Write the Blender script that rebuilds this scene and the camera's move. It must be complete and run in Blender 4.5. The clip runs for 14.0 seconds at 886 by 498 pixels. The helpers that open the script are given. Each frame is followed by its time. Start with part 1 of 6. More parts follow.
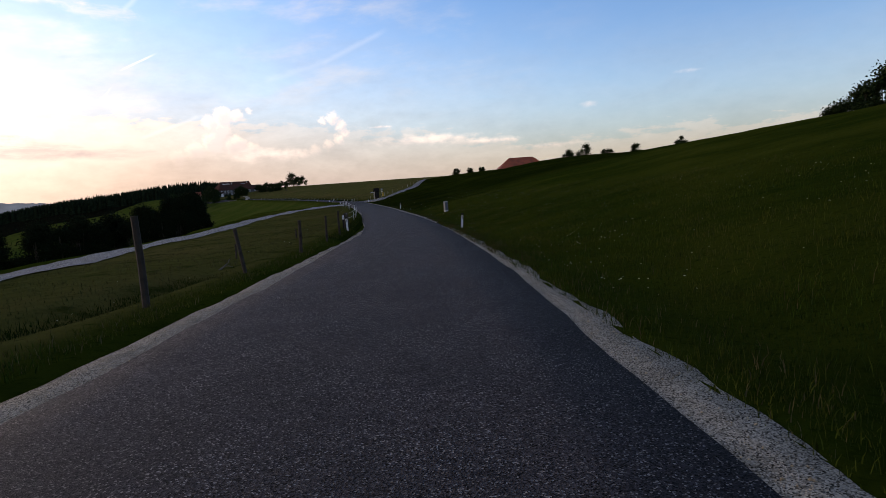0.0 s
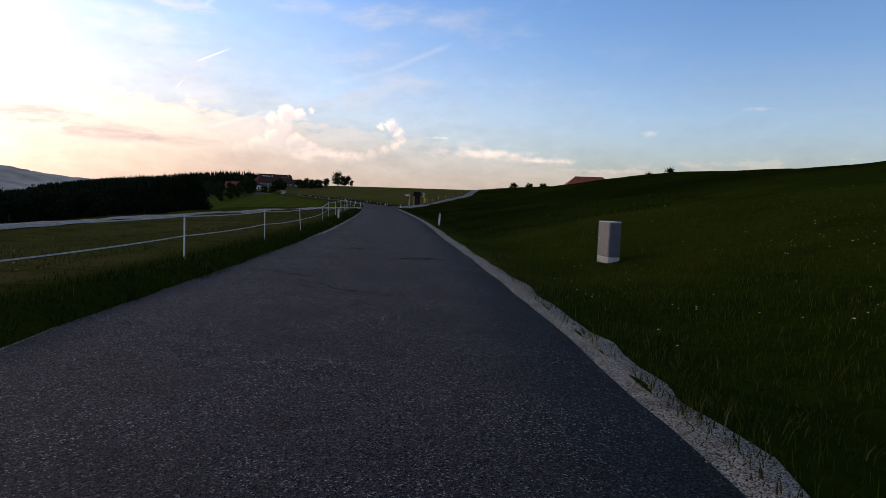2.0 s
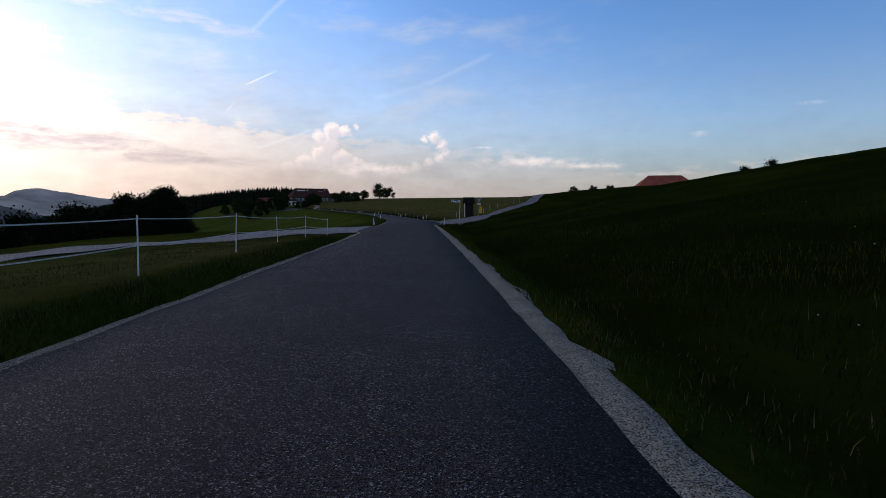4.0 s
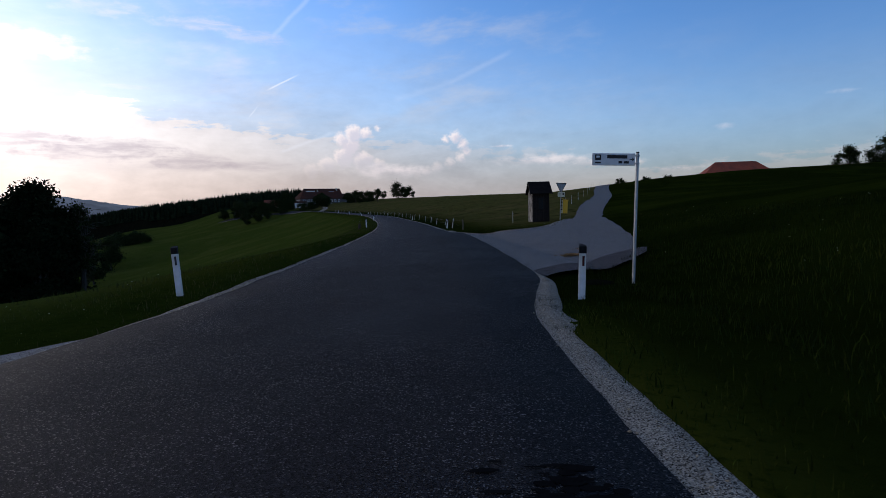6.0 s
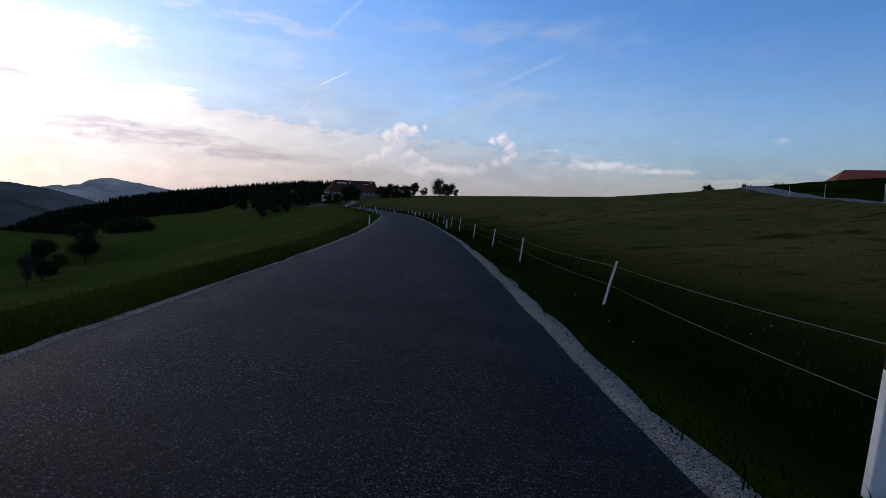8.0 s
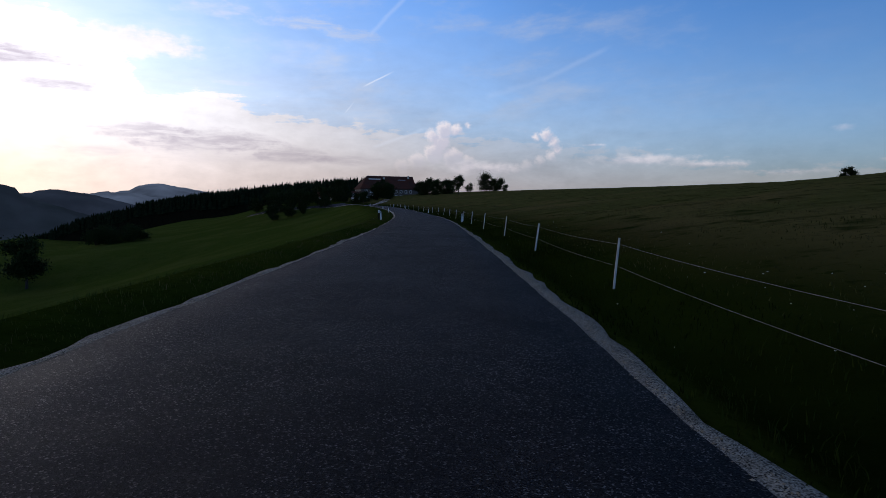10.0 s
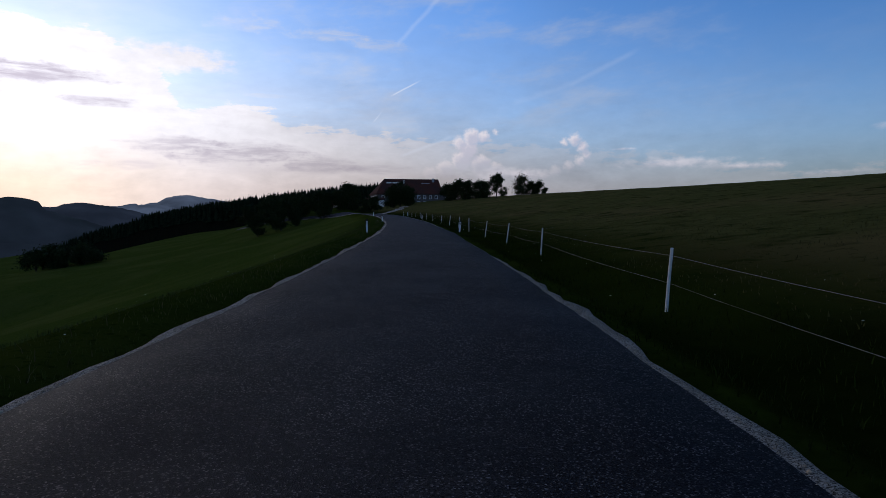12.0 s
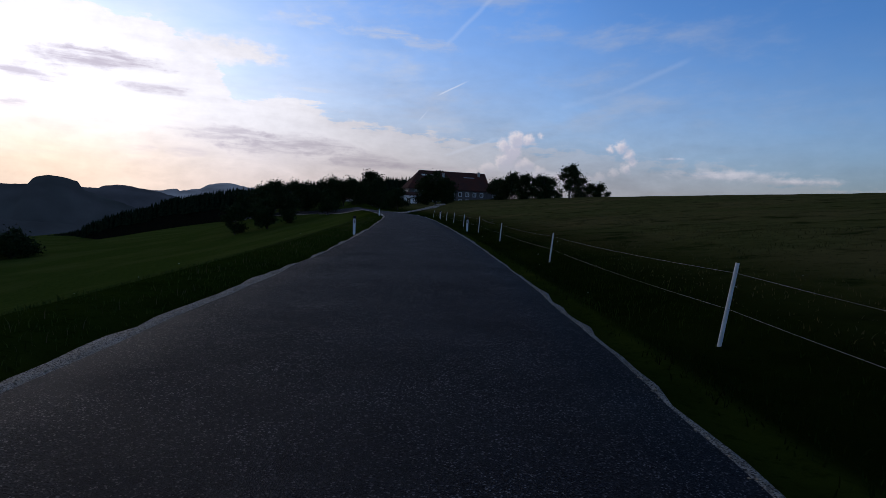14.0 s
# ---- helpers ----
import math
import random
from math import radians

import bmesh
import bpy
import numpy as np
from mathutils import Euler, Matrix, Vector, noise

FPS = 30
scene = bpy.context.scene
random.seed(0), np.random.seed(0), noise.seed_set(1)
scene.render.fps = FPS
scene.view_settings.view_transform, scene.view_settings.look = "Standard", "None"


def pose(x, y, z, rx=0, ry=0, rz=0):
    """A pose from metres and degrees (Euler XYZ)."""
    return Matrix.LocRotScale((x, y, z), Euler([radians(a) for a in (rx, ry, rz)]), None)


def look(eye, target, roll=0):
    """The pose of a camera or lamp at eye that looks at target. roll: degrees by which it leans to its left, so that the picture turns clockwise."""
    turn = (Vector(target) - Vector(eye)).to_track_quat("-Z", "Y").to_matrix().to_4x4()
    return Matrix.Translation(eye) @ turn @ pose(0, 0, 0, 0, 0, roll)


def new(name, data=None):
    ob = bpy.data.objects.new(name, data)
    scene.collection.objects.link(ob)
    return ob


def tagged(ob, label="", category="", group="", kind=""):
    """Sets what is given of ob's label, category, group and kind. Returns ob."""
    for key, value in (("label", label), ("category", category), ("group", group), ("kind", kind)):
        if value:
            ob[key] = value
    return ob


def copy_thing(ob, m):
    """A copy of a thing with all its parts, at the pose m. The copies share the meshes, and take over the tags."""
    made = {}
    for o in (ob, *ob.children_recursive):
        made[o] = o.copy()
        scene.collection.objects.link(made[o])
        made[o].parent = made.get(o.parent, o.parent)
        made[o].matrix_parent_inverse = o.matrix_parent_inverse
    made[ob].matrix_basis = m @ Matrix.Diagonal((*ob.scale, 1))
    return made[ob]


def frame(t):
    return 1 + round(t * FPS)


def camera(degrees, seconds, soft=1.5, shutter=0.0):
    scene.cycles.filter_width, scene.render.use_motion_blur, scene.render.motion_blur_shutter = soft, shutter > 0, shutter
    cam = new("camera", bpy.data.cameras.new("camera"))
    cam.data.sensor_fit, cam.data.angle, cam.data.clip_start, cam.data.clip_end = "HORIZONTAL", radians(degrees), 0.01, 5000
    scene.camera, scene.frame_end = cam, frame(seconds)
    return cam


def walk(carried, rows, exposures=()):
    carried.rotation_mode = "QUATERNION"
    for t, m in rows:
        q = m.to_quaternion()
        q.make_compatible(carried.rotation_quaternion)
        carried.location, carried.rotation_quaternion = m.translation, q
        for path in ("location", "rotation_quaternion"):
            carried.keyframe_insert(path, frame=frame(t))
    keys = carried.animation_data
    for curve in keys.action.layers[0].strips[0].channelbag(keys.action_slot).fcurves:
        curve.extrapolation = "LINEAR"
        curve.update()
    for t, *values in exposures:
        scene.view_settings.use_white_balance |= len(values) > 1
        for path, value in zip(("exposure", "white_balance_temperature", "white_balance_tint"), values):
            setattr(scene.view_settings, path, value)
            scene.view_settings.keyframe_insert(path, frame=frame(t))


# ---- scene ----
# ---- camera and its way ----
cam = camera(73.5, 14.0, 0.6)
PATH = [
    (0.00, 0.000, 0.000, 1.473, 84.03, 3.76, -0.00),
    (0.50, -0.384, 12.289, 1.060, 84.16, 2.03, 0.67),
    (1.00, -0.950, 24.488, 0.715, 84.55, 0.74, 1.99),
    (1.50, -1.811, 36.604, 0.445, 84.96, -0.73, 3.43),
    (2.00, -2.981, 48.871, 0.245, 85.42, -1.93, 4.79),
    (2.50, -4.496, 61.205, 0.166, 85.88, -2.55, 6.57),
    (3.00, -6.333, 73.548, 0.152, 86.15, -1.72, 7.75),
    (3.60, -8.734, 88.265, 0.150, 86.32, -0.56, 8.75),
    (4.25, -11.574, 104.145, 0.163, 86.33, 0.79, 9.37),
    (4.90, -14.661, 120.217, 0.186, 86.28, 1.79, 9.87),
    (5.50, -17.726, 135.456, 0.210, 86.28, 1.97, 10.55),
    (6.00, -20.437, 148.485, 0.232, 86.33, 1.51, 11.31),
    (6.50, -23.221, 161.408, 0.228, 86.34, 0.81, 12.07),
    (7.00, -26.106, 174.074, 0.216, 86.35, -0.17, 13.04),
    (7.50, -29.289, 186.853, 0.201, 86.40, -1.19, 14.13),
    (8.00, -32.770, 199.770, 0.186, 86.40, -1.64, 15.42),
    (8.50, -36.601, 212.826, 0.151, 86.17, -2.13, 16.65),
    (9.10, -41.902, 229.252, 0.204, 86.05, -1.93, 17.97),
    (9.75, -48.424, 247.819, 0.363, 86.09, -0.87, 19.22),
    (10.40, -55.303, 266.371, 0.560, 86.27, 0.34, 20.30),
    (11.00, -61.568, 282.755, 0.712, 86.51, 0.95, 21.18),
    (11.50, -66.666, 295.756, 0.808, 86.75, 0.98, 21.83),
    (12.00, -71.911, 308.588, 0.897, 86.85, 0.54, 22.44),
    (12.50, -77.266, 321.317, 0.984, 86.92, -0.27, 23.26),
    (13.00, -82.974, 333.893, 1.079, 86.94, -1.31, 24.15),
    (13.50, -88.867, 346.253, 1.220, 86.94, -2.25, 25.24),
    (14.00, -95.004, 358.392, 1.372, 86.83, -2.54, 26.28),
]
EXPOSURES = [(0.0, 1.15, 7950, 15), (1.5, 1.07, 7900, 15), (3.0, 0.88, 7300, 14), (5.5, 0.63, 6350, 11), (7.0, 0.57, 6200, 11), (11.0, 0.3, 5930, 11), (14.0, 0.15, 5850, 11)]
walk(cam, [(t, pose(*p)) for t, *p in PATH], EXPOSURES)

# ---- sky, clouds and sun ----
SUN_AZ, SUN_EL = -61.0, 6.0
world = bpy.data.worlds.new("evening_sky")
scene.world = world
world.use_nodes = True
wt = world.node_tree


class Sky:
    """Small helper that strings shader maths together in the world's node tree."""

    @staticmethod
    def put(socket, value):
        if isinstance(value, (int, float)):
            socket.default_value = value
        elif isinstance(value, tuple):
            socket.default_value = (*value, 1.0) if len(socket.default_value) == 4 else value
        else:
            wt.links.new(value, socket)

    @staticmethod
    def m(op, *args):
        node = wt.nodes.new("ShaderNodeMath")
        node.operation = op
        for i, a in enumerate(args):
            Sky.put(node.inputs[i], a)
        return node.outputs[0]

    @staticmethod
    def step(x, a, b, lo=0.0, hi=1.0):
        node = wt.nodes.new("ShaderNodeMapRange")
        node.interpolation_type = "SMOOTHSTEP"
        for i, a_ in enumerate((x, a, b, lo, hi)):
            Sky.put(node.inputs[i], a_)
        return node.outputs[0]

    @staticmethod
    def vec(x, y, z=0.0):
        node = wt.nodes.new("ShaderNodeCombineXYZ")
        for i, a in enumerate((x, y, z)):
            Sky.put(node.inputs[i], a)
        return node.outputs[0]

    @staticmethod
    def noise(v, scale, detail=5.0, rough=0.6, warp=0.0):
        node = wt.nodes.new("ShaderNodeTexNoise")
        Sky.put(node.inputs["Vector"], v)
        node.inputs["Scale"].default_value = scale
        node.inputs["Detail"].default_value = detail
        node.inputs["Roughness"].default_value = rough
        node.inputs["Distortion"].default_value = warp
        return node.outputs[0]

    @staticmethod
    def mix(f, a, b, how="MIX"):
        node = wt.nodes.new("ShaderNodeMix")
        node.data_type, node.blend_type = "RGBA", how
        Sky.put(node.inputs[0], f)
        Sky.put(node.inputs[6], a)
        Sky.put(node.inputs[7], b)
        return node.outputs[2]


m, step, mix = Sky.m, Sky.step, Sky.mix
bg = wt.nodes["Background"]
nishita = wt.nodes.new("ShaderNodeTexSky")
nishita.sky_type, nishita.sun_disc = "NISHITA", False
nishita.sun_elevation, nishita.sun_rotation = radians(SUN_EL), radians(SUN_AZ)
nishita.air_density, nishita.dust_density, nishita.ozone_density = 1.0, 0.8, 2.6
coord = wt.nodes.new("ShaderNodeTexCoord").outputs["Generated"]
split = wt.nodes.new("ShaderNodeSeparateXYZ")
wt.links.new(coord, split.inputs[0])
az = m("MULTIPLY", m("ARCTAN2", split.outputs[0], split.outputs[1]), 57.29578)
el = m("MULTIPLY", m("ARCSINE", split.outputs[2]), 57.29578)

flow = Sky.noise(Sky.vec(m("MULTIPLY", az, 0.11), m("MULTIPLY", el, 0.34)), 1.0, 7.0, 0.62, 0.4)
fine = Sky.noise(Sky.vec(m("MULTIPLY", az, 0.55), m("MULTIPLY", el, 0.95), 3.0), 1.0, 6.0, 0.6)
streak = Sky.noise(Sky.vec(m("MULTIPLY", az, 0.055), m("MULTIPLY", el, 0.5), 7.0), 1.0, 6.0, 0.58, 0.3)
silk = Sky.noise(Sky.vec(m("ADD", m("MULTIPLY", az, 0.10), m("MULTIPLY", el, 0.12)), m("SUBTRACT", m("MULTIPLY", el, 0.3), m("MULTIPLY", az, 0.06)), 11.0), 1.0, 5.0, 0.6)
threads = Sky.noise(Sky.vec(m("MULTIPLY", az, 0.32), m("MULTIPLY", el, 2.1), 21.0), 1.0, 6.0, 0.62, 0.3)
combed = step(threads, 0.30, 0.62, 0.25, 1.0)
flow0, fine0 = m("SUBTRACT", flow, 0.5), m("SUBTRACT", fine, 0.5)

# the sky's own light, a clear deep blue away from the sun
blue = mix(1.0, nishita.outputs[0], (0.70, 0.92, 1.34), "MULTIPLY")
clear = m("MULTIPLY", 0.146, m("ADD", 1.0, m("MULTIPLY", 0.12, m("MULTIPLY", step(az, -8.0, -20.0), step(az, -54.0, -44.0)))))
blue = mix(1.0, blue, Sky.vec(clear, clear, clear), "MULTIPLY")
# overhead, out of view, the sky is paled to take the deep blue out of the light from above
pale = wt.nodes.new("ShaderNodeHueSaturation")
pale.inputs["Saturation"].default_value, pale.inputs["Value"].default_value = 0.42, 0.74
wt.links.new(blue, pale.inputs["Color"])
blue = mix(step(el, 27.0, 48.0), blue, pale.outputs[0])
roof_sun = m("SQRT", m("ADD", m("POWER", m("SUBTRACT", az, SUN_AZ), 2.0), m("MULTIPLY", m("POWER", m("SUBTRACT", el, SUN_EL), 2.0), 2.2)))
near_sun = step(roof_sun, 49.0, 0.0)
core = step(roof_sun, 26.0, 0.0)
bright = m("ADD", 0.44, m("ADD", m("MULTIPLY", near_sun, 0.46), m("MULTIPLY", core, 0.22)))

# pale band of vapour low in the sky
low = m("MULTIPLY", m("POWER", step(m("ADD", el, m("MULTIPLY", flow0, 8.0)), step(az, 10.0, -30.0, 19.0, 25.0), -1.0), 1.2), step(az, 22.0, -24.0, 0.42, 0.97))
veil = mix(step(el, 0.5, 7.0), mix(step(az, -40.0, 2.0), (0.86, 0.73, 0.69), (0.76, 0.76, 0.86)), (0.74, 0.79, 0.91))
heaped = m("MULTIPLY", m("ADD", bright, step(az, -34.0, -4.0, 0.0, 0.08)), m("ADD", 0.86, m("ADD", m("MULTIPLY", flow0, 0.7), m("MULTIPLY", fine0, 0.35))))
veil = mix(1.0, veil, Sky.vec(heaped, heaped, heaped), "MULTIPLY")
sky = mix(low, blue, veil)

# bright haze round the low sun
haze = m("MULTIPLY", m("MULTIPLY", near_sun, m("ADD", 0.52, m("MULTIPLY", flow0, 0.9))), step(el, 9.0, 17.0, 1.0, step(az, -30.0, -56.0, 0.45, 1.0)))
sky = mix(haze, sky, mix(1.0, (0.98, 0.93, 0.92), Sky.vec(bright, bright, bright), "MULTIPLY"))

# thin silk high up
thin = m("MULTIPLY", step(silk, 0.46, 0.80), m("MULTIPLY", step(az, 20.0, -22.0), m("MULTIPLY", step(el, 6.0, 11.0), step(el, 34.0, 18.0))))
sky = mix(m("MULTIPLY", thin, 0.55), sky, mix(1.0, (0.94, 0.95, 1.0), Sky.vec(bright, bright, bright), "MULTIPLY"))

# the big lit bank round the sun, with a ragged upper edge
brim = m("ADD", step(az, -45.5, -48.8, 0.0, 5.0), m("ADD", step(az, -20.0, -44.0, 0.0, 2.4), step(az, 12.0, -22.0, 4.0, 7.2)))
brim = m("ADD", m("ADD", brim, step(az, -49.0, -55.0, 0.0, 1.0)), m("ADD", m("MULTIPLY", flow0, 5.0), m("ADD", m("MULTIPLY", fine0, 3.2), m("MULTIPLY", m("SUBTRACT", threads, 0.5), 3.0))))
bank = m("MULTIPLY", step(m("SUBTRACT", brim, el), -0.15, 0.5), step(az, -8.0, -38.0, 0.25, 1.0))
frayed = m("ADD", m("MULTIPLY", fine0, 1.5), m("ADD", m("MULTIPLY", flow0, 0.8), m("MULTIPLY", m("SUBTRACT", streak, 0.5), 1.6)))




def blot(a, e, wide, tall):
    """A frayed flat patch of cloud round azimuth a and elevation e, as a mask."""
    r = m("SQRT", m("ADD", m("POWER", m("DIVIDE", m("SUBTRACT", az, a), wide), 2.0), m("POWER", m("DIVIDE", m("SUBTRACT", el, e), tall), 2.0)))
    return step(m("ADD", m("SUBTRACT", 1.0, r), frayed), 0.1, 0.75)


bank = m("MAXIMUM", bank, blot(-47.6, 13.5, 7.0, 1.9))
lit = mix(step(el, 1.0, 8.0), (1.0, 0.85, 0.76), (1.04, 0.965, 0.94))
billow = m("MULTIPLY", bright, m("ADD", 1.0, m("ADD", m("MULTIPLY", flow0, 0.35), m("MULTIPLY", fine0, 0.3))))
lit = mix(1.0, lit, Sky.vec(billow, billow, billow), "MULTIPLY")
sky = mix(bank, sky, mix(m("MULTIPLY", step(roof_sun, 20.0, 0.0), step(el, 10.5, 3.0)), lit, mix(1.0, lit, (1.0, 0.90, 0.72), "MULTIPLY")))

# grey-violet streaks in front of it
grey = m("MULTIPLY", step(streak, 0.42, 0.62), m("MULTIPLY", step(el, 2.2, 4.5), m("MULTIPLY", step(m("ADD", el, step(az, -46.0, -54.0, 0.0, -4.5)), 14.0, 9.0), step(az, -14.0, -34.0))))
sky = mix(m("MULTIPLY", grey, 0.16), sky, mix(1.0, (0.60, 0.53, 0.56), Sky.vec(bright, bright, bright), "MULTIPLY"))
for a, e, wide, tall, strength in ((-57.0, 11.6, 6.2, 1.2, 1.0), (-61.5, 9.8, 5.5, 1.1, 0.9), (-52.3, 9.7, 4.4, 0.7, 0.8), (-62.0, 7.4, 3.6, 0.9, 0.7), (-46.5, 6.6, 7.0, 1.1, 0.72), (-40.5, 5.9, 7.5, 1.6, 0.78), (-34.0, 5.0, 5.0, 1.2, 0.62), (-51.0, 4.6, 6.0, 0.6, 0.35), (-28.5, 4.6, 4.0, 0.8, 0.4)):
    sky = mix(m("MULTIPLY", m("MULTIPLY", blot(a, e, wide, tall), combed), strength), sky, mix(1.0, (0.58, 0.505, 0.54), Sky.vec(bright, bright, bright), "MULTIPLY"))
# bright cirrus plumes high over the bank
for a, e, wide, tall, strength in ((-40.0, 17.0, 6.0, 1.0, 0.5), (-33.0, 16.6, 5.0, 0.9, 0.55), (-28.3, 15.7, 3.2, 0.7, 0.4), (-39.0, 11.0, 2.2, 0.25, 0.4), (-26.5, 8.4, 2.4, 1.0, 0.3)):
    sky = mix(m("MULTIPLY", m("MULTIPLY", blot(a, e, wide, tall), combed), strength), sky, mix(1.0, (0.99, 0.95, 0.95), Sky.vec(bright, bright, bright), "MULTIPLY"))


def puff(base, a, e, wide, tall, strength=0.9):
    """A heaped cloud at azimuth a and elevation e, lit on the sun's side."""
    r = m("SQRT", m("ADD", m("POWER", m("DIVIDE", m("SUBTRACT", az, a), wide), 2.0), m("POWER", m("DIVIDE", m("SUBTRACT", el, e), tall), 2.0)))
    body = step(m("ADD", m("SUBTRACT", 1.0, r), m("ADD", m("MULTIPLY", fine0, 1.5), m("MULTIPLY", flow0, 1.2))), 0.0, 1.1)
    tone = mix(step(m("ADD", m("SUBTRACT", el, e), m("MULTIPLY", fine0, 3.0)), -tall, tall), (0.55, 0.50, 0.53), (0.88, 0.77, 0.74))
    return mix(m("MULTIPLY", body, strength), base, tone)


for heap in ((-2.0, 4.6, 6.5, 0.6, 0.42), (4.5, 4.1, 5.0, 0.45, 0.42), (10.0, 3.3, 4.0, 0.35, 0.3), (-5.7, 6.0, 1.2, 0.18, 0.6), (14.0, 6.7, 1.3, 0.35, 0.25), (22.5, 8.6, 1.5, 0.25, 0.12), (-15.5, 4.0, 5.0, 0.8, 0.45)):
    sky = puff(sky, *heap)

# the two towering heaps: lobes whose edges are broken into billows
crumple = wt.nodes.new("ShaderNodeTexNoise")
Sky.put(crumple.inputs["Vector"], Sky.vec(az, m("MULTIPLY", el, 1.1), 5.0))
crumple.inputs["Scale"].default_value, crumple.inputs["Detail"].default_value, crumple.inputs["Roughness"].default_value = 1.7, 7.0, 0.6
shift = wt.nodes.new("ShaderNodeVectorMath")
shift.operation = "MULTIPLY_ADD"
Sky.put(shift.inputs[0], crumple.outputs["Color"])
shift.inputs[1].default_value, shift.inputs[2].default_value = (1.1, 0.95, 0.0), (-0.55, -0.475, 0.0)
place = wt.nodes.new("ShaderNodeVectorMath")
place.operation = "ADD"
Sky.put(place.inputs[0], Sky.vec(az, el, 0.0))
Sky.put(place.inputs[1], shift.outputs[0])


def lobes(cells, at):
    """How deep a direction lies inside the nearest of several round lobes (azimuth, elevation, radius)."""
    best = None
    for a, e, r in cells:
        near = wt.nodes.new("ShaderNodeVectorMath")
        near.operation = "DISTANCE"
        Sky.put(near.inputs[0], at)
        near.inputs[1].default_value = (a, e, 0.0)
        deep = m("SUBTRACT", r, near.outputs["Value"])
        best = deep if best is None else m("MAXIMUM", best, deep)
    return best


TOWERS = [(-19.6, 7.45, 0.9), (-20.8, 6.95, 0.7), (-18.5, 7.5, 0.65), (-17.3, 7.9, 0.28), (-20.0, 6.3, 1.0), (-20.6, 5.2, 1.1), (-22.2, 4.5, 0.9), (-18.8, 4.8, 1.1), (-17.4, 4.4, 0.8), (-23.6, 4.0, 0.8),
          (-9.95, 7.05, 0.62), (-10.9, 6.85, 0.42), (-9.25, 6.35, 0.55), (-8.95, 5.65, 0.52), (-9.5, 5.0, 0.55), (-10.5, 4.6, 0.5), (-11.7, 4.2, 0.55), (-12.8, 3.8, 0.5), (-13.7, 3.5, 0.45)]
lee = wt.nodes.new("ShaderNodeVectorMath")
lee.operation = "ADD"
Sky.put(lee.inputs[0], place.outputs[0])
lee.inputs[1].default_value = (-0.28, 0.42, 0.0)
inside, sunward = lobes(TOWERS, place.outputs[0]), lobes(TOWERS, lee.outputs[0])
body = m("MULTIPLY", step(inside, -0.14, 0.42), step(el, 3.4, 6.4, 0.10, 0.80))
glow = step(m("ADD", sunward, m("MULTIPLY", fine0, 0.9)), 0.45, -0.25)
tone = mix(glow, (0.50, 0.46, 0.50), (0.74, 0.64, 0.605))
sky = mix(body, sky, tone)


def trail(base, a0, e0, a1, e1, wide, strength):
    """A straight vapour trail between two directions."""
    length = math.hypot(a1 - a0, e1 - e0)
    ua, ue = (a1 - a0) / length, (e1 - e0) / length
    along = m("ADD", m("MULTIPLY", m("SUBTRACT", az, a0), ua), m("MULTIPLY", m("SUBTRACT", el, e0), ue))
    across = m("ABSOLUTE", m("ADD", m("SUBTRACT", m("MULTIPLY", m("SUBTRACT", az, a0), ue), m("MULTIPLY", m("SUBTRACT", el, e0), ua)), m("MULTIPLY", fine0, wide)))
    f = m("MULTIPLY", step(across, wide, 0.0), m("MULTIPLY", step(along, -0.4, 0.4), step(along, length + 0.8, length - 0.8)))
    return mix(m("MULTIPLY", f, strength), base, (0.62, 0.64, 0.70))


for line in ((-26.6, 15.9, -21.8, 20.6, 0.32, 0.16), (-15.6, 10.5, -10.3, 12.0, 0.42, 0.07), (-10.3, 12.0, -4.7, 14.4, 0.38, 0.09), (-27.1, 11.4, -24.9, 12.5, 0.12, 0.6), (-28.9, 9.0, -28.4, 9.6, 0.11, 0.4), (-26.3, 5.8, -21.7, 7.5, 0.25, 0.2)):
    sky = trail(sky, *line)
# the air near the horizon dims and warms what lies behind it
sky = mix(1.0, sky, mix(step(el, -1.0, 8.5), mix(step(az, -58.0, -30.0), (0.90, 0.83, 0.77), (0.74, 0.695, 0.69)), (1.0, 1.0, 1.0)), "MULTIPLY")
wt.links.new(sky, bg.inputs[0])
bg.inputs[1].default_value = 1.0

sun = new("sun", bpy.data.lights.new("sun", "SUN"))
sun.data.energy, sun.data.angle, sun.data.color = 0.35, radians(14), (1.0, 0.88, 0.76)
sun.matrix_world = look((0, 0, 0), (-math.sin(radians(SUN_AZ)) * math.cos(radians(SUN_EL)), -math.cos(radians(SUN_AZ)) * math.cos(radians(SUN_EL)), -math.sin(radians(SUN_EL))))

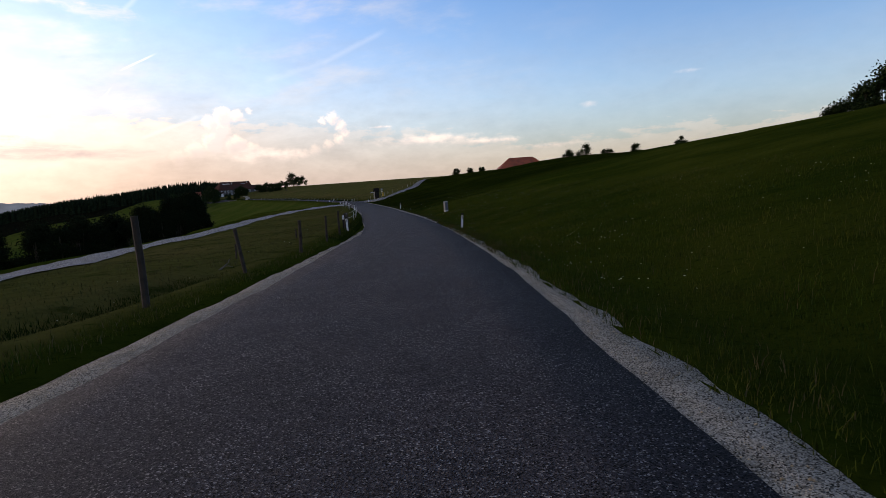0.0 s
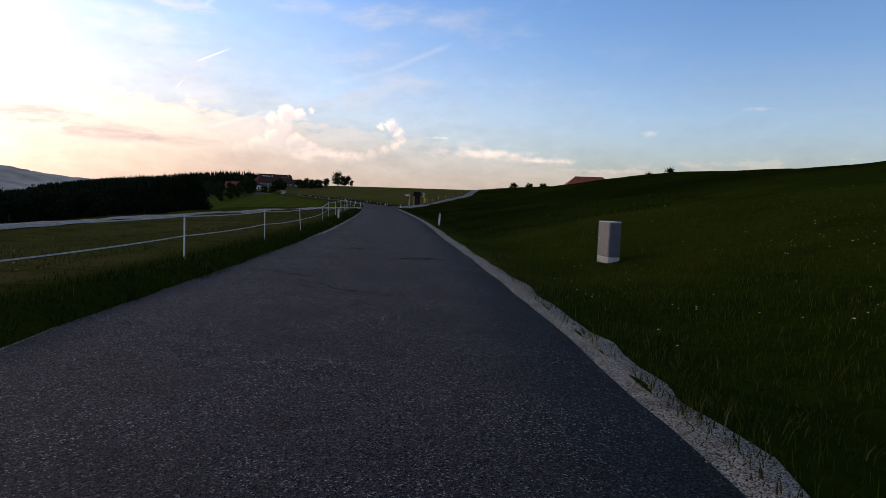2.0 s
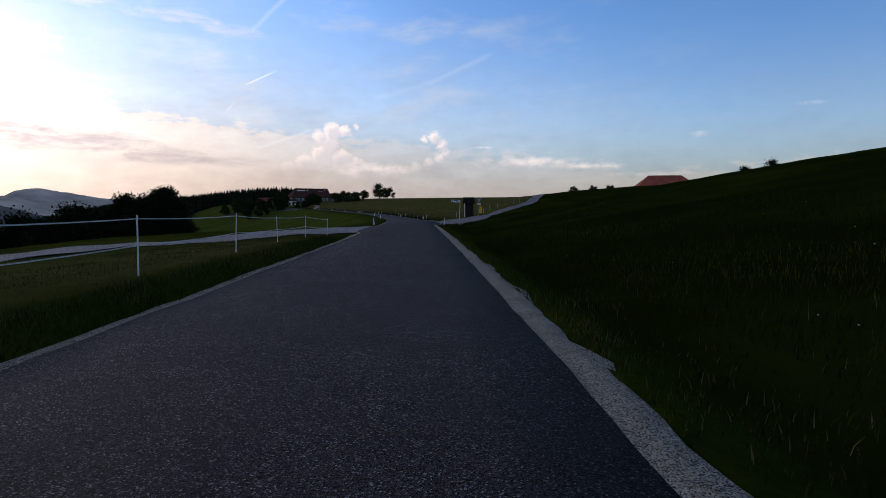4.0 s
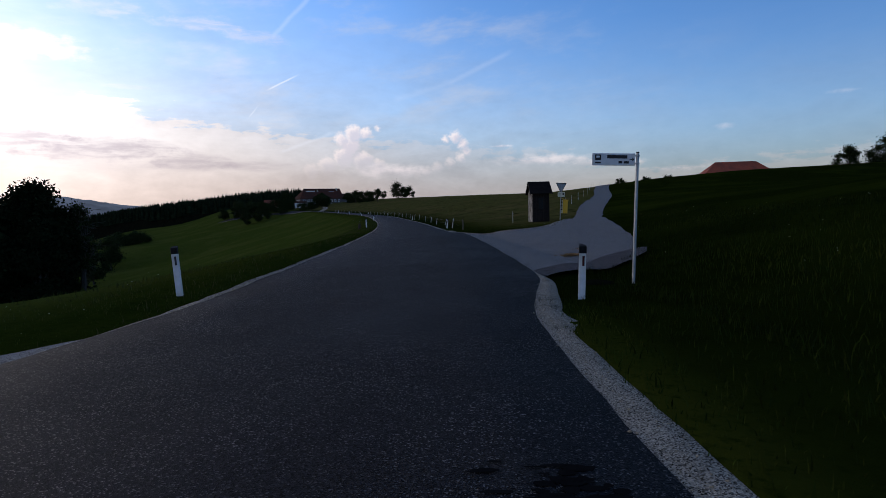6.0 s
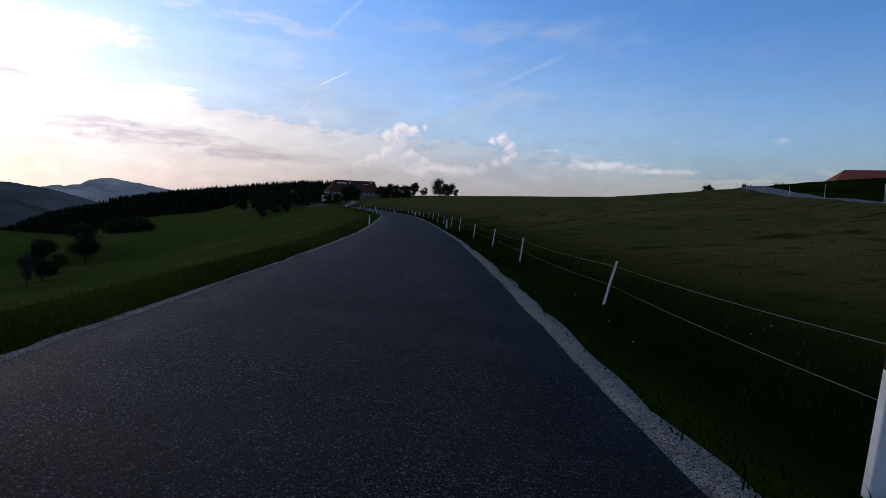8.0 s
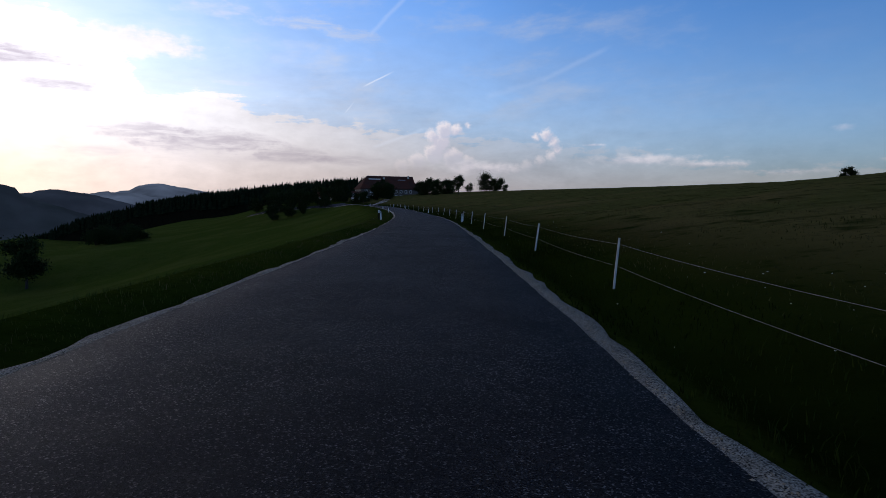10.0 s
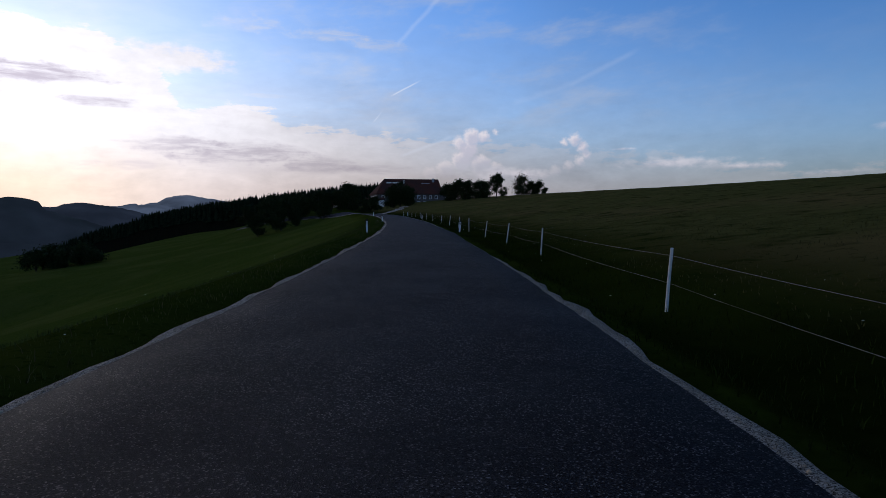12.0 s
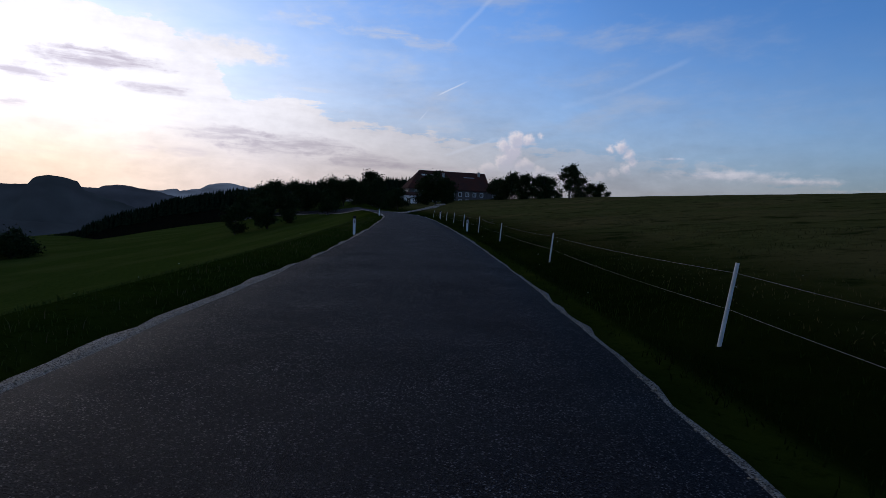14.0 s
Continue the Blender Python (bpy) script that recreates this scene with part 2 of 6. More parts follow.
# ---- materials ----
def material(name, colour, colour2=None, scale=3.0, rough=0.85, metal=0.0, bump=0.0, bump_scale=40.0, colour3=None, scale3=0.3, spec=0.3, by_object=0.0, by_island=0.0, distance=0.02):
    """A surface with grain and larger variation: three colours mixed by noise at two scales, with fine relief."""
    mt = bpy.data.materials.new(name)
    mt.use_nodes = True
    t = mt.node_tree
    p = t.nodes["Principled BSDF"]
    p.inputs["Roughness"].default_value = rough
    p.inputs["Metallic"].default_value = metal
    p.inputs["Specular IOR Level"].default_value = spec
    co = t.nodes.new("ShaderNodeTexCoord").outputs["Object"]

    def grain(k, detail=6.0):
        n = t.nodes.new("ShaderNodeTexNoise")
        t.links.new(co, n.inputs["Vector"])
        n.inputs["Scale"].default_value, n.inputs["Detail"].default_value = k, detail
        return n.outputs[0]

    def ramp(f, lo, hi):
        n = t.nodes.new("ShaderNodeMapRange")
        t.links.new(f, n.inputs[0])
        n.inputs[1].default_value, n.inputs[2].default_value = lo, hi
        return n.outputs[0]

    def blend(f, a, b):
        n = t.nodes.new("ShaderNodeMix")
        n.data_type = "RGBA"
        for s, v in zip((n.inputs[0], n.inputs[6], n.inputs[7]), (f, a, b)):
            if isinstance(v, tuple):
                s.default_value = (*v, 1)
            elif isinstance(v, float):
                s.default_value = v
            else:
                t.links.new(v, s)
        return n.outputs[2]

    out = blend(ramp(grain(scale), 0.32, 0.68), colour, colour2 or tuple(c * 0.78 for c in colour))
    if colour3:
        out = blend(ramp(grain(scale3, 4.0), 0.40, 0.66), out, colour3)
    if by_object or by_island:
        rnd = t.nodes.new("ShaderNodeObjectInfo").outputs["Random"] if by_object else t.nodes.new("ShaderNodeNewGeometry").outputs["Random Per Island"]
        hsv = t.nodes.new("ShaderNodeHueSaturation")
        k = by_object or by_island
        mr = t.nodes.new("ShaderNodeMapRange")
        t.links.new(rnd, mr.inputs[0])
        mr.inputs[3].default_value, mr.inputs[4].default_value = 1 - k, 1 + k
        t.links.new(mr.outputs[0], hsv.inputs["Value"])
        t.links.new(out, hsv.inputs["Color"])
        out = hsv.outputs[0]
    t.links.new(out, p.inputs["Base Color"])
    if bump:
        b = t.nodes.new("ShaderNodeBump")
        b.inputs["Strength"].default_value, b.inputs["Distance"].default_value = bump, distance
        t.links.new(grain(bump_scale, 4.0), b.inputs["Height"])
        t.links.new(b.outputs[0], p.inputs["Normal"])
    return mt


def asphalt_material(name, dark, light, stone, speck=0.2, cracks=True, darkened=None, sheen=0.05, patch=0.45):
    """Worn asphalt: binder, pale aggregate grains, patchy wear along the lane, fine cracks."""
    mt = bpy.data.materials.new(name)
    mt.use_nodes = True
    t = mt.node_tree
    p = t.nodes["Principled BSDF"]
    p.inputs["Specular IOR Level"].default_value = sheen
    co = t.nodes.new("ShaderNodeTexCoord").outputs["Object"]

    def link(node, **kw):
        for k, v in kw.items():
            s = node.inputs[int(k[1:])] if k[0] == "i" and k[1:].isdigit() else node.inputs[k]
            if isinstance(v, (int, float)):
                s.default_value = v
            elif isinstance(v, tuple):
                s.default_value = (*v, 1)
            else:
                t.links.new(v, s)
        return node

    def tex(kind, scale, **kw):
        n = t.nodes.new(kind)
        return link(n, Vector=co, Scale=scale, **kw)

    def rng(f, a, b, c=0.0, d=1.0):
        return link(t.nodes.new("ShaderNodeMapRange"), i0=f, i1=a, i2=b, i3=c, i4=d).outputs[0]

    def mixc(f, a, b):
        n = t.nodes.new("ShaderNodeMix")
        n.data_type = "RGBA"
        return link(n, i0=f, i6=a, i7=b).outputs[2]

    wear = tex("ShaderNodeTexNoise", patch, Detail=6.0, Roughness=0.65).outputs[0]
    base = mixc(rng(wear, 0.35, 0.68), dark, light)
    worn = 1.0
    # mixes towards a darker tone by the mesh's own attribute, thinning the pale specks
    if darkened:
        darkening = t.nodes.new("ShaderNodeAttribute")
        darkening.attribute_name = "darkened"
        worn = rng(darkening.outputs["Fac"], 0.3, 1.0, 1.0, 0.5)
        base = mixc(rng(darkening.outputs["Fac"], 0.0, 1.0), base, darkened)
    blotch = tex("ShaderNodeTexNoise", 2.6, Detail=5.0).outputs[0]
    base = mixc(rng(blotch, 0.54, 0.72, 0.0, 0.6), base, tuple(c * 0.5 for c in dark))
    grain = tex("ShaderNodeTexVoronoi", 98.0)
    pick = t.nodes.new("ShaderNodeSeparateColor")
    t.links.new(grain.outputs["Color"], pick.inputs[0])
    tone = t.nodes.new("ShaderNodeHueSaturation")
    link(tone, Color=base, Value=rng(pick.outputs[1], 0.0, 1.0, 0.0, 2.1))
    base = tone.outputs[0]
    drift = rng(tex("ShaderNodeTexNoise", 1.1, Detail=4.0).outputs[0], 0.36, 0.64, 0.45, 1.0)
    much = t.nodes.new("ShaderNodeMath")
    much.operation = "MULTIPLY"
    link(much, i0=rng(pick.outputs[0], 1 - speck, 1.0, 0.0, 0.95), i1=drift)
    fewer = t.nodes.new("ShaderNodeMath")
    fewer.operation = "MULTIPLY"
    link(fewer, i0=much.outputs[0], i1=worn)
    base = mixc(fewer.outputs[0], base, stone)
    if cracks:
        v = t.nodes.new("ShaderNodeTexVoronoi")
        v.feature = "DISTANCE_TO_EDGE"
        warp = t.nodes.new("ShaderNodeMix")
        warp.data_type = "VECTOR"
        n = tex("ShaderNodeTexNoise", 1.3, Detail=5.0)
        link(warp, i0=0.22, i4=co, i5=n.outputs["Color"])
        link(v, Vector=warp.outputs[1], Scale=0.55)
        mask = tex("ShaderNodeTexNoise", 0.16, Detail=2.0).outputs[0]
        mul = t.nodes.new("ShaderNodeMath")
        mul.operation = "MULTIPLY"
        link(mul, i0=rng(v.outputs["Distance"], 0.007, 0.002), i1=rng(mask, 0.56, 0.66, 0.0, 0.7))
        base = mixc(mul.outputs[0], base, tuple(c * 0.3 for c in dark))
    t.links.new(base, p.inputs["Base Color"])
    t.links.new(rng(wear, 0.3, 0.7, 0.72, 0.9), p.inputs["Roughness"])
    b = t.nodes.new("ShaderNodeBump")
    b.inputs["Strength"].default_value, b.inputs["Distance"].default_value = 0.7, 0.012
    t.links.new(grain.outputs["Distance"], b.inputs["Height"])
    t.links.new(b.outputs[0], p.inputs["Normal"])
    return mt


def ground_material():
    """Meadow: green hay meadow and grazed olive pasture, chosen by the mesh's own attribute."""
    mt = bpy.data.materials.new("meadow_turf")
    mt.use_nodes = True
    t = mt.node_tree
    p = t.nodes["Principled BSDF"]
    p.inputs["Roughness"].default_value, p.inputs["Specular IOR Level"].default_value = 1.0, 0.0
    # the fuzz of grass tips seen edge on
    p.inputs["Sheen Weight"].default_value, p.inputs["Sheen Roughness"].default_value = 0.012, 0.3
    p.inputs["Sheen Tint"].default_value = (0.42, 0.55, 0.14, 1.0)
    co = t.nodes.new("ShaderNodeTexCoord").outputs["Object"]

    def grain(k, detail=6.0, rough=0.6):
        n = t.nodes.new("ShaderNodeTexNoise")
        t.links.new(co, n.inputs["Vector"])
        n.inputs["Scale"].default_value, n.inputs["Detail"].default_value, n.inputs["Roughness"].default_value = k, detail, rough
        return n.outputs[0]

    def blend(f, a, b, lo=0.0, hi=1.0):
        r = t.nodes.new("ShaderNodeMapRange")
        t.links.new(f, r.inputs[0])
        r.inputs[1].default_value, r.inputs[2].default_value = lo, hi
        n = t.nodes.new("ShaderNodeMix")
        n.data_type = "RGBA"
        t.links.new(r.outputs[0], n.inputs[0])
        for s, v in zip((n.inputs[6], n.inputs[7]), (a, b)):
            if isinstance(v, tuple):
                s.default_value = (*v, 1)
            else:
                t.links.new(v, s)
        return n.outputs[2]

    kind = t.nodes.new("ShaderNodeAttribute")
    kind.attribute_name = "grazed"
    green = blend(grain(1.9), (0.0200, 0.0320, 0.0037), (0.0108, 0.0200, 0.0023), 0.34, 0.66)
    green = blend(grain(0.10, 5.0), green, (0.0389, 0.0460, 0.0066), 0.42, 0.66)
    green = blend(grain(9.0, 5.0), green, (0.0076, 0.0150, 0.0017), 0.52, 0.74)
    olive = blend(grain(1.4), (0.0842, 0.0779, 0.0248), (0.0554, 0.0570, 0.0165), 0.34, 0.66)
    olive = blend(grain(0.07, 6.0), olive, (0.1005, 0.0779, 0.0297), 0.46, 0.64)
    olive = blend(grain(0.55, 6.0), olive, (0.0228, 0.0276, 0.0083), 0.53, 0.66)
    olive = blend(grain(3.2, 6.0), olive, (0.0171, 0.0228, 0.0067), 0.58, 0.72)
    lush = t.nodes.new("ShaderNodeAttribute")
    lush.attribute_name = "mown"
    hay = blend(grain(1.6), (0.0445, 0.0634, 0.0110), (0.0311, 0.0480, 0.0083), 0.34, 0.66)
    hay = blend(grain(0.06, 6.0), hay, (0.0581, 0.0691, 0.0154), 0.44, 0.64)
    hay = blend(grain(6.0, 5.0), hay, (0.0145, 0.0221, 0.0045), 0.54, 0.76)
    green = blend(lush.outputs["Fac"], green, hay)
    # a much darker green for the turf, chosen by the mesh's own attribute
    dark_turf = t.nodes.new("ShaderNodeAttribute")
    dark_turf.attribute_name = "dark_turf"
    dark_green = blend(grain(1.7), (0.0067, 0.0125, 0.0013), (0.0038, 0.0078, 0.0008), 0.34, 0.66)
    dark_green = blend(grain(0.09, 5.0), dark_green, (0.0151, 0.0230, 0.0025), 0.46, 0.68)
    green = blend(dark_turf.outputs["Fac"], green, dark_green)
    out = blend(kind.outputs["Fac"], green, olive)
    t.links.new(out, p.inputs["Base Color"])
    b = t.nodes.new("ShaderNodeBump")
    b.inputs["Strength"].default_value, b.inputs["Distance"].default_value = 0.9, 0.15
    t.links.new(grain(5.0, 8.0, 0.7), b.inputs["Height"])
    t.links.new(b.outputs[0], p.inputs["Normal"])
    return mt


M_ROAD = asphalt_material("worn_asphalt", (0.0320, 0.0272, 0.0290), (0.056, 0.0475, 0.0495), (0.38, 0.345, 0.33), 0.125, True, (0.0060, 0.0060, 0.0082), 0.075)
M_SIDE = asphalt_material("pale_old_paving", (0.150, 0.147, 0.150), (0.205, 0.20, 0.20), (0.31, 0.30, 0.295), 0.22, False)
M_SIDE_DARK = asphalt_material("grey_old_paving", (0.112, 0.110, 0.113), (0.150, 0.147, 0.148), (0.25, 0.24, 0.235), 0.20, False)
M_GRAVEL = asphalt_material("pale_limestone_gravel", (0.165, 0.145, 0.118), (0.25, 0.222, 0.185), (0.40, 0.365, 0.315), 0.22, False, (0.026, 0.021, 0.015), 0.03, 2.2)
M_TURF = ground_material()
M_BLADE = material("grass_blade", (0.0248, 0.0440, 0.0044), (0.0130, 0.0260, 0.0028), 0.5, 0.8, colour3=(0.0562, 0.0580, 0.0099), scale3=0.25, by_island=0.5, spec=0.03)
M_HAYBLADE = material("mown_grass_blade", (0.0415, 0.0614, 0.0099), (0.0280, 0.0442, 0.0066), 0.8, 0.8, colour3=(0.0540, 0.0576, 0.0149), scale3=0.12, by_island=0.35, spec=0.03)
M_GRAZEBLADE = material("grazed_grass_blade", (0.0477, 0.0538, 0.0132), (0.0311, 0.0374, 0.0090), 0.8, 0.8, colour3=(0.0726, 0.0595, 0.0215), scale3=0.12, by_island=0.35, spec=0.03)
M_DARKBLADE = material("dark_grass_blade", (0.0103, 0.0195, 0.0019), (0.0049, 0.0105, 0.0010), 0.5, 0.85, colour3=(0.0238, 0.0320, 0.0044), scale3=0.15, by_island=0.35, spec=0.02)
M_UNDER = material("shaded_undergrowth", (0.0270, 0.0430, 0.0044), (0.0140, 0.0260, 0.0028), 0.5, 0.8, colour3=(0.0486, 0.0520, 0.0083), scale3=0.3, by_island=0.4, spec=0.03)
M_STRAW = material("dry_grass", (0.095, 0.080, 0.036), (0.060, 0.054, 0.022), 1.2, 0.85, by_island=0.4, spec=0.03)
M_RUST = material("withered_brown_grass", (0.075, 0.040, 0.020), (0.045, 0.027, 0.013), 1.2, 0.85, by_island=0.4, spec=0.03)
M_FLOWER = material("white_petals", (0.72, 0.72, 0.66), (0.6, 0.6, 0.52), 2.0, 0.8, by_island=0.2)
M_PEBBLE = material("limestone_pebble", (0.34, 0.27, 0.185), (0.20, 0.16, 0.11), 9.0, 0.9, by_island=0.4)
M_PLASTIC = material("white_post_plastic", (0.70, 0.71, 0.72), (0.58, 0.58, 0.56), 5.0, 0.5, bump=0.05, colour3=(0.46, 0.45, 0.40), scale3=3.2)
M_BLACK = material("black_post_cap", (0.006, 0.006, 0.0065), (0.011, 0.011, 0.012), 12.0, 0.7, spec=0.15)
M_REFLECT = material("dark_reflector", (0.03, 0.032, 0.04), (0.05, 0.05, 0.06), 30.0, 0.15, spec=0.7)
M_REDREFLECT = material("dark_red_reflector", (0.07, 0.012, 0.014), (0.05, 0.01, 0.012), 30.0, 0.2, spec=0.6)
M_FENCEPOST = material("white_fence_post", (0.56, 0.56, 0.53), (0.42, 0.42, 0.39), 8.0, 0.55, by_object=0.1)
M_TAPE = material("white_fence_tape", (0.54, 0.50, 0.42), (0.38, 0.36, 0.31), 14.0, 0.7)
M_WIRE = material("fence_cord", (0.20, 0.19, 0.17), (0.12, 0.12, 0.11), 20.0, 0.6)
M_WOOD = material("weathered_post_wood", (0.046, 0.034, 0.024), (0.020, 0.015, 0.011), 7.0, 0.95, bump=0.4, bump_scale=60.0, by_object=0.2)
M_DRYWOOD = material("dry_grey_branch", (0.13, 0.11, 0.09), (0.08, 0.07, 0.055), 9.0, 0.95, bump=0.4, bump_scale=60.0)
M_BOARD = material("weathered_grey_boards", (0.66, 0.60, 0.53), (0.46, 0.41, 0.35), 5.0, 0.9, bump=0.35, bump_scale=55.0, colour3=(0.11, 0.085, 0.065), scale3=1.4, by_object=0.30)
M_DARKBOARD = material("dark_stained_boards", (0.020, 0.015, 0.012), (0.012, 0.009, 0.008), 6.0, 0.95, bump=0.35, bump_scale=55.0, by_object=0.3)
M_BITUMEN = material("dark_roof_felt", (0.010, 0.0095, 0.010), (0.018, 0.016, 0.015), 4.0, 1.0, bump=0.3, bump_scale=90.0, spec=0.0)
M_STEEL = material("galvanised_steel", (0.42, 0.43, 0.44), (0.32, 0.33, 0.34), 9.0, 0.45, metal=0.7, bump=0.05)
M_SIGNBACK = material("grey_sign_back", (0.34, 0.35, 0.36), (0.27, 0.28, 0.29), 7.0, 0.55, metal=0.3)
M_SIGNRIM = material("dark_sign_rim", (0.035, 0.03, 0.03), (0.05, 0.045, 0.045), 9.0, 0.6)
M_WHITE = material("white_enamel", (0.66, 0.67, 0.68), (0.57, 0.58, 0.59), 8.0, 0.45)
M_INK = material("black_lettering", (0.02, 0.02, 0.022), None, 20.0, 0.6)
M_YELLOW = material("yellow_painted_metal", (0.62, 0.36, 0.02), (0.54, 0.31, 0.02), 6.0, 0.45)
M_CREAM = material("cream_panel", (0.62, 0.58, 0.42), (0.52, 0.48, 0.34), 6.0, 0.5)
M_CABINET = material("grey_cabinet_plastic", (0.165, 0.168, 0.172), (0.135, 0.138, 0.144), 6.0, 0.55, bump=0.08, bump_scale=120.0)
M_CABSHADE = material("shaded_cabinet_end", (0.085, 0.090, 0.100), (0.066, 0.070, 0.080), 6.0, 0.5)
M_CABLID = material("pale_cabinet_lid", (0.52, 0.53, 0.54), (0.42, 0.43, 0.44), 6.0, 0.5)
M_CONCRETE = material("concrete_plinth", (0.42, 0.41, 0.39), (0.32, 0.31, 0.30), 9.0, 0.9, bump=0.2)
M_TILE = material("red_clay_tiles", (0.22, 0.062, 0.036), (0.15, 0.045, 0.028), 2.5, 0.85, bump=0.5, bump_scale=6.0, colour3=(0.11, 0.04, 0.028), scale3=0.25, distance=0.05)
M_NEWTILE = material("bright_red_clay_tiles", (0.36, 0.085, 0.042), (0.27, 0.064, 0.034), 2.5, 0.85, bump=0.5, bump_scale=6.0, colour3=(0.20, 0.055, 0.034), scale3=0.25, distance=0.05)
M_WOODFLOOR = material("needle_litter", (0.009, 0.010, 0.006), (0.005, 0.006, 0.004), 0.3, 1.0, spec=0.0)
M_OLDTILE = material("dark_old_roof_tiles", (0.062, 0.034, 0.028), (0.044, 0.026, 0.022), 2.0, 1.0, bump=0.5, bump_scale=6.0, distance=0.05, colour3=(0.075, 0.030, 0.022), scale3=0.3, spec=0.02)
M_PLASTER = material("pale_farm_plaster", (0.42, 0.39, 0.34), (0.33, 0.31, 0.27), 0.8, 0.95, bump=0.15, bump_scale=12.0)
M_WHITEWASH = material("whitewashed_wall", (0.74, 0.72, 0.68), (0.62, 0.60, 0.56), 0.8, 0.95, bump=0.15, bump_scale=12.0)
M_STONEWALL = material("rubble_stone_wall", (0.115, 0.098, 0.086), (0.06, 0.051, 0.045), 1.6, 0.95, bump=0.6, bump_scale=5.0)
M_FRAME = material("white_window_wood", (0.62, 0.60, 0.56), (0.52, 0.50, 0.46), 6.0, 0.6)
M_PANE = material("dark_window_glass", (0.02, 0.023, 0.027), (0.03, 0.033, 0.037), 1.0, 0.08, spec=0.8)
M_BARK = material("tree_bark", (0.055, 0.045, 0.036), (0.032, 0.027, 0.022), 5.0, 0.95, bump=0.6, bump_scale=14.0)
M_LEAF = material("broad_leaves", (0.020, 0.033, 0.009), (0.012, 0.021, 0.006), 0.6, 0.75, by_island=0.4, spec=0.05)
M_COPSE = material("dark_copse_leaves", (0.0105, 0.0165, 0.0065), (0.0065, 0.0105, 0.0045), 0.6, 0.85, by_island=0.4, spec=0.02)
M_LEAF2 = material("dull_olive_leaves", (0.045, 0.052, 0.022), (0.030, 0.036, 0.015), 0.5, 0.8, by_island=0.4, spec=0.05)
M_NEEDLE = material("spruce_needles", (0.012, 0.020, 0.010), (0.008, 0.013, 0.007), 0.3, 0.9, by_island=0.35, spec=0.0)
M_DUNG = material("dropped_straw", (0.26, 0.14, 0.05), (0.16, 0.09, 0.035), 6.0, 0.95, bump=0.4)
M_IRON = material("rusty_cast_iron", (0.06, 0.045, 0.038), (0.035, 0.03, 0.028), 16.0, 0.7, metal=0.4, bump=0.3)
M_TAR = material("black_crack_filler", (0.006, 0.006, 0.007), (0.011, 0.011, 0.011), 6.0, 1.0, spec=0.0)


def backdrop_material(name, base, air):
    """Far wooded hills whose bluish emission stands in for the evening haze before them."""
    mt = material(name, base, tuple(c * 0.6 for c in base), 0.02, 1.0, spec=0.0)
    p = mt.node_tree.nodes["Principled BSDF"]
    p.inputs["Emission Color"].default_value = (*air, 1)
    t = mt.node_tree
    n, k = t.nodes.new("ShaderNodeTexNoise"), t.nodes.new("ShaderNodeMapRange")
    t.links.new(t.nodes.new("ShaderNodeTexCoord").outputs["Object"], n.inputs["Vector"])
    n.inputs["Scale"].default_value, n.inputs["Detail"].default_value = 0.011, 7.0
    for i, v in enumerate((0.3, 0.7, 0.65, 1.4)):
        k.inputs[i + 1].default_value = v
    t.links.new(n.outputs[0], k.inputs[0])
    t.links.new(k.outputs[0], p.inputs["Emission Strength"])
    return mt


# the last colour of each is its painted haze glow
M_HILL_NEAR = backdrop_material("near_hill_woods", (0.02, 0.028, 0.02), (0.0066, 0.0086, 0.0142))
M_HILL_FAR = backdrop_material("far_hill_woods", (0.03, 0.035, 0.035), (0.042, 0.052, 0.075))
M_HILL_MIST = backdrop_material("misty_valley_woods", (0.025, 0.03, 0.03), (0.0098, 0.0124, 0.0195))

# ---- plan of the land: road axis, side slopes ----
AXIS = [(1.4, -90.0, 0.9), (0.6, -60.0, 0.75), (-0.2, -30.0, 0.45), (-1.0, 0.0, 0.0), (-2.4, 29.9, -0.89), (-5.4, 59.7, -1.30),
        (-10.2, 89.2, -1.32), (-15.8, 118.7, -1.29), (-21.8, 148.1, -1.24), (-28.2, 177.3, -1.26), (-35.9, 206.2, -1.31),
        (-45.0, 234.8, -1.23), (-55.0, 263.0, -0.94), (-65.5, 291.1, -0.70), (-76.9, 318.8, -0.50), (-89.5, 346.0, -0.25),
        (-103.1, 372.8, 0.18), (-117.8, 398.9, 0.69), (-130.7, 420.4, 1.12), (-142.4, 436.9, 1.46)]
BEND = [(-160.2, 455.9, 1.9), (-184.7, 477.6, 1.4), (-210.0, 489.0, 0.1), (-238.0, 498.5, -2.0)]
HALF = 2.65


def spline(points, step=1.0):
    """Catmull-Rom through points, resampled about every step metres."""
    p = np.array(points, float)
    p = np.vstack([2 * p[0] - p[1], p, 2 * p[-1] - p[-2]])
    out = []
    for i in range(1, len(p) - 2):
        n = max(2, int(np.linalg.norm(p[i + 1, :2] - p[i, :2]) / step))
        u = np.linspace(0, 1, n, endpoint=False)[:, None]
        a, b, c, d = p[i - 1], p[i], p[i + 1], p[i + 2]
        out.append(0.5 * (2 * b + (c - a) * u + (2 * a - 5 * b + 4 * c - d) * u ** 2 + (3 * b - a - 3 * c + d) * u ** 3))
    return np.vstack(out + [p[-2:-1]])


LINE = spline(AXIS)
LAST = LINE[-1, :2] - LINE[-9, :2]
LAST = LAST / np.linalg.norm(LAST)
FAR = np.array([[*(LINE[-1, :2] + LAST * k), LINE[-1, 2] + 0.017 * min(k, 300) + 0.01 * max(0, min(k - 300, 600))] for k in (20, 60, 150, 300, 600, 1200, 3000)])
LINE = np.vstack([LINE, FAR])
ARC = np.r_[0, np.cumsum(np.hypot(*np.diff(LINE[:, :2], axis=0).T))]
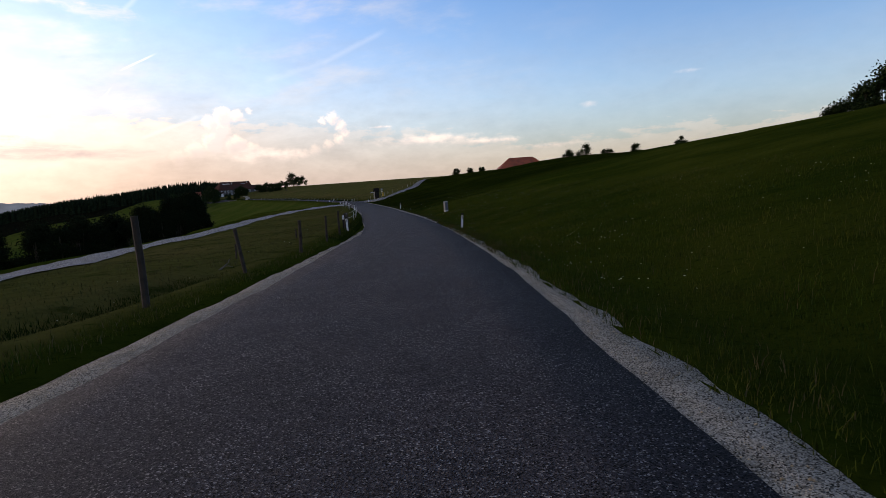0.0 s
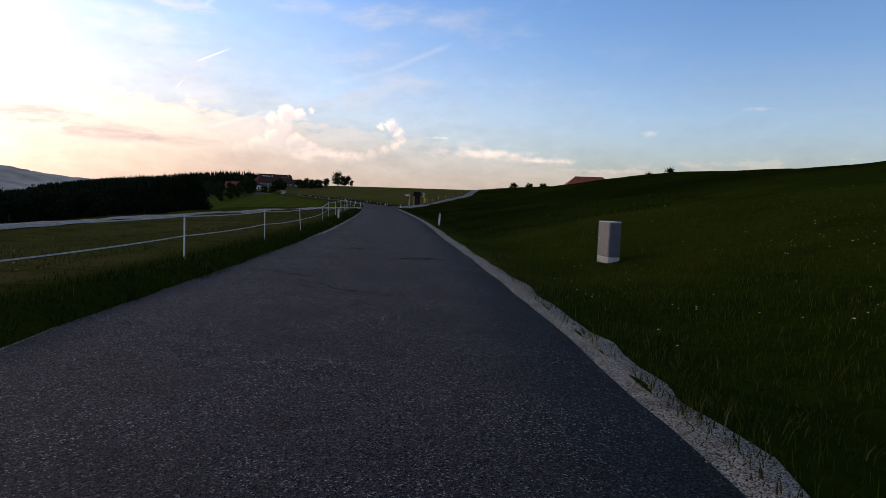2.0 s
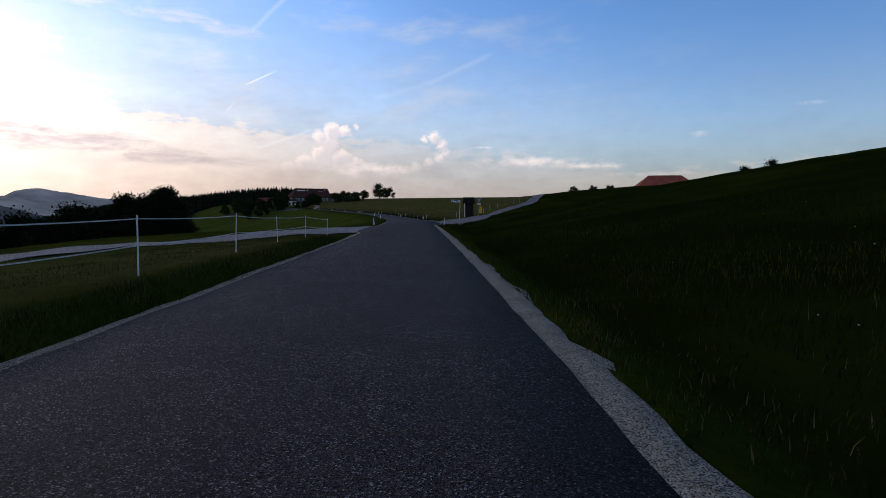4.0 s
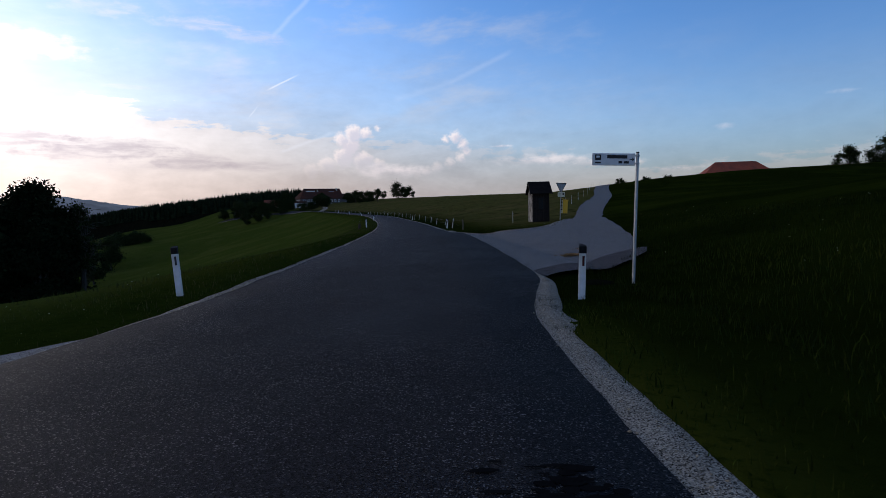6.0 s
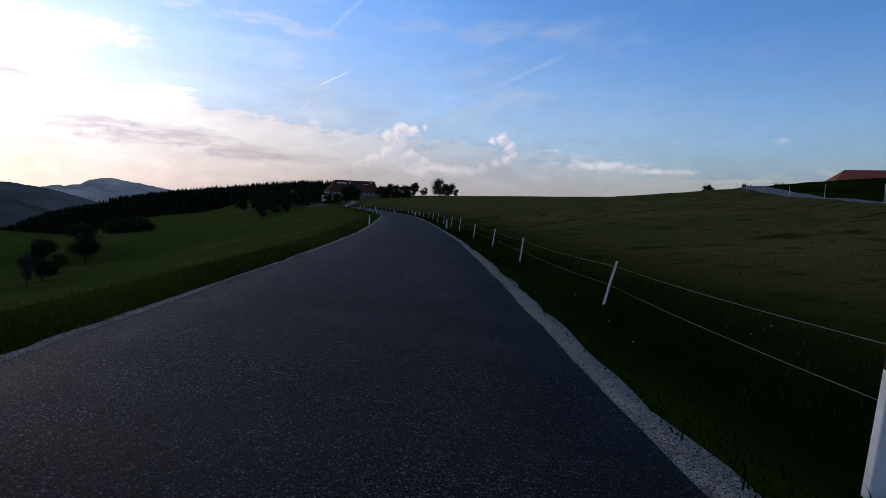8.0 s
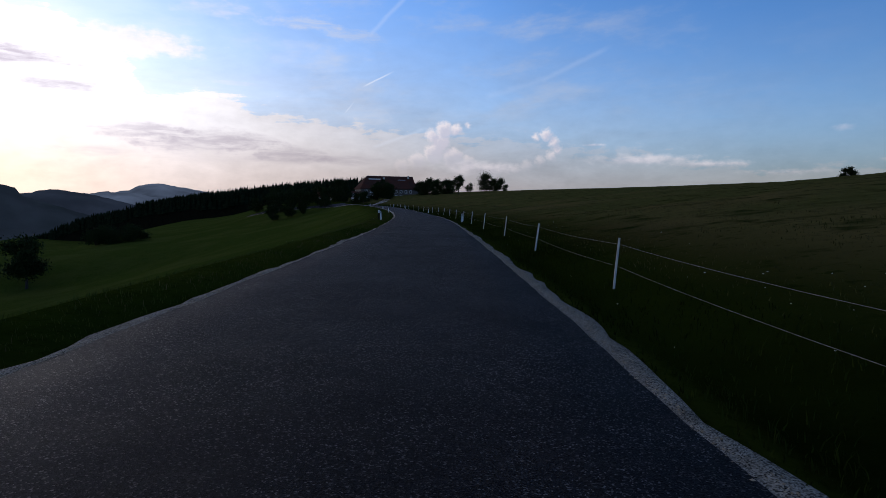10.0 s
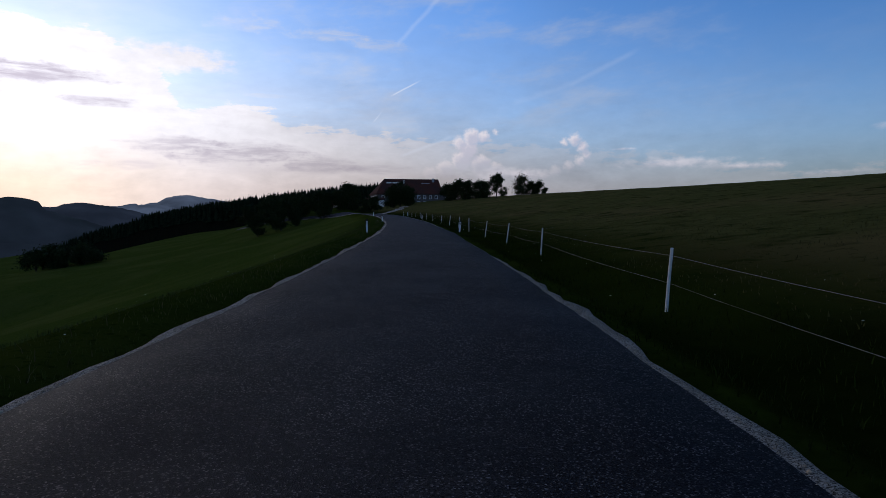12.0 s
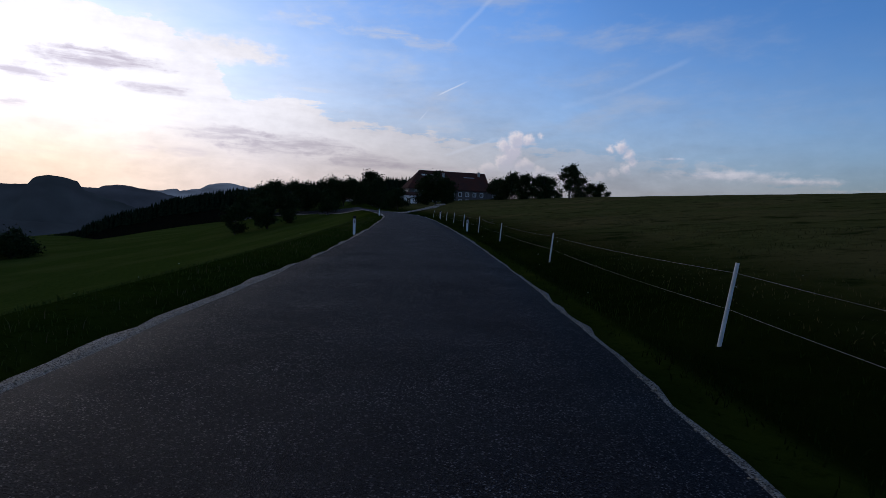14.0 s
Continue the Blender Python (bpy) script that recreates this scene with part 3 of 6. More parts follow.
ARC -= ARC[np.argmin(np.abs(LINE[:, 1]))]
HEAD = np.gradient(LINE[:, :2], axis=0)
HEAD /= np.linalg.norm(HEAD, axis=1)[:, None]


def lerp(x, xs, ys):
    return np.interp(x, xs, ys)


def flowing(x, xs, ys):
    """A smooth curve through the given knots."""
    xs, ys = np.asarray(xs, float), np.asarray(ys, float)
    t = np.gradient(ys, xs)
    x = np.clip(x, xs[0], xs[-1])
    i = np.clip(np.searchsorted(xs, x) - 1, 0, len(xs) - 2)
    h = xs[i + 1] - xs[i]
    u = (x - xs[i]) / h
    return (1 + 2 * u) * (1 - u) ** 2 * ys[i] + u * (1 - u) ** 2 * h * t[i] + u * u * (3 - 2 * u) * ys[i + 1] + u * u * (u - 1) * h * t[i + 1]


def smooth(x, a, b):
    u = np.clip((np.asarray(x, float) - a) / (b - a), 0, 1)
    return u * u * (3 - 2 * u)


def road_z(s):
    return np.interp(s, ARC, LINE[:, 2])


def ground_z(s, d):
    """Height of the land at s metres along the road axis and d metres to its right."""
    s, d = np.broadcast_arrays(np.asarray(s, float), np.asarray(d, float))
    # right: a bank that rises and rounds off
    a = flowing(s, [-60, 40, 80, 110, 140, 165, 190, 215, 245, 280, 330, 400, 480], [0.2513, 0.2312, 0.2047, 0.1734, 0.1551, 0.1489, 0.0818, 0.0870, 0.1194, 0.1626, 0.1378, 0.1342, 0.1374])
    b = flowing(s, [-60, 80, 120, 150, 190, 230, 280, 340, 480], [0.00098, 0.001065, 0.00115, 0.001102, 0.000984, 0.000827, 0.000668, 0.000625, 0.000595])
    far = flowing(s, [300, 480], [0.0334, 0.0135])
    foot = lerp(s, [0, 130, 160, 200, 225, 400], [5.2, 5.2, 7.0, 5.0, 4.6, 4.6])
    e = np.maximum(d - foot, 0)
    bend = (a - far) / (2 * b)
    rise = np.where(e < bend, a * e - b * e * e, a * bend - b * bend * bend + far * (np.minimum(e, 330) - bend))
    rise = rise - np.where(d > 0, 0.16 * np.exp(-((d - foot + 0.9) / 0.7) ** 2), 0)
    rise = rise + 3.67 * np.exp(-((s - 165) / 62) ** 2 - ((d - 62) / 34) ** 2) * smooth(d, 8, 26)
    rise = rise - 1.05 * np.exp(-((s - 272) / 30) ** 2 - ((d - 48) / 22) ** 2) * smooth(d, 8, 26)
    # the pasture's raised rim beside the climbing side road
    inner = lerp(s, [191, 197, 206, 217, 225, 243, 260, 276, 300], [11.0, 13.4, 16.5, 20.3, 23.8, 32.0, 40.0, 46.5, 58.0])
    rise = rise + 0.42 * np.exp(-((d - inner + 1.6) / 1.5) ** 2) * smooth(s, 203, 214) * (1 - smooth(s, 262, 285))
    # left: a verge, then a slope that flattens towards a terrace and the valley
    g = np.maximum(-d - 4.2, 0)
    near = -0.03 * np.minimum(g, 19) - 17 * (1 - np.exp(-np.maximum(g - 19, 0) / 45))
    drop = 22 * (1 - np.exp(-g / 62))
    main = -drop + smooth(s, 492, 590) * (drop + 1.5) * np.exp(-(g / 35) ** 2)
    k = smooth(s, 152, 186)
    fall = near * (1 - k) + main * k
    fall = fall - 60 * smooth(g, 300, 640) + 0.26 * smooth(s, 15, 40) * (1 - smooth(s, 124, 133) * (1 - smooth(s, 160, 168)) - smooth(s, 160, 196) * 0.6 * smooth(s, 160, 168)) * smooth(-d, 2.9, 3.5) * (1 - smooth(-d, 5, 12))
    # a ditch behind the old fence
    fall = fall - 0.32 * np.exp(-((d + 5.7) / 0.7) ** 2) * smooth(s, 6, 12) * (1 - smooth(s, 18.5, 21))
    # a hollow in the lower meadow, and the valley side that drops away behind its rim
    fall = fall - 6.0 * np.exp(-((g - 88) / 40) ** 2) * smooth(s, 240, 310) * (1 - smooth(s, 425, 480))
    fall = fall - 26 * smooth(g, 82, 230) * smooth(s, 485, 545)
    # the side road's mouth lies in a dip of the bank
    rise = rise - 0.26 * np.exp(-((s - 176) / 8) ** 2 - ((d - 9.5) / 3) ** 2)
    rise = rise - 0.13 * np.exp(-((s - 64.5) / 4.0) ** 2 - ((d - 6.2) / 2.2) ** 2)
    z = road_z(s) + np.where(d > 0, rise, fall)
    wob = 0.10 * np.sin(0.31 * s + 0.2 * d) * np.sin(0.23 * d + 1.3) + 0.05 * np.sin(0.9 * s) * np.sin(0.7 * d + 0.4 * s)
    z = z + wob * smooth(np.abs(d), 5, 12)
    mouth = np.where(d > 0, smooth(s, 157, 161) * (1 - smooth(s, 191, 195)), smooth(s, 134, 138) * (1 - smooth(s, 158, 162)))
    return z - 0.07 * (np.abs(d) < HALF + 0.25) - 0.12 * mouth * (1 - smooth(np.abs(d), 5, 6.5))


def land(s, d):
    """World x, y of (s, d)."""
    s, d = np.broadcast_arrays(np.asarray(s, float), np.asarray(d, float))
    x, y = np.interp(s, ARC, LINE[:, 0]), np.interp(s, ARC, LINE[:, 1])
    hx, hy = np.interp(s, ARC, HEAD[:, 0]), np.interp(s, ARC, HEAD[:, 1])
    n = np.hypot(hx, hy)
    inner = np.maximum(d, -300)
    outer = d - inner
    return x + hy / n * inner + 0.94 * outer, y - hx / n * inner + 0.34 * outer


def station(x, y):
    """(s, d) of a world point, by the nearest place on the axis."""
    dx, dy = x - LINE[:, 0], y - LINE[:, 1]
    i = int(np.argmin(dx * dx + dy * dy))
    best = None
    for j in (max(i - 1, 0), min(i, len(LINE) - 2)):
        p, q = LINE[j, :2], LINE[j + 1, :2]
        u = float(np.clip(np.dot((x, y) - p, q - p) / np.dot(q - p, q - p), 0, 1))
        f = p + u * (q - p)
        t = (q - p) / np.linalg.norm(q - p)
        r = (x - f[0]) ** 2 + (y - f[1]) ** 2
        if best is None or r < best[0]:
            best = (r, ARC[j] + u * (ARC[j + 1] - ARC[j]), (x - f[0]) * t[1] - (y - f[1]) * t[0])
    return best[1], best[2]


def height(x, y):
    return float(ground_z(*station(x, y)))


def spot(s, d, up=0.0):
    x, y = land(s, d)
    return Vector((float(x), float(y), float(ground_z(s, d)) + up))


# ---- helpers for building ----
def link_mesh(name, verts, faces, mat_, parent=None, smooth_=False):
    me = bpy.data.meshes.new(name)
    me.from_pydata([tuple(v) for v in verts], [], [tuple(f) for f in faces])
    if mat_:
        me.materials.append(mat_)
    if smooth_:
        me.polygons.foreach_set("use_smooth", [True] * len(me.polygons))
    me.update()
    ob = new(name, me)
    if parent:
        ob.parent = parent
    return ob


def fast_mesh(name, verts, loops, sizes, mat_):
    """Large joined mesh from numpy arrays."""
    me = bpy.data.meshes.new(name)
    me.vertices.add(len(verts))
    me.vertices.foreach_set("co", np.asarray(verts, np.float32).ravel())
    me.loops.add(len(loops))
    me.loops.foreach_set("vertex_index", np.asarray(loops, np.int32))
    me.polygons.add(len(sizes))
    start = np.r_[0, np.cumsum(sizes)[:-1]].astype(np.int32)
    me.polygons.foreach_set("loop_start", start)
    me.update(calc_edges=True)
    me.validate()
    me.materials.append(mat_)
    return new(name, me)


def part(name, bm, mat_, parent=None, label="", smooth_=False):
    me = bpy.data.meshes.new(name)
    bm.to_mesh(me)
    bm.free()
    me.materials.append(mat_)
    if smooth_:
        me.polygons.foreach_set("use_smooth", [True] * len(me.polygons))
    ob = new(name, me)
    if parent:
        ob.parent = parent
    if label:
        tagged(ob, label)
    return ob


def thing(name, place, turn=0.0, **tags):
    ob = new(name)
    ob.empty_display_size = 0.2
    ob.matrix_basis = pose(*place, 0, 0, turn)
    return tagged(ob, **tags)


def box(sx, sy, sz, at=(0, 0, 0), bevel=0.0, bm=None):
    """A box with its middle at `at`, its edges eased by bevel."""
    bm = bm or bmesh.new()
    made = bmesh.ops.create_cube(bm, size=1.0)["verts"]
    bmesh.ops.scale(bm, vec=(sx, sy, sz), verts=made)
    bmesh.ops.translate(bm, vec=at, verts=made)
    if bevel:
        edges = list({e for v in made for e in v.link_edges})
        bmesh.ops.bevel(bm, geom=edges, offset=bevel, segments=1, affect="EDGES")
    return bm


def tube(points, radii, sides=8, bm=None):
    """A tapered tube along points."""
    bm = bm or bmesh.new()
    rings = []
    for i, p in enumerate(points):
        p = Vector(p)
        a, b = Vector(points[max(i - 1, 0)]), Vector(points[min(i + 1, len(points) - 1)])
        z = (b - a).normalized()
        x = z.orthogonal().normalized()
        y = z.cross(x)
        r = radii[i] if hasattr(radii, "__len__") else radii
        rings.append([bm.verts.new(p + r * (math.cos(6.28319 * k / sides) * x + math.sin(6.28319 * k / sides) * y)) for k in range(sides)])
    for r0, r1 in zip(rings, rings[1:]):
        d = min(range(sides), key=lambda k: (r1[k].co - r0[0].co).length)
        for k in range(sides):
            bm.faces.new((r0[k], r0[(k + 1) % sides], r1[(k + 1 + d) % sides], r1[(k + d) % sides]))
    bm.faces.new(rings[0][::-1])
    bm.faces.new(rings[-1])
    return bm


# ---- the ground: one sheet ----
def build_ground():
    sv = np.r_[np.arange(-90, 470, 2.5), 470, 474, 480, 490, 502, 516, 532, 550, 570, 592, 616, 642, 670, 700, 740, 790, 850, 930, 1040, 1200, 1500, 2000, 3000]
    right = np.r_[2.55, 2.85, 3.0, 3.3, 3.7, 4.1, 4.5, 4.9, 5.3, 5.8, 6.4, 7.1, 7.9, 8.8, 9.8, 10.9, 12, 13.2, 14.5, 16, 17.6, 19.2, 20.6, 22, 23.4, 24.8, 26.2, 27.6, 29, 30.5, 32, 33.5, 35, 36.5, 38, 39.5, 41, 42.5, 44, 45.5, 47, 48.5, 50, 51.5, 53, 56, 59, 63, 67, 71, 75, 80, 90, 102, 116, 132, 150, 172, 200, 235, 280, 340, 420, 540, 720, 1000, 1500, 2400]
    left = np.r_[2.55, 2.85, 3.0, 3.3, 3.7, 4.1, 4.6, 5.2, 5.9, 6.7, 7.6, 8.6, 9.7, 10.9, 12.2, 13.6, 15.1, 16.7, 18.4, 20.2, 22.1, 23.6, 25, 27, 29.5, 32, 35, 39, 43, 48, 54, 60, 67, 75, 84, 95, 108, 124, 142, 165, 190, 220, 260, 300, 360, 430, 520, 640, 800, 1000, 1400, 2200, 3400]
    dv = np.r_[-left[::-1], 0, right]
    s, d = np.meshgrid(sv, dv, indexing="ij")
    x, y = land(s, d)
    z = ground_z(s, d)
    v = np.stack([x, y, z], -1).reshape(-1, 3)
    n, k = len(sv), len(dv)
    i, j = np.meshgrid(np.arange(n - 1), np.arange(k - 1), indexing="ij")
    a = (i * k + j).ravel()
    quads = np.stack([a, a + 1, a + k + 1, a + k], -1)[:, ::-1]
    ob = fast_mesh("ground", v, quads[:, ::-1].ravel(), np.full(len(quads), 4), M_TURF)
    me = ob.data
    me.polygons.foreach_set("use_smooth", [True] * len(me.polygons))
    graze = smooth(s, 186, 205) * smooth(d, 4.4, 11) * (1 - 0.8 * smooth(d, 30 + 0 * s, 60) * (1 - smooth(s, 240, 300)))
    beyond = smooth(d - lerp(s, [191, 197, 206, 217, 225, 243, 260, 276, 300, 340, 372, 400], [11.0, 13.4, 16.5, 20.3, 23.8, 32.0, 40.0, 46.5, 58.0, 90.0, 130.0, 500.0]), 0, 3) * smooth(s, 150, 170)
    graze = graze * (1 - beyond)
    early = (1 - smooth(s, 110, 150)) * smooth(-d, 3.5, 4.5) * (1 - smooth(-d, 17, 20)) * 0.75
    tint = me.attributes.new("grazed", "FLOAT", "POINT")
    tint.data.foreach_set("value", np.clip(graze + early, 0, 1).astype(np.float32).ravel())
    fresh = smooth(-d, 3.8, 8.0) * smooth(s, 150, 165)
    # where the right bank and verge take the darker green
    dark_span = smooth(s, 70, 98) * (1 - smooth(s, 188, 196) * smooth(d, 5.0, 9.0)) * smooth(d, 3.0, 4.0) + smooth(s, 215, 260) * smooth(d, 3.0, 3.4)
    dark_turf = me.attributes.new("dark_turf", "FLOAT", "POINT")
    dark_turf.data.foreach_set("value", np.clip(dark_span + 0.9 * beyond, 0, 1).astype(np.float32).ravel())
    lush = me.attributes.new("mown", "FLOAT", "POINT")
    lush.data.foreach_set("value", fresh.astype(np.float32).ravel())
    return tagged(ob, "green hay meadow and olive grazed pasture on rolling hillside", "meadow", kind="structure")


build_ground()

# ---- roads ----
ROAD = spline(AXIS + BEND, 0.5)
RHEAD = np.gradient(ROAD[:, :2], axis=0)
RHEAD /= np.linalg.norm(RHEAD, axis=1)[:, None]
RARC = np.r_[0, np.cumsum(np.hypot(*np.diff(ROAD[:, :2], axis=0).T))]
RARC -= RARC[np.argmin(np.abs(ROAD[:, 1]))]
STRAIGHT = RARC < 447


def wander(s, seed, slow=0.5):
    """Smooth random value between about -1 and 1 along the road."""
    rs = np.random.RandomState(seed)
    out = np.zeros(len(s))
    for k in range(6):
        out += rs.uniform(0.4, 1) * np.sin(s * slow * 1.9 ** k + rs.uniform(0, 6.3)) / 1.45 ** k
    return out / 2.2


def ribbon(name, offsets, lift, mat_, darkening, bend_lift=0.06):
    """Strip along the road: offsets and lift are per row (rows, columns)."""
    n, k = offsets.shape
    x = ROAD[:, 0, None] + RHEAD[:, 1, None] * offsets
    y = ROAD[:, 1, None] - RHEAD[:, 0, None] * offsets
    z = np.where(STRAIGHT[:, None], road_z(RARC)[:, None] + lift, 0)
    for i in np.where(~STRAIGHT)[0]:
        z[i] = np.array([height(a, b) for a, b in zip(x[i], y[i])]) + bend_lift + 0.06 + lift[i] * 0.5
    v = np.stack([x, y, z], -1).reshape(-1, 3)
    i, j = np.meshgrid(np.arange(n - 1), np.arange(k - 1), indexing="ij")
    a = (i * k + j).ravel()
    quads = np.stack([a, a + 1, a + k + 1, a + k], -1)
    ob = fast_mesh(name, v, quads.ravel(), np.full(len(quads), 4), mat_)
    ob.data.polygons.foreach_set("use_smooth", [True] * len(ob.data.polygons))
    darkened = ob.data.attributes.new("darkened", "FLOAT", "POINT")
    darkened.data.foreach_set("value", np.broadcast_to(darkening, (n, k)).ravel().astype(np.float32))
    return ob


one = np.ones(len(RARC))
wide_r = lerp(RARC, [0, 6, 12, 36, 56, 66, 74, 88, 140, 150, 192, 194, 198, 204, 212, 232, 292, 302, 313, 349, 354, 359, 376, 384], [2.52, 2.62, 2.8, 2.95, 2.8, 2.64, 2.5, 2.64, 2.58, 2.64, 2.9, 3.0, 2.86, 2.72, 2.68, 2.85, 2.5, 2.56, 2.62, 2.52, 2.62, 2.7, 2.4, 2.5]) + 0.95 * smooth(RARC, 157, 164) * (1 - smooth(RARC, 189, 193))
wide_l = lerp(RARC, [0, 12, 15, 18, 24, 29, 35, 45, 56, 60, 67, 74, 78, 88, 130, 208, 216, 229, 294, 300, 318, 350, 362, 392], [2.3, 2.34, 2.41, 2.47, 2.6, 2.5, 2.25, 2.4, 2.85, 3.0, 3.0, 2.75, 2.6, 2.65, 2.7, 2.76, 2.88, 2.72, 2.56, 2.63, 2.7, 2.66, 2.46, 2.48]) + 0.65 * smooth(RARC, 136, 142) * (1 - smooth(RARC, 154, 160))
edge_r = wide_r + 0.035 * wander(RARC, 3, 1.3)
edge_l = wide_l + 0.05 * wander(RARC, 4, 1.1)
ribbon_cols = np.stack([-edge_l - 0.02, -edge_l, -0.66 * one * HALF, -0.33 * one * HALF, 0 * one, 0.33 * one * HALF, 0.66 * one * HALF, edge_r, edge_r + 0.02], -1)
crown = np.tile(np.array([-0.06, 0.0, 0.022, 0.035, 0.04, 0.035, 0.022, 0.0, -0.06]), (len(RARC), 1)) + 0.012 * wander(RARC, 8, 0.8)[:, None]
# left columns stay paler: sheen from the bright sky side, put into the colour
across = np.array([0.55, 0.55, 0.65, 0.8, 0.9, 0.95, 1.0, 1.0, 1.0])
# colour dims along the road with the falling ground light; right edge really darker
road_darkening = np.clip((0.66 * smooth(RARC, 60, 165) + 0.34 * smooth(RARC, 200, 310))[:, None] * (across + smooth(RARC, 230, 340)[:, None] * (1 - across)) + np.array([0.05, 0.0, 0.05, 0.2, 0.25, 0.25, 0.3, 0.8, 0.8]) + (smooth(RARC, 124, 136) * (1 - smooth(RARC, 160, 170)))[:, None] * np.array([0.5, 0.5, 0.35, 0.15, 0, 0, 0, 0, 0]), 0, 1)
tagged(ribbon("road", ribbon_cols, crown, M_ROAD, road_darkening), "narrow worn dark asphalt country road with pale grit", "road", kind="structure")
# pale gravel shoulders with ragged outer edges
gap_r = 1 - 0.97 * smooth(RARC, 35, 37) * (1 - smooth(RARC, 43, 46)) - 0.98 * (smooth(RARC, 160, 164) * (1 - smooth(RARC, 190, 193))) - 0.12 * smooth(RARC, 190, 205) - 0.92 * smooth(RARC, 332, 341) * (1 - 0.6 * smooth(RARC, 365, 370)) * (1 - smooth(RARC, 392, 402))
out_r = edge_r + np.maximum(0.02, (lerp(RARC, [0, 5, 10, 25, 60, 145, 189, 193, 197, 202, 210, 240, 286, 298], [0.34, 0.46, 0.40, 0.36, 0.40, 0.42, 0.5, 0.62, 0.45, 0.33, 0.36, 0.28, 0.28, 0.16]) + 0.11 * wander(RARC, 11, 0.35) + 0.12 * wander(RARC, 12, 1.3) + 0.07 * wander(RARC, 41, 4.0)) * gap_r)
gap_l = 1 - 0.95 * smooth(RARC, 37, 41) * (1 - smooth(RARC, 70, 76)) - 0.98 * (smooth(RARC, 136, 140) * (1 - smooth(RARC, 157, 160))) - 0.7 * smooth(RARC, 285, 300) * (1 - smooth(RARC, 318, 330))
out_l = edge_l + np.maximum(0.02, (lerp(RARC, [0, 13, 18, 24, 31, 60, 180, 240, 325, 350, 364, 374, 392], [0.48, 0.46, 0.38, 0.26, 0.27, 0.24, 0.22, 0.18, 0.16, 0.17, 0.24, 0.24, 0.1]) + 0.10 * wander(RARC, 13, 0.33) + 0.09 * wander(RARC, 14, 1.2) + 0.06 * wander(RARC, 42, 4.0)) * gap_l)
slope_r = np.tile(np.array([-0.012, -0.004, -0.006, -0.14]), (len(RARC), 1)) + 0.012 * np.stack([0 * one, wander(RARC, 21, 3.0), wander(RARC, 22, 3.3), 0 * one], -1)
skirt = np.where(STRAIGHT, 0.05, 0.25)
shoulder_r = ribbon("gravel_shoulder", np.stack([edge_r - 0.03, edge_r + 0.4 * (out_r - edge_r), out_r, out_r + skirt], -1), slope_r, M_GRAVEL, (0.25 * smooth(RARC, 200, 240))[:, None], 0.04)
tagged(shoulder_r, "pale ragged limestone gravel strip along the asphalt edge", "road shoulder", kind="structure")
shoulder_l = ribbon("gravel_shoulder", np.stack([-out_l - skirt, -out_l, -edge_l - 0.4 * (out_l - edge_l), -edge_l + 0.03], -1), slope_r[:, ::-1], M_GRAVEL, (0.15 * smooth(RARC, 200, 240))[:, None], 0.04)
tagged(shoulder_l, "pale ragged limestone gravel strip along the asphalt edge", "road shoulder", kind="structure")

# side roads: pairs of edge points as stations (s, d)
LANE_R = [(191.5, 3.1, 161.0, 2.7), (189.0, 5.0, 164.4, 4.5), (187.6, 6.5, 165.6, 6.2), (187.2, 8.2, 168.0, 7.4), (188.7, 9.7, 173.0, 9.3), (191.5, 11.0, 181.0, 11.4),
          (197.2, 13.4, 191.5, 13.8), (206, 16.5, 203, 18.0), (216.6, 20.3, 215, 22.8), (225, 23.8, 223.7, 26.7), (243, 32, 241.7, 34.9), (260, 40, 258.7, 42.9), (276, 46.5, 274.5, 49.4),
          (300, 58, 298.3, 60.8), (340, 90, 338, 92.6), (372, 130, 369.5, 132)]
LANE_L = [(140, -2.6, 158.5, -2.6), (139, -4.5, 153, -5.8), (136, -7.2, 148, -9.2), (130, -10, 138, -12.8), (119, -13.6, 122, -16.8), (97, -17, 97.5, -20.2),
          (76, -17.6, 76, -20.8), (46, -18.5, 46, -21.7), (23, -15, 22.5, -18), (-5, -11, -5.5, -14), (-45, -8, -45, -11)]


def lane(name, pairs, label, mat_, proud=0.0):
    n, cols = 160, 9
    u = np.linspace(0, 1, n) ** 1.3
    keys = np.linspace(0, 1, len(pairs))
    ends = [np.stack([np.interp(u, keys, [p[0] for p in pairs]), np.interp(u, keys, [p[1] for p in pairs])], -1), np.stack([np.interp(u, keys, [p[2] for p in pairs]), np.interp(u, keys, [p[3] for p in pairs])], -1)]
    for k in range(3):
        for e in ends:
            e[1:-1] = (e[:-2] + 2 * e[1:-1] + e[2:]) / 4
    w = np.linspace(0, 1, cols)[None, :, None]
    sd = ends[0][:, None] * (1 - w) + ends[1][:, None] * w
    jag = (0.0 if proud else 0.06) * wander(np.arange(n) * 1.0, 31, 0.9)
    sd[:, 0, 1] += jag
    sd[:, -1, 1] -= jag
    x, y = land(sd[..., 0], sd[..., 1])
    z = ground_z(sd[..., 0], sd[..., 1])
    main = road_z(sd[..., 0]) - 0.022
    blend_in = smooth(np.abs(sd[..., 1]), 3.4, 6.5)
    z = main * (1 - blend_in) + (z + 0.075) * blend_in
    z = z + proud
    z[:, 0] -= 0.03 if not proud else 0.004
    z[:, -1] -= 0.03 if not proud else 0.004
    v = np.stack([x, y, z], -1).reshape(-1, 3)
    i, j = np.meshgrid(np.arange(n - 1), np.arange(cols - 1), indexing="ij")
    a = (i * cols + j).ravel()
    quads = np.stack([a, a + 1, a + cols + 1, a + cols], -1)
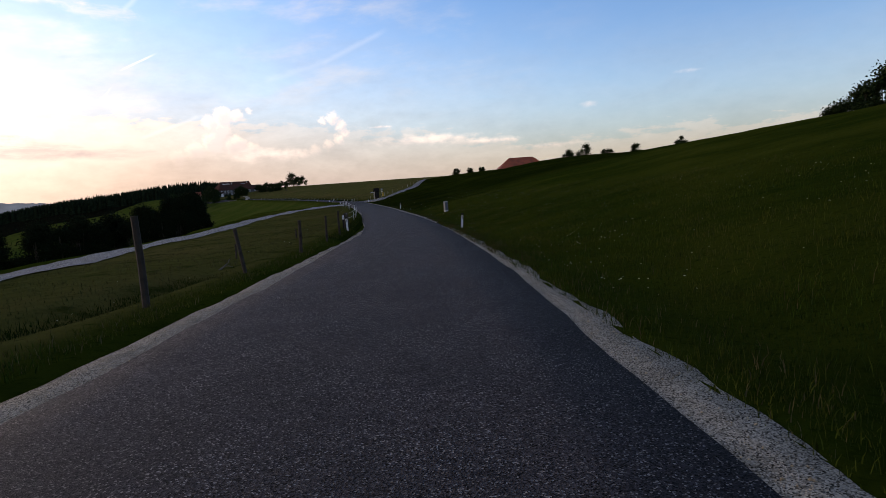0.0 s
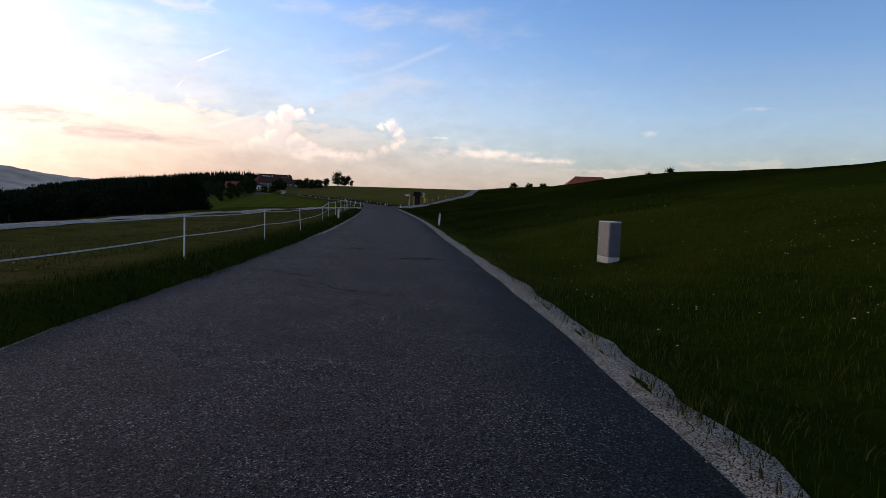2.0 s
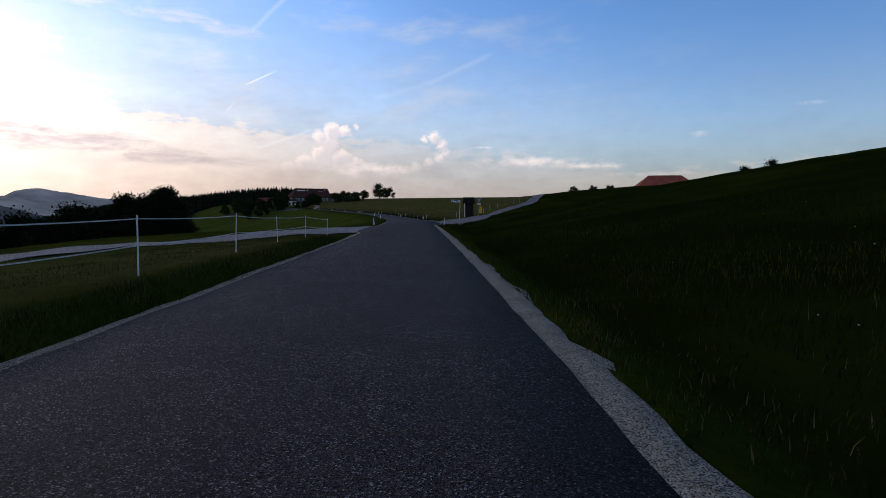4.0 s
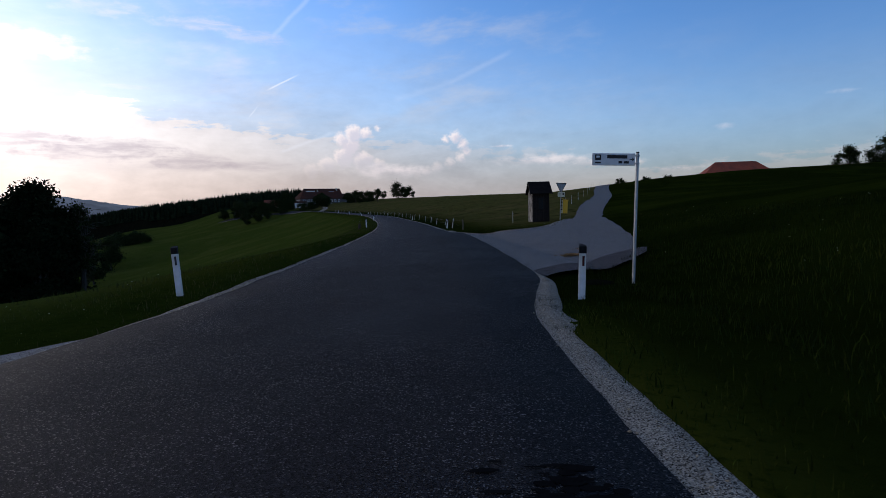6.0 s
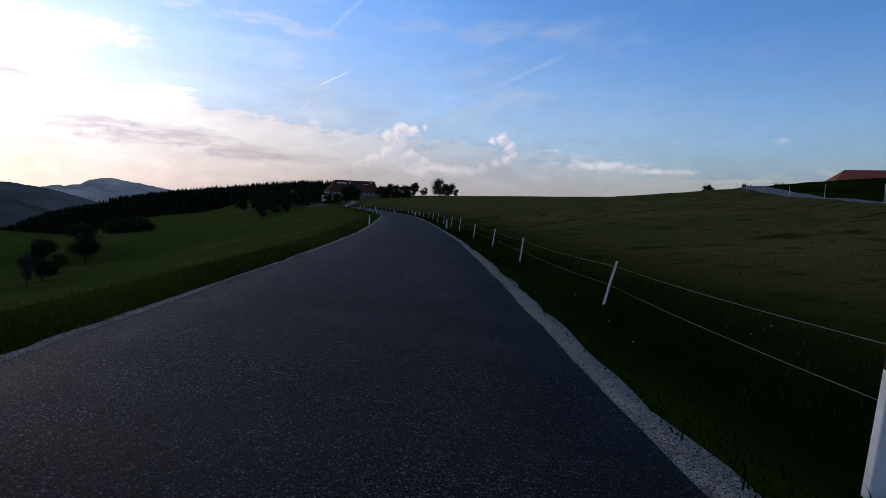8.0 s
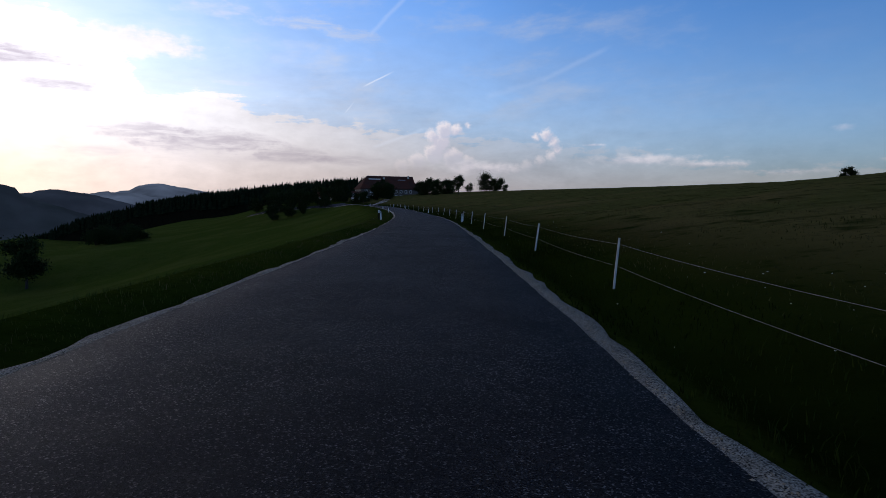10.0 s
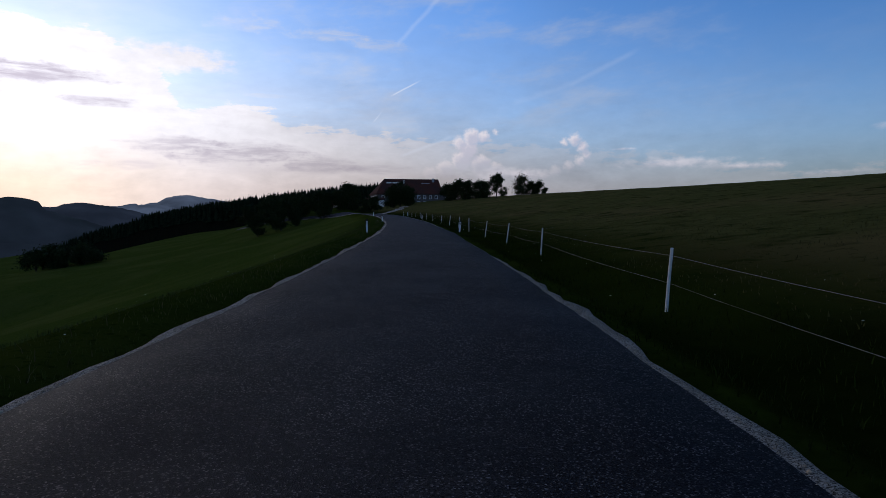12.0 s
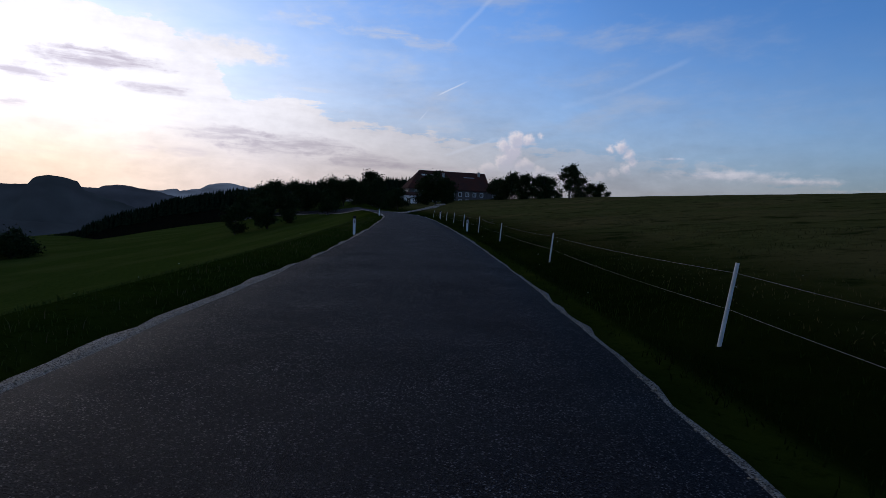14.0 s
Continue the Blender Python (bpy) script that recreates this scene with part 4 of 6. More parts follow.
    if np.cross(v[quads[0, 1]] - v[quads[0, 0]], v[quads[0, 3]] - v[quads[0, 0]])[2] < 0:
        quads = quads[:, ::-1]
    ob = fast_mesh(name, v, quads.ravel(), np.full(len(quads), 4), mat_)
    ob.data.polygons.foreach_set("use_smooth", [True] * len(ob.data.polygons))
    return tagged(ob, label, "side road", kind="structure")


lane("side_road", LANE_R, "grey paved side road climbing past the hut", M_SIDE_DARK)
APRON = [(163.4, 3.2, 161.6, 2.95), (164.8, 4.1, 163.6, 4.2), (166.7, 5.3, 165.0, 5.6), (167.6, 6.3, 165.9, 6.7), (168.0, 7.1, 167.0, 7.5), (168.6, 7.9, 168.3, 8.0)]
lane("road_apron", APRON, "dark asphalt apron where the side road meets the verge", M_ROAD, 0.012)
lane("side_road", LANE_L, "pale grey narrow lane below the fenced paddock", M_SIDE)


def island_edge():
    """Pale stones washed along the rim of the grass island where the side road swings round it."""
    rim = spline([(192.6, 3.2, 0), (190.8, 3.6, 0), (189.2, 5.0, 0), (187.9, 6.5, 0), (187.6, 8.2, 0), (189.1, 9.6, 0), (191.7, 10.9, 0), (197.3, 13.2, 0)], 0.25)[:, :2]
    t = np.gradient(rim, axis=0)
    t /= np.linalg.norm(t, axis=1)[:, None]
    n = len(rim)
    w = 0.09 + 0.07 * wander(np.arange(n) * 0.25, 41, 1.6) + 0.16 * np.exp(-((rim[:, 1] - 9.0) / 1.6) ** 2)
    w *= np.minimum(1, np.minimum(np.arange(n), np.arange(n)[::-1]) / 6)
    v = []
    for k, o in enumerate((-1.0, -0.45, 0.25, 0.8)):
        p = rim + np.stack([-t[:, 1], t[:, 0]], -1) * (o * w)[:, None]
        x, y = land(p[:, 0], p[:, 1])
        main = road_z(p[:, 0]) - 0.022
        b = smooth(np.abs(p[:, 1]), 3.4, 6.5)
        z = np.maximum(main * (1 - b) + (ground_z(p[:, 0], p[:, 1]) + 0.075) * b, ground_z(p[:, 0], p[:, 1])) + (-0.02, 0.028, 0.03, -0.03)[k] + 0.012 * wander(np.arange(n) * 0.25, 50 + k, 2.5)
        v.append(np.stack([x, y, z], -1))
    v = np.stack(v, 1).reshape(-1, 3)
    f = [(4 * i + j, 4 * i + j + 1, 4 * i + j + 5, 4 * i + j + 4) for i in range(n - 1) for j in range(3)]
    tagged(link_mesh("gravel_edge", v, f, M_GRAVEL), "pale loose stones along the grass island rim", "gravel edge", kind="structure")


island_edge()


def farm_track():
    """Gravel drive from the bend up to the farm."""
    line = spline([(-150, 447, 0), (-152, 462, 0), (-158, 480, 0), (-166, 500, 0), (-172, 512, 0)], 2.0)
    t = np.gradient(line[:, :2], axis=0)
    t /= np.linalg.norm(t, axis=1)[:, None]
    v, f = [], []
    for i, p in enumerate(line):
        for o in (-1.6, -0.5, 0.5, 1.6):
            x, y = p[0] + t[i, 1] * o, p[1] - t[i, 0] * o
            v.append((x, y, height(x, y) + (0.09 if abs(o) < 1 else 0.05)))
    for i in range(len(line) - 1):
        for j in range(3):
            f.append((4 * i + j, 4 * i + j + 1, 4 * i + j + 5, 4 * i + j + 4))
    tagged(link_mesh("farm_track", v, f, M_GRAVEL), "pale gravel drive leading up to the farmhouse", "drive", kind="structure")


farm_track()


# ---- far hills beyond the valley ----
def hill(name, radius, base, crest_line, mat_, label, a0=-110, a1=-12, seed=1):
    """A wooded ridge at a distance: crest heights along its azimuths, with a wooded edge and depth behind its crest."""
    v, f = [], []
    steps, rows = 420, 9
    rs = np.random.RandomState(seed)
    ph = rs.uniform(0, 6.3, 12)
    keys, tops = zip(*crest_line)
    for i in range(steps + 1):
        a = a0 + (a1 - a0) * i / steps
        crest = float(np.interp(a, keys, tops)) + sum(radius * 0.00034 / (1 + 0.5 * k) * math.sin(a * (1.3 + 2.9 * k) + ph[k]) for k in range(12))
        for j in range(rows):
            u = j / (rows - 1)
            r = radius * (0.80 + 0.30 * u)
            z = base + (crest - base) * math.sin(min(u / 0.66, 1) * 1.5708) ** 1.3 - (0 if u < 0.67 else (u - 0.66) * radius * 0.12)
            v.append((r * math.sin(radians(a)), r * math.cos(radians(a)), z))
    for i in range(steps):
        for j in range(rows - 1):
            p = i * rows + j
            f.append((p, p + 1, p + rows + 1, p + rows))
    return tagged(link_mesh(name, v, f, mat_, smooth_=True), label, "hills", kind="structure")


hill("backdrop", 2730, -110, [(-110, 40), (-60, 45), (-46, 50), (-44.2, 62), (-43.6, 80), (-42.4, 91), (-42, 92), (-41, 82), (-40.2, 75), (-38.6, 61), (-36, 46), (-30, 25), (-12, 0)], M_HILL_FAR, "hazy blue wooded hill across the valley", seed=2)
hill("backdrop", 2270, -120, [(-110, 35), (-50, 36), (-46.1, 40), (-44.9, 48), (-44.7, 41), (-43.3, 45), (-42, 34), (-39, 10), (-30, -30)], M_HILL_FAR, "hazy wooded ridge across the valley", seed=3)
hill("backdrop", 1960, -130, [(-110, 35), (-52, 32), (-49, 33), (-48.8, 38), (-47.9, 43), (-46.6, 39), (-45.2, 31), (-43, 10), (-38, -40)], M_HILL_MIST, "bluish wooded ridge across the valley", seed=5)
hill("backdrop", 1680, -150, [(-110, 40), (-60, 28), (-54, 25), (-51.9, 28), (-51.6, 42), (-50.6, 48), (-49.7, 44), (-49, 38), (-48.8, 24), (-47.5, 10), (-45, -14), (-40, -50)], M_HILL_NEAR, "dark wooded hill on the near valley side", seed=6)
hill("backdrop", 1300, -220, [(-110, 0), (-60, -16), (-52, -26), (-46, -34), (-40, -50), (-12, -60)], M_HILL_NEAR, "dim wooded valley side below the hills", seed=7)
# ---- roadside posts ----
def delineator(place, turn, lean, tags_label, glass):
    """White marker post with a slanted black cap and a dark reflector on both faces."""
    ob = thing("road_delineator", place, turn, label=tags_label, category="marker post", group="road delineators")
    bm = bmesh.new()
    wide, deep, tall = 0.125, 0.09, 0.79
    outline = [(-wide / 2, -deep / 2), (wide / 2, -deep / 2), (wide * 0.36, deep / 2), (-wide * 0.36, deep / 2)]

    def prism(z0, z1, slant=0.0, grow=0.0, b=None):
        lo = [b.verts.new((x * (1 + grow), y * (1 + grow), z0)) for x, y in outline]
        hi = [b.verts.new((x * (1 + grow), y * (1 + grow), z1 + slant * y)) for x, y in outline]
        b.faces.new(lo[::-1])
        b.faces.new(hi)
        for k in range(4):
            b.faces.new((lo[k], lo[(k + 1) % 4], hi[(k + 1) % 4], hi[k]))
        bmesh.ops.bevel(b, geom=list({e for v in lo + hi for e in v.link_edges if abs((e.verts[0].co - e.verts[1].co).z) > 0.05}), offset=0.008, segments=1, affect="EDGES")

    prism(-0.12, tall, b=bm)
    part("post", bm, M_PLASTIC, ob)
    bm = bmesh.new()
    prism(tall, tall + 0.135, 0.35, 0.05, b=bm)
    part("cap", bm, M_BLACK, ob, "black slanted cap")
    for y in (-deep / 2 - 0.004, deep / 2 + 0.004):
        part("reflector", box(0.038, 0.008, 0.17, (0.012, y, tall - 0.13), 0.002), glass if y < 0 else M_REFLECT, ob, "dark upright reflector")
    ob.matrix_basis = pose(*place, lean[0], lean[1], turn)
    return ob


def heading(s):
    hx, hy = np.interp(s, ARC, HEAD[:, 0]), np.interp(s, ARC, HEAD[:, 1])
    return math.degrees(math.atan2(hy, hx)) - 90


first_post = {}
for s, d, lean in ((37.2, 4.02, (1, 5)), (88.5, 3.5, (0, 3)), (160.0, 3.85, (0, 2)), (206.0, 3.88, (0, 6)), (254.0, 3.75, (1, 1)), (314.8, 3.75, (0, 1)), (363.7, 3.5, (-1, 6)), (412.5, 3.7, (0, 0)), (446.0, 4.4, (0, 0)),
                   (38.1, -3.2, (0, -2)), (89.4, -3.25, (0, 1)), (161.2, -3.52, (0, -4)), (208.3, -3.8, (0, 0)), (254.8, -2.95, (1, 0)), (313.8, -3.5, (0, -4)), (360.9, -3.4, (0, 0)), (402.0, -2.85, (0, 0)), (444.0, -3.1, (0, 0))):
    p = spot(s, d)
    m4 = pose(*p, lean[0], lean[1], heading(s))
    side = d > 0
    if side not in first_post:
        first_post[side] = delineator(p, heading(s), lean, "white plastic road marker post with black slanted cap in verge grass", M_REDREFLECT if side else M_REFLECT)
    else:
        copy_thing(first_post[side], m4)


def distance_plate(s, d):
    """Thin dark post with a small white plate that carries the distance."""
    p = spot(s, d)
    ob = thing("distance_marker", p, heading(s), label="dark thin post with small white number plate beside marker post", category="sign")
    part("post", box(0.10, 0.05, 0.98, (0, 0, 0.41), 0.006), M_BLACK, ob)
    plate = part("plate", box(0.13, 0.008, 0.26, (0.01, -0.032, 0.74), 0.004), M_WHITE, ob, "white plate with a dark figure")
    cu = bpy.data.curves.new("figure", "FONT")
    cu.body, cu.size, cu.align_x, cu.extrude = "7", 0.13, "CENTER", 0.001
    fig = new("figure", cu)
    me = bpy.data.meshes.new_from_object(fig)
    bpy.data.objects.remove(fig)
    me.materials.append(M_INK)
    fig = new("figure", me)
    fig.parent = plate
    fig.matrix_basis = pose(0.01, -0.038, 0.77, 90, 0, 0)
    part("bar", box(0.10, 0.003, 0.008, (0.01, -0.037, 0.745)), M_INK, plate)
    part("bar", box(0.035, 0.003, 0.075, (0.01, -0.037, 0.685), 0.01), M_INK, plate)
    return ob


distance_plate(314.0, -3.72)
distance_plate(38.9, -3.5)


def stump_post(s, d):
    """Short dark post left of the marker near the hut."""
    p = spot(s, d)
    bm = tube([(0, 0, -0.1), (0.01, 0, 0.25), (0.0, 0.01, 0.52)], [0.13, 0.12, 0.11], 9)
    tagged(part("wooden_stump", bm, M_WOOD), "short dark weathered wooden stump in the verge", "stump").matrix_basis = pose(*p)


stump_post(208.6, -4.5)

# ---- the paddock fence: old wooden posts, then white posts with tape ----
def post_line(name, label, stations, mat_, radius, tall, lean, square=False, seed=1, category="fence", sides=7):
    """A fence: one thing, each post a part. Returns it and its post tops."""
    rs = random.Random(seed)
    p0 = spot(*stations[0][:2])
    ob = thing(name, p0, 0, label=label, category=category)
    tops = []
    for s, d, *own in stations:
        p = spot(s, d)
        h = own[2] if len(own) > 2 else tall * rs.uniform(0.93, 1.07)
        lx, ly = own[:2] if own else (rs.uniform(-lean, lean), rs.uniform(-lean, lean))
        n = Vector((np.interp(s, ARC, HEAD[:, 1]), -np.interp(s, ARC, HEAD[:, 0]), 0))
        f = Vector((-n.y, n.x, 0))
        way = (Vector((0, 0, 1)) + n * math.tan(radians(lx)) + f * math.tan(radians(ly))).normalized()
        a, b = p - way * 0.15 - p0, p + way * h - p0
        r = radius * rs.uniform(0.85, 1.15)
        mid = (a + b) / 2 + Vector((rs.uniform(-1, 1), rs.uniform(-1, 1), 0)) * radius * 0.25
        bm = tube([a, mid, b], [r, r * 0.97, r * 0.9], sides)
        part("post", bm, mat_, ob)
        tops.append((p, way, h))
    return ob, p0, tops


def strands(ob, p0, tops, levels, radius, mat_, name, sag=0.03, flat=False):
    for lv in levels:
        pts = []
        for (pa, wa, ha), (pb, wb, hb) in zip(tops, tops[1:]):
            a, b = pa + wa * ha * lv, pb + wb * hb * lv
            for k in range(6):
                u = k / 6
                pts.append(a.lerp(b, u) - Vector((0, 0, 4 * sag * u * (1 - u))) - p0)
        pts.append(tops[-1][0] + tops[-1][1] * tops[-1][2] * lv - p0)
        if flat:
            bm = bmesh.new()
            rows = [[bm.verts.new(q + Vector((o, 0, z))) for o, z in ((-0.003, -radius), (0.003, -radius), (0.003, radius), (-0.003, radius))] for q in pts]
            for r0, r1 in zip(rows, rows[1:]):
                for k in range(4):
                    bm.faces.new((r0[k], r0[(k + 1) % 4], r1[(k + 1) % 4], r1[k]))
            part(name, bm, mat_, ob)
        else:
            part(name, tube(pts, radius, 4), mat_, ob)


wood_line = [(-14, -4.3), (-4, -4.3), (4, -4.2, 3, 2), (10.5, -4.0, -1, 0, 1.62), (16.0, -3.85, -7, -4, 1.22), (22.5, -3.6, 2, 0, 1.22), (28.4, -3.4, 1, 2, 1.2), (33.4, -3.28, 0, 0, 1.34), (39.4, -3.45, 0, 2, 1.02), (44.2, -3.6, 1, 0, 0.94), (46.1, -3.65, -14, 6, 0.94)]
ob, p0, tops = post_line("paddock_fence", "weathered leaning wooden posts of an old paddock fence", wood_line, M_WOOD, 0.062, 1.0, 4, seed=4)
back_line = [(22.5, -6.0, 1, 0, 0.56), (33.0, -5.6, -1, 1, 0.52)]
ob, p0, tops = post_line("paddock_fence", "two short weathered stakes standing in the grazed paddock", back_line, M_WOOD, 0.04, 0.95, 5, seed=9)


def fallen_branch(s, d):
    """A broken forked branch propped in the grass."""
    ob = thing("broken_branch", spot(s, d, -0.03), heading(s), label="broken grey forked branch lying in the paddock grass", category="branch")
    part("stem", tube([(-0.25, 0, 0.0), (0.0, 0.02, 0.17), (0.16, 0.05, 0.30), (0.20, 0.06, 0.42)], [0.035, 0.03, 0.022, 0.012], 6), M_DRYWOOD, ob)
    part("twig", tube([(0.0, 0.02, 0.17), (0.17, 0.0, 0.20), (0.33, -0.03, 0.16)], [0.022, 0.016, 0.008], 6), M_DRYWOOD, ob)


fallen_branch(19.6, -5.6)
tape_line = [(46.7, -3.75, -3, 2, 0.86), (47.6, -3.8, -5, 0, 0.86), (54.0, -3.55, -1, 0, 0.9), (60.8, -3.55, 0, 1, 0.88), (67.3, -3.5, 0, 0, 0.88), (73.1, -3.35, -3, 0, 0.88), (81.8, -3.5, 2, 0, 0.86), (89.6, -3.95, 0, 0, 1.04), (95.4, -3.95, -1, 0, 1.04), (103.0, -4.05), (109.5, -4.1), (116, -4.3), (121.5, -4.4), (126.5, -4.3), (130.5, -3.9)]
ob, p0, tops = post_line("tape_fence", "white plastic fence posts with two white tapes round the paddock", tape_line, M_FENCEPOST, 0.017, 1.08, 3, seed=5)
strands(ob, p0, tops, (0.94, 0.50), 0.010, M_TAPE, "tape", 0.03, True)


def energiser(s, d):
    """Dark battery box with a pale panel hung on the tape fence."""
    p = spot(s, d, 0.0)
    ob = thing("fence_energiser", p, heading(s) + 20, label="dark fence energiser box with pale panel by white posts", category="energiser")
    bm = box(0.40, 0.26, 0.44, (0, 0, 0.36), 0.09)
    for v in bm.verts:
        if v.co.z > 0.42:
            v.co.y += 0.10
    part("box", bm, M_BLACK, ob)
    part("panel", box(0.12, 0.02, 0.14, (-0.06, -0.135, 0.40), 0.03), M_WHITE, ob, "pale sloping panel")
    for x in (-0.12, 0.12):
        part("leg", tube([(x, 0.02, -0.08), (x, 0.02, 0.26)], 0.018, 6), M_STEEL, ob)


energiser(47.4, -3.9)

# ---- electric fence along the pasture ----
rs = random.Random(12)
pasture_line = [(205.3, 4.31, 9, 0, 0.95), (213.2, 4.35, 15, 1, 0.82), (222.3, 4.28, 7, 0, 0.78), (229.9, 4.31, 8, -2, 0.82), (238.0, 4.27, 6, 1, 0.82)]
pasture_line += [(s, 4.22, rs.uniform(4, 9), rs.uniform(-3, 3)) for s in (247.4, 255, 263.5, 272, 281, 290)]
pasture_line += [(299.4, 4.07, 6, 0, 1.02), (309.1, 4.08, 5, 1, 1.0), (317.5, 4.07, 5, 0, 0.98), (327.3, 4.15, 4, -1, 1.0), (338.8, 4.40, 4, 1, 0.94), (346.8, 4.38, 8, 0, 0.98), (354.0, 4.21, 8, 1, 1.0),
                 (363.4, 4.21, 0, 0, 1.02), (372.0, 4.22, 6, 0, 1.02), (380.2, 4.12, 8, -1, 1.05), (391.0, 4.25, 5, 0, 0.9), (401.5, 4.20, 4, 1)]
pasture_line += [(s, 4.2, rs.uniform(2, 8), rs.uniform(-3, 3)) for s in (410.4, 420, 429, 437, 444, 451)]
ob, p0, tops = post_line("electric_fence", "leaning white plastic posts with two thin cords along the pasture", pasture_line, M_FENCEPOST, 0.025, 0.95, 0, seed=6, sides=8)
strands(ob, p0, tops, (0.88, 0.45), 0.003, M_WIRE, "cord", 0.05)
p = spot(199.6, 4.7)
corner = thing("corner_post", p, 0, label="grey weathered wooden corner post of the pasture fence", category="post")
part("post", tube([(0, 0, -0.2), (0.02, 0, 0.45), (0.015, 0.0, 0.86)], [0.05, 0.047, 0.042], 9), M_DRYWOOD, corner)
a, b = p + Vector((0, 0, 0.8)), tops[0][0] + tops[0][1] * 0.8
for dz in (0.0, -0.42):
    part("cord", tube([a - p + Vector((0, 0, dz)), (a.lerp(b, 0.5) - p) + Vector((0, 0, dz - 0.05)), b - p + Vector((0, 0, dz))], 0.003, 4), M_WIRE, corner)
hut_line = [(201.8, 9.4, 1, 1), (207, 15.2, 2, 1), (214, 17.9, -2, 2), (223, 21.6, 2, 0), (234, 26.5, 0, 2), (246, 32.0, 1, 1), (258, 37.6, 2, 1), (270, 42.6, 0, 1), (282, 48.2, 1, 0), (294, 54.4, 1, 1), (306, 62.5, 2, 0), (318, 72.5, 0, 1)]
ob, p0, tops = post_line("lane_fence", "thin pale stakes along the climbing side road", hut_line, M_FENCEPOST, 0.02, 1.05, 3, seed=8)

# ---- hut beside the junction ----
def hut():
    p = Vector((-22.39, 200.08, 0))
    turn = 11.4
    z = min(height(p.x + a, p.y + b) for a in (-1, 1) for b in (-1, 1))
    ob = thing("wooden_hut", (p.x, p.y, z), turn, label="small weathered board hut with dark gabled roof on the grass island", category="hut")
    ob.matrix_basis = ob.matrix_basis @ Matrix.Scale(1.07, 4)
    lx, ly, eave, ridge = 1.22, 2.20, 2.36, 3.10
    rs = random.Random(2)

    def gable(y):
        return eave + (ridge - eave) * (1 - abs(y) / (ly / 2))

    # gable ends face the road and away from it: pale cover strips over dark boards
    for x in (-lx / 2, lx / 2):
        out = -1 if x < 0 else 1
        n = 12
        for k in range(n):
            w = ly / n
            y0 = -ly / 2 + k * w
            bm = bmesh.new()
            zb = 0.05 + rs.uniform(-0.03, 0.03)
            quad = [(y0 + 0.004, zb), (y0 + w - 0.004, zb), (y0 + w - 0.004, gable(y0 + w) - 0.03), (y0 + 0.004, gable(y0) - 0.03)]
            if y0 < 0 < y0 + w:
                quad.insert(3, (0.0, ridge - 0.03))
            va = [bm.verts.new((x, y, q)) for y, q in quad]
            vb = [bm.verts.new((x + out * 0.022, y, q)) for y, q in quad]
            bm.faces.new(va)
            bm.faces.new(vb[::-1])
            for i in range(len(quad)):
                bm.faces.new((va[i], va[(i + 1) % len(quad)], vb[(i + 1) % len(quad)], vb[i]))
            bmesh.ops.recalc_face_normals(bm, faces=bm.faces)
            part("board", bm, M_DARKBOARD, ob)
            yb = y0 + rs.uniform(-0.008, 0.008) + (0.03 if k == 0 else 0)
            h = gable(yb) - 0.04 - zb
            part("batten", box(0.022, rs.uniform(0.068, 0.09), h, (x + out * 0.036, yb, zb + h / 2 + rs.uniform(-0.02, 0.0)), 0.004), M_BOARD, ob, "pale weathered cover strip")
    # long sides
    for y in (-ly / 2, ly / 2):
        out = -1 if y < 0 else 1
        n = 9
        w = lx / n
        for k in range(n):
            x0 = -lx / 2 + (k + 0.5) * w
            front = y < 0 and 3 <= k <= 5
            top = eave - 0.05
            if front:
                part("board", box(w - 0.008, 0.022, 0.95, (x0, y + out * 0.011, 0.55), 0.003), M_DARKBOARD, ob)
                part("board", box(w - 0.008, 0.022, 0.38, (x0, y + out * 0.011, top - 0.19), 0.003), M_DARKBOARD, ob)
            else:
                part("board", box(w - 0.008, 0.022, top - 0.05, (x0, y + out * 0.011, top / 2 + 0.025), 0.003), M_DARKBOARD, ob)
            if not front or k == 3:
                part("batten", box(0.05, 0.02, top - 0.1, (x0 - w / 2, y + out * 0.032, top / 2 + 0.03), 0.004), M_DARKBOARD if y < 0 else M_BOARD, ob)
    part("inner_lining", box(lx - 0.06, ly - 0.25, 0.9, (0, 0.06, 0.5)), M_DARKBOARD, ob)
    win = part("window_frame", box(0.50, 0.03, 0.07, (0.0, -ly / 2 - 0.03, 1.02), 0.004), M_DARKBOARD, ob)
    part("window_frame", box(0.50, 0.03, 0.07, (0.0, -ly / 2 - 0.03, 1.93), 0.004), M_DARKBOARD, ob)
    part("muntin", box(0.04, 0.02, 0.84, (0.0, -ly / 2 - 0.025, 1.47), 0.003), M_DARKBOARD, win)
    part("pane", box(0.40, 0.012, 0.86, (0.0, -ly / 2 + 0.02, 1.47)), M_PANE, ob, "dark window glass")
    # roof
    over, thick = 0.24, 0.05
    pitch = (ridge - eave) / (ly / 2)
    for sgn in (-1, 1):
        bm = bmesh.new()
        y1 = sgn * (ly / 2 + 0.30)
        z1 = ridge + 0.06 - pitch * abs(y1)
        pts = [(-lx / 2 - over, 0, ridge + 0.06), (lx / 2 + over, 0, ridge + 0.06), (lx / 2 + over, y1, z1), (-lx / 2 - over, y1, z1)]
        up = [bm.verts.new((a, b, c + thick)) for a, b, c in pts]
        lo = [bm.verts.new(q) for q in pts]
        bm.faces.new(up)
        bm.faces.new(lo[::-1])
        for i in range(4):
            bm.faces.new((up[i], lo[i], lo[(i + 1) % 4], up[(i + 1) % 4]))
        bmesh.ops.recalc_face_normals(bm, faces=bm.faces)
        roof = part("roof_slope", bm, M_BITUMEN, ob, "dark felt roof slope")
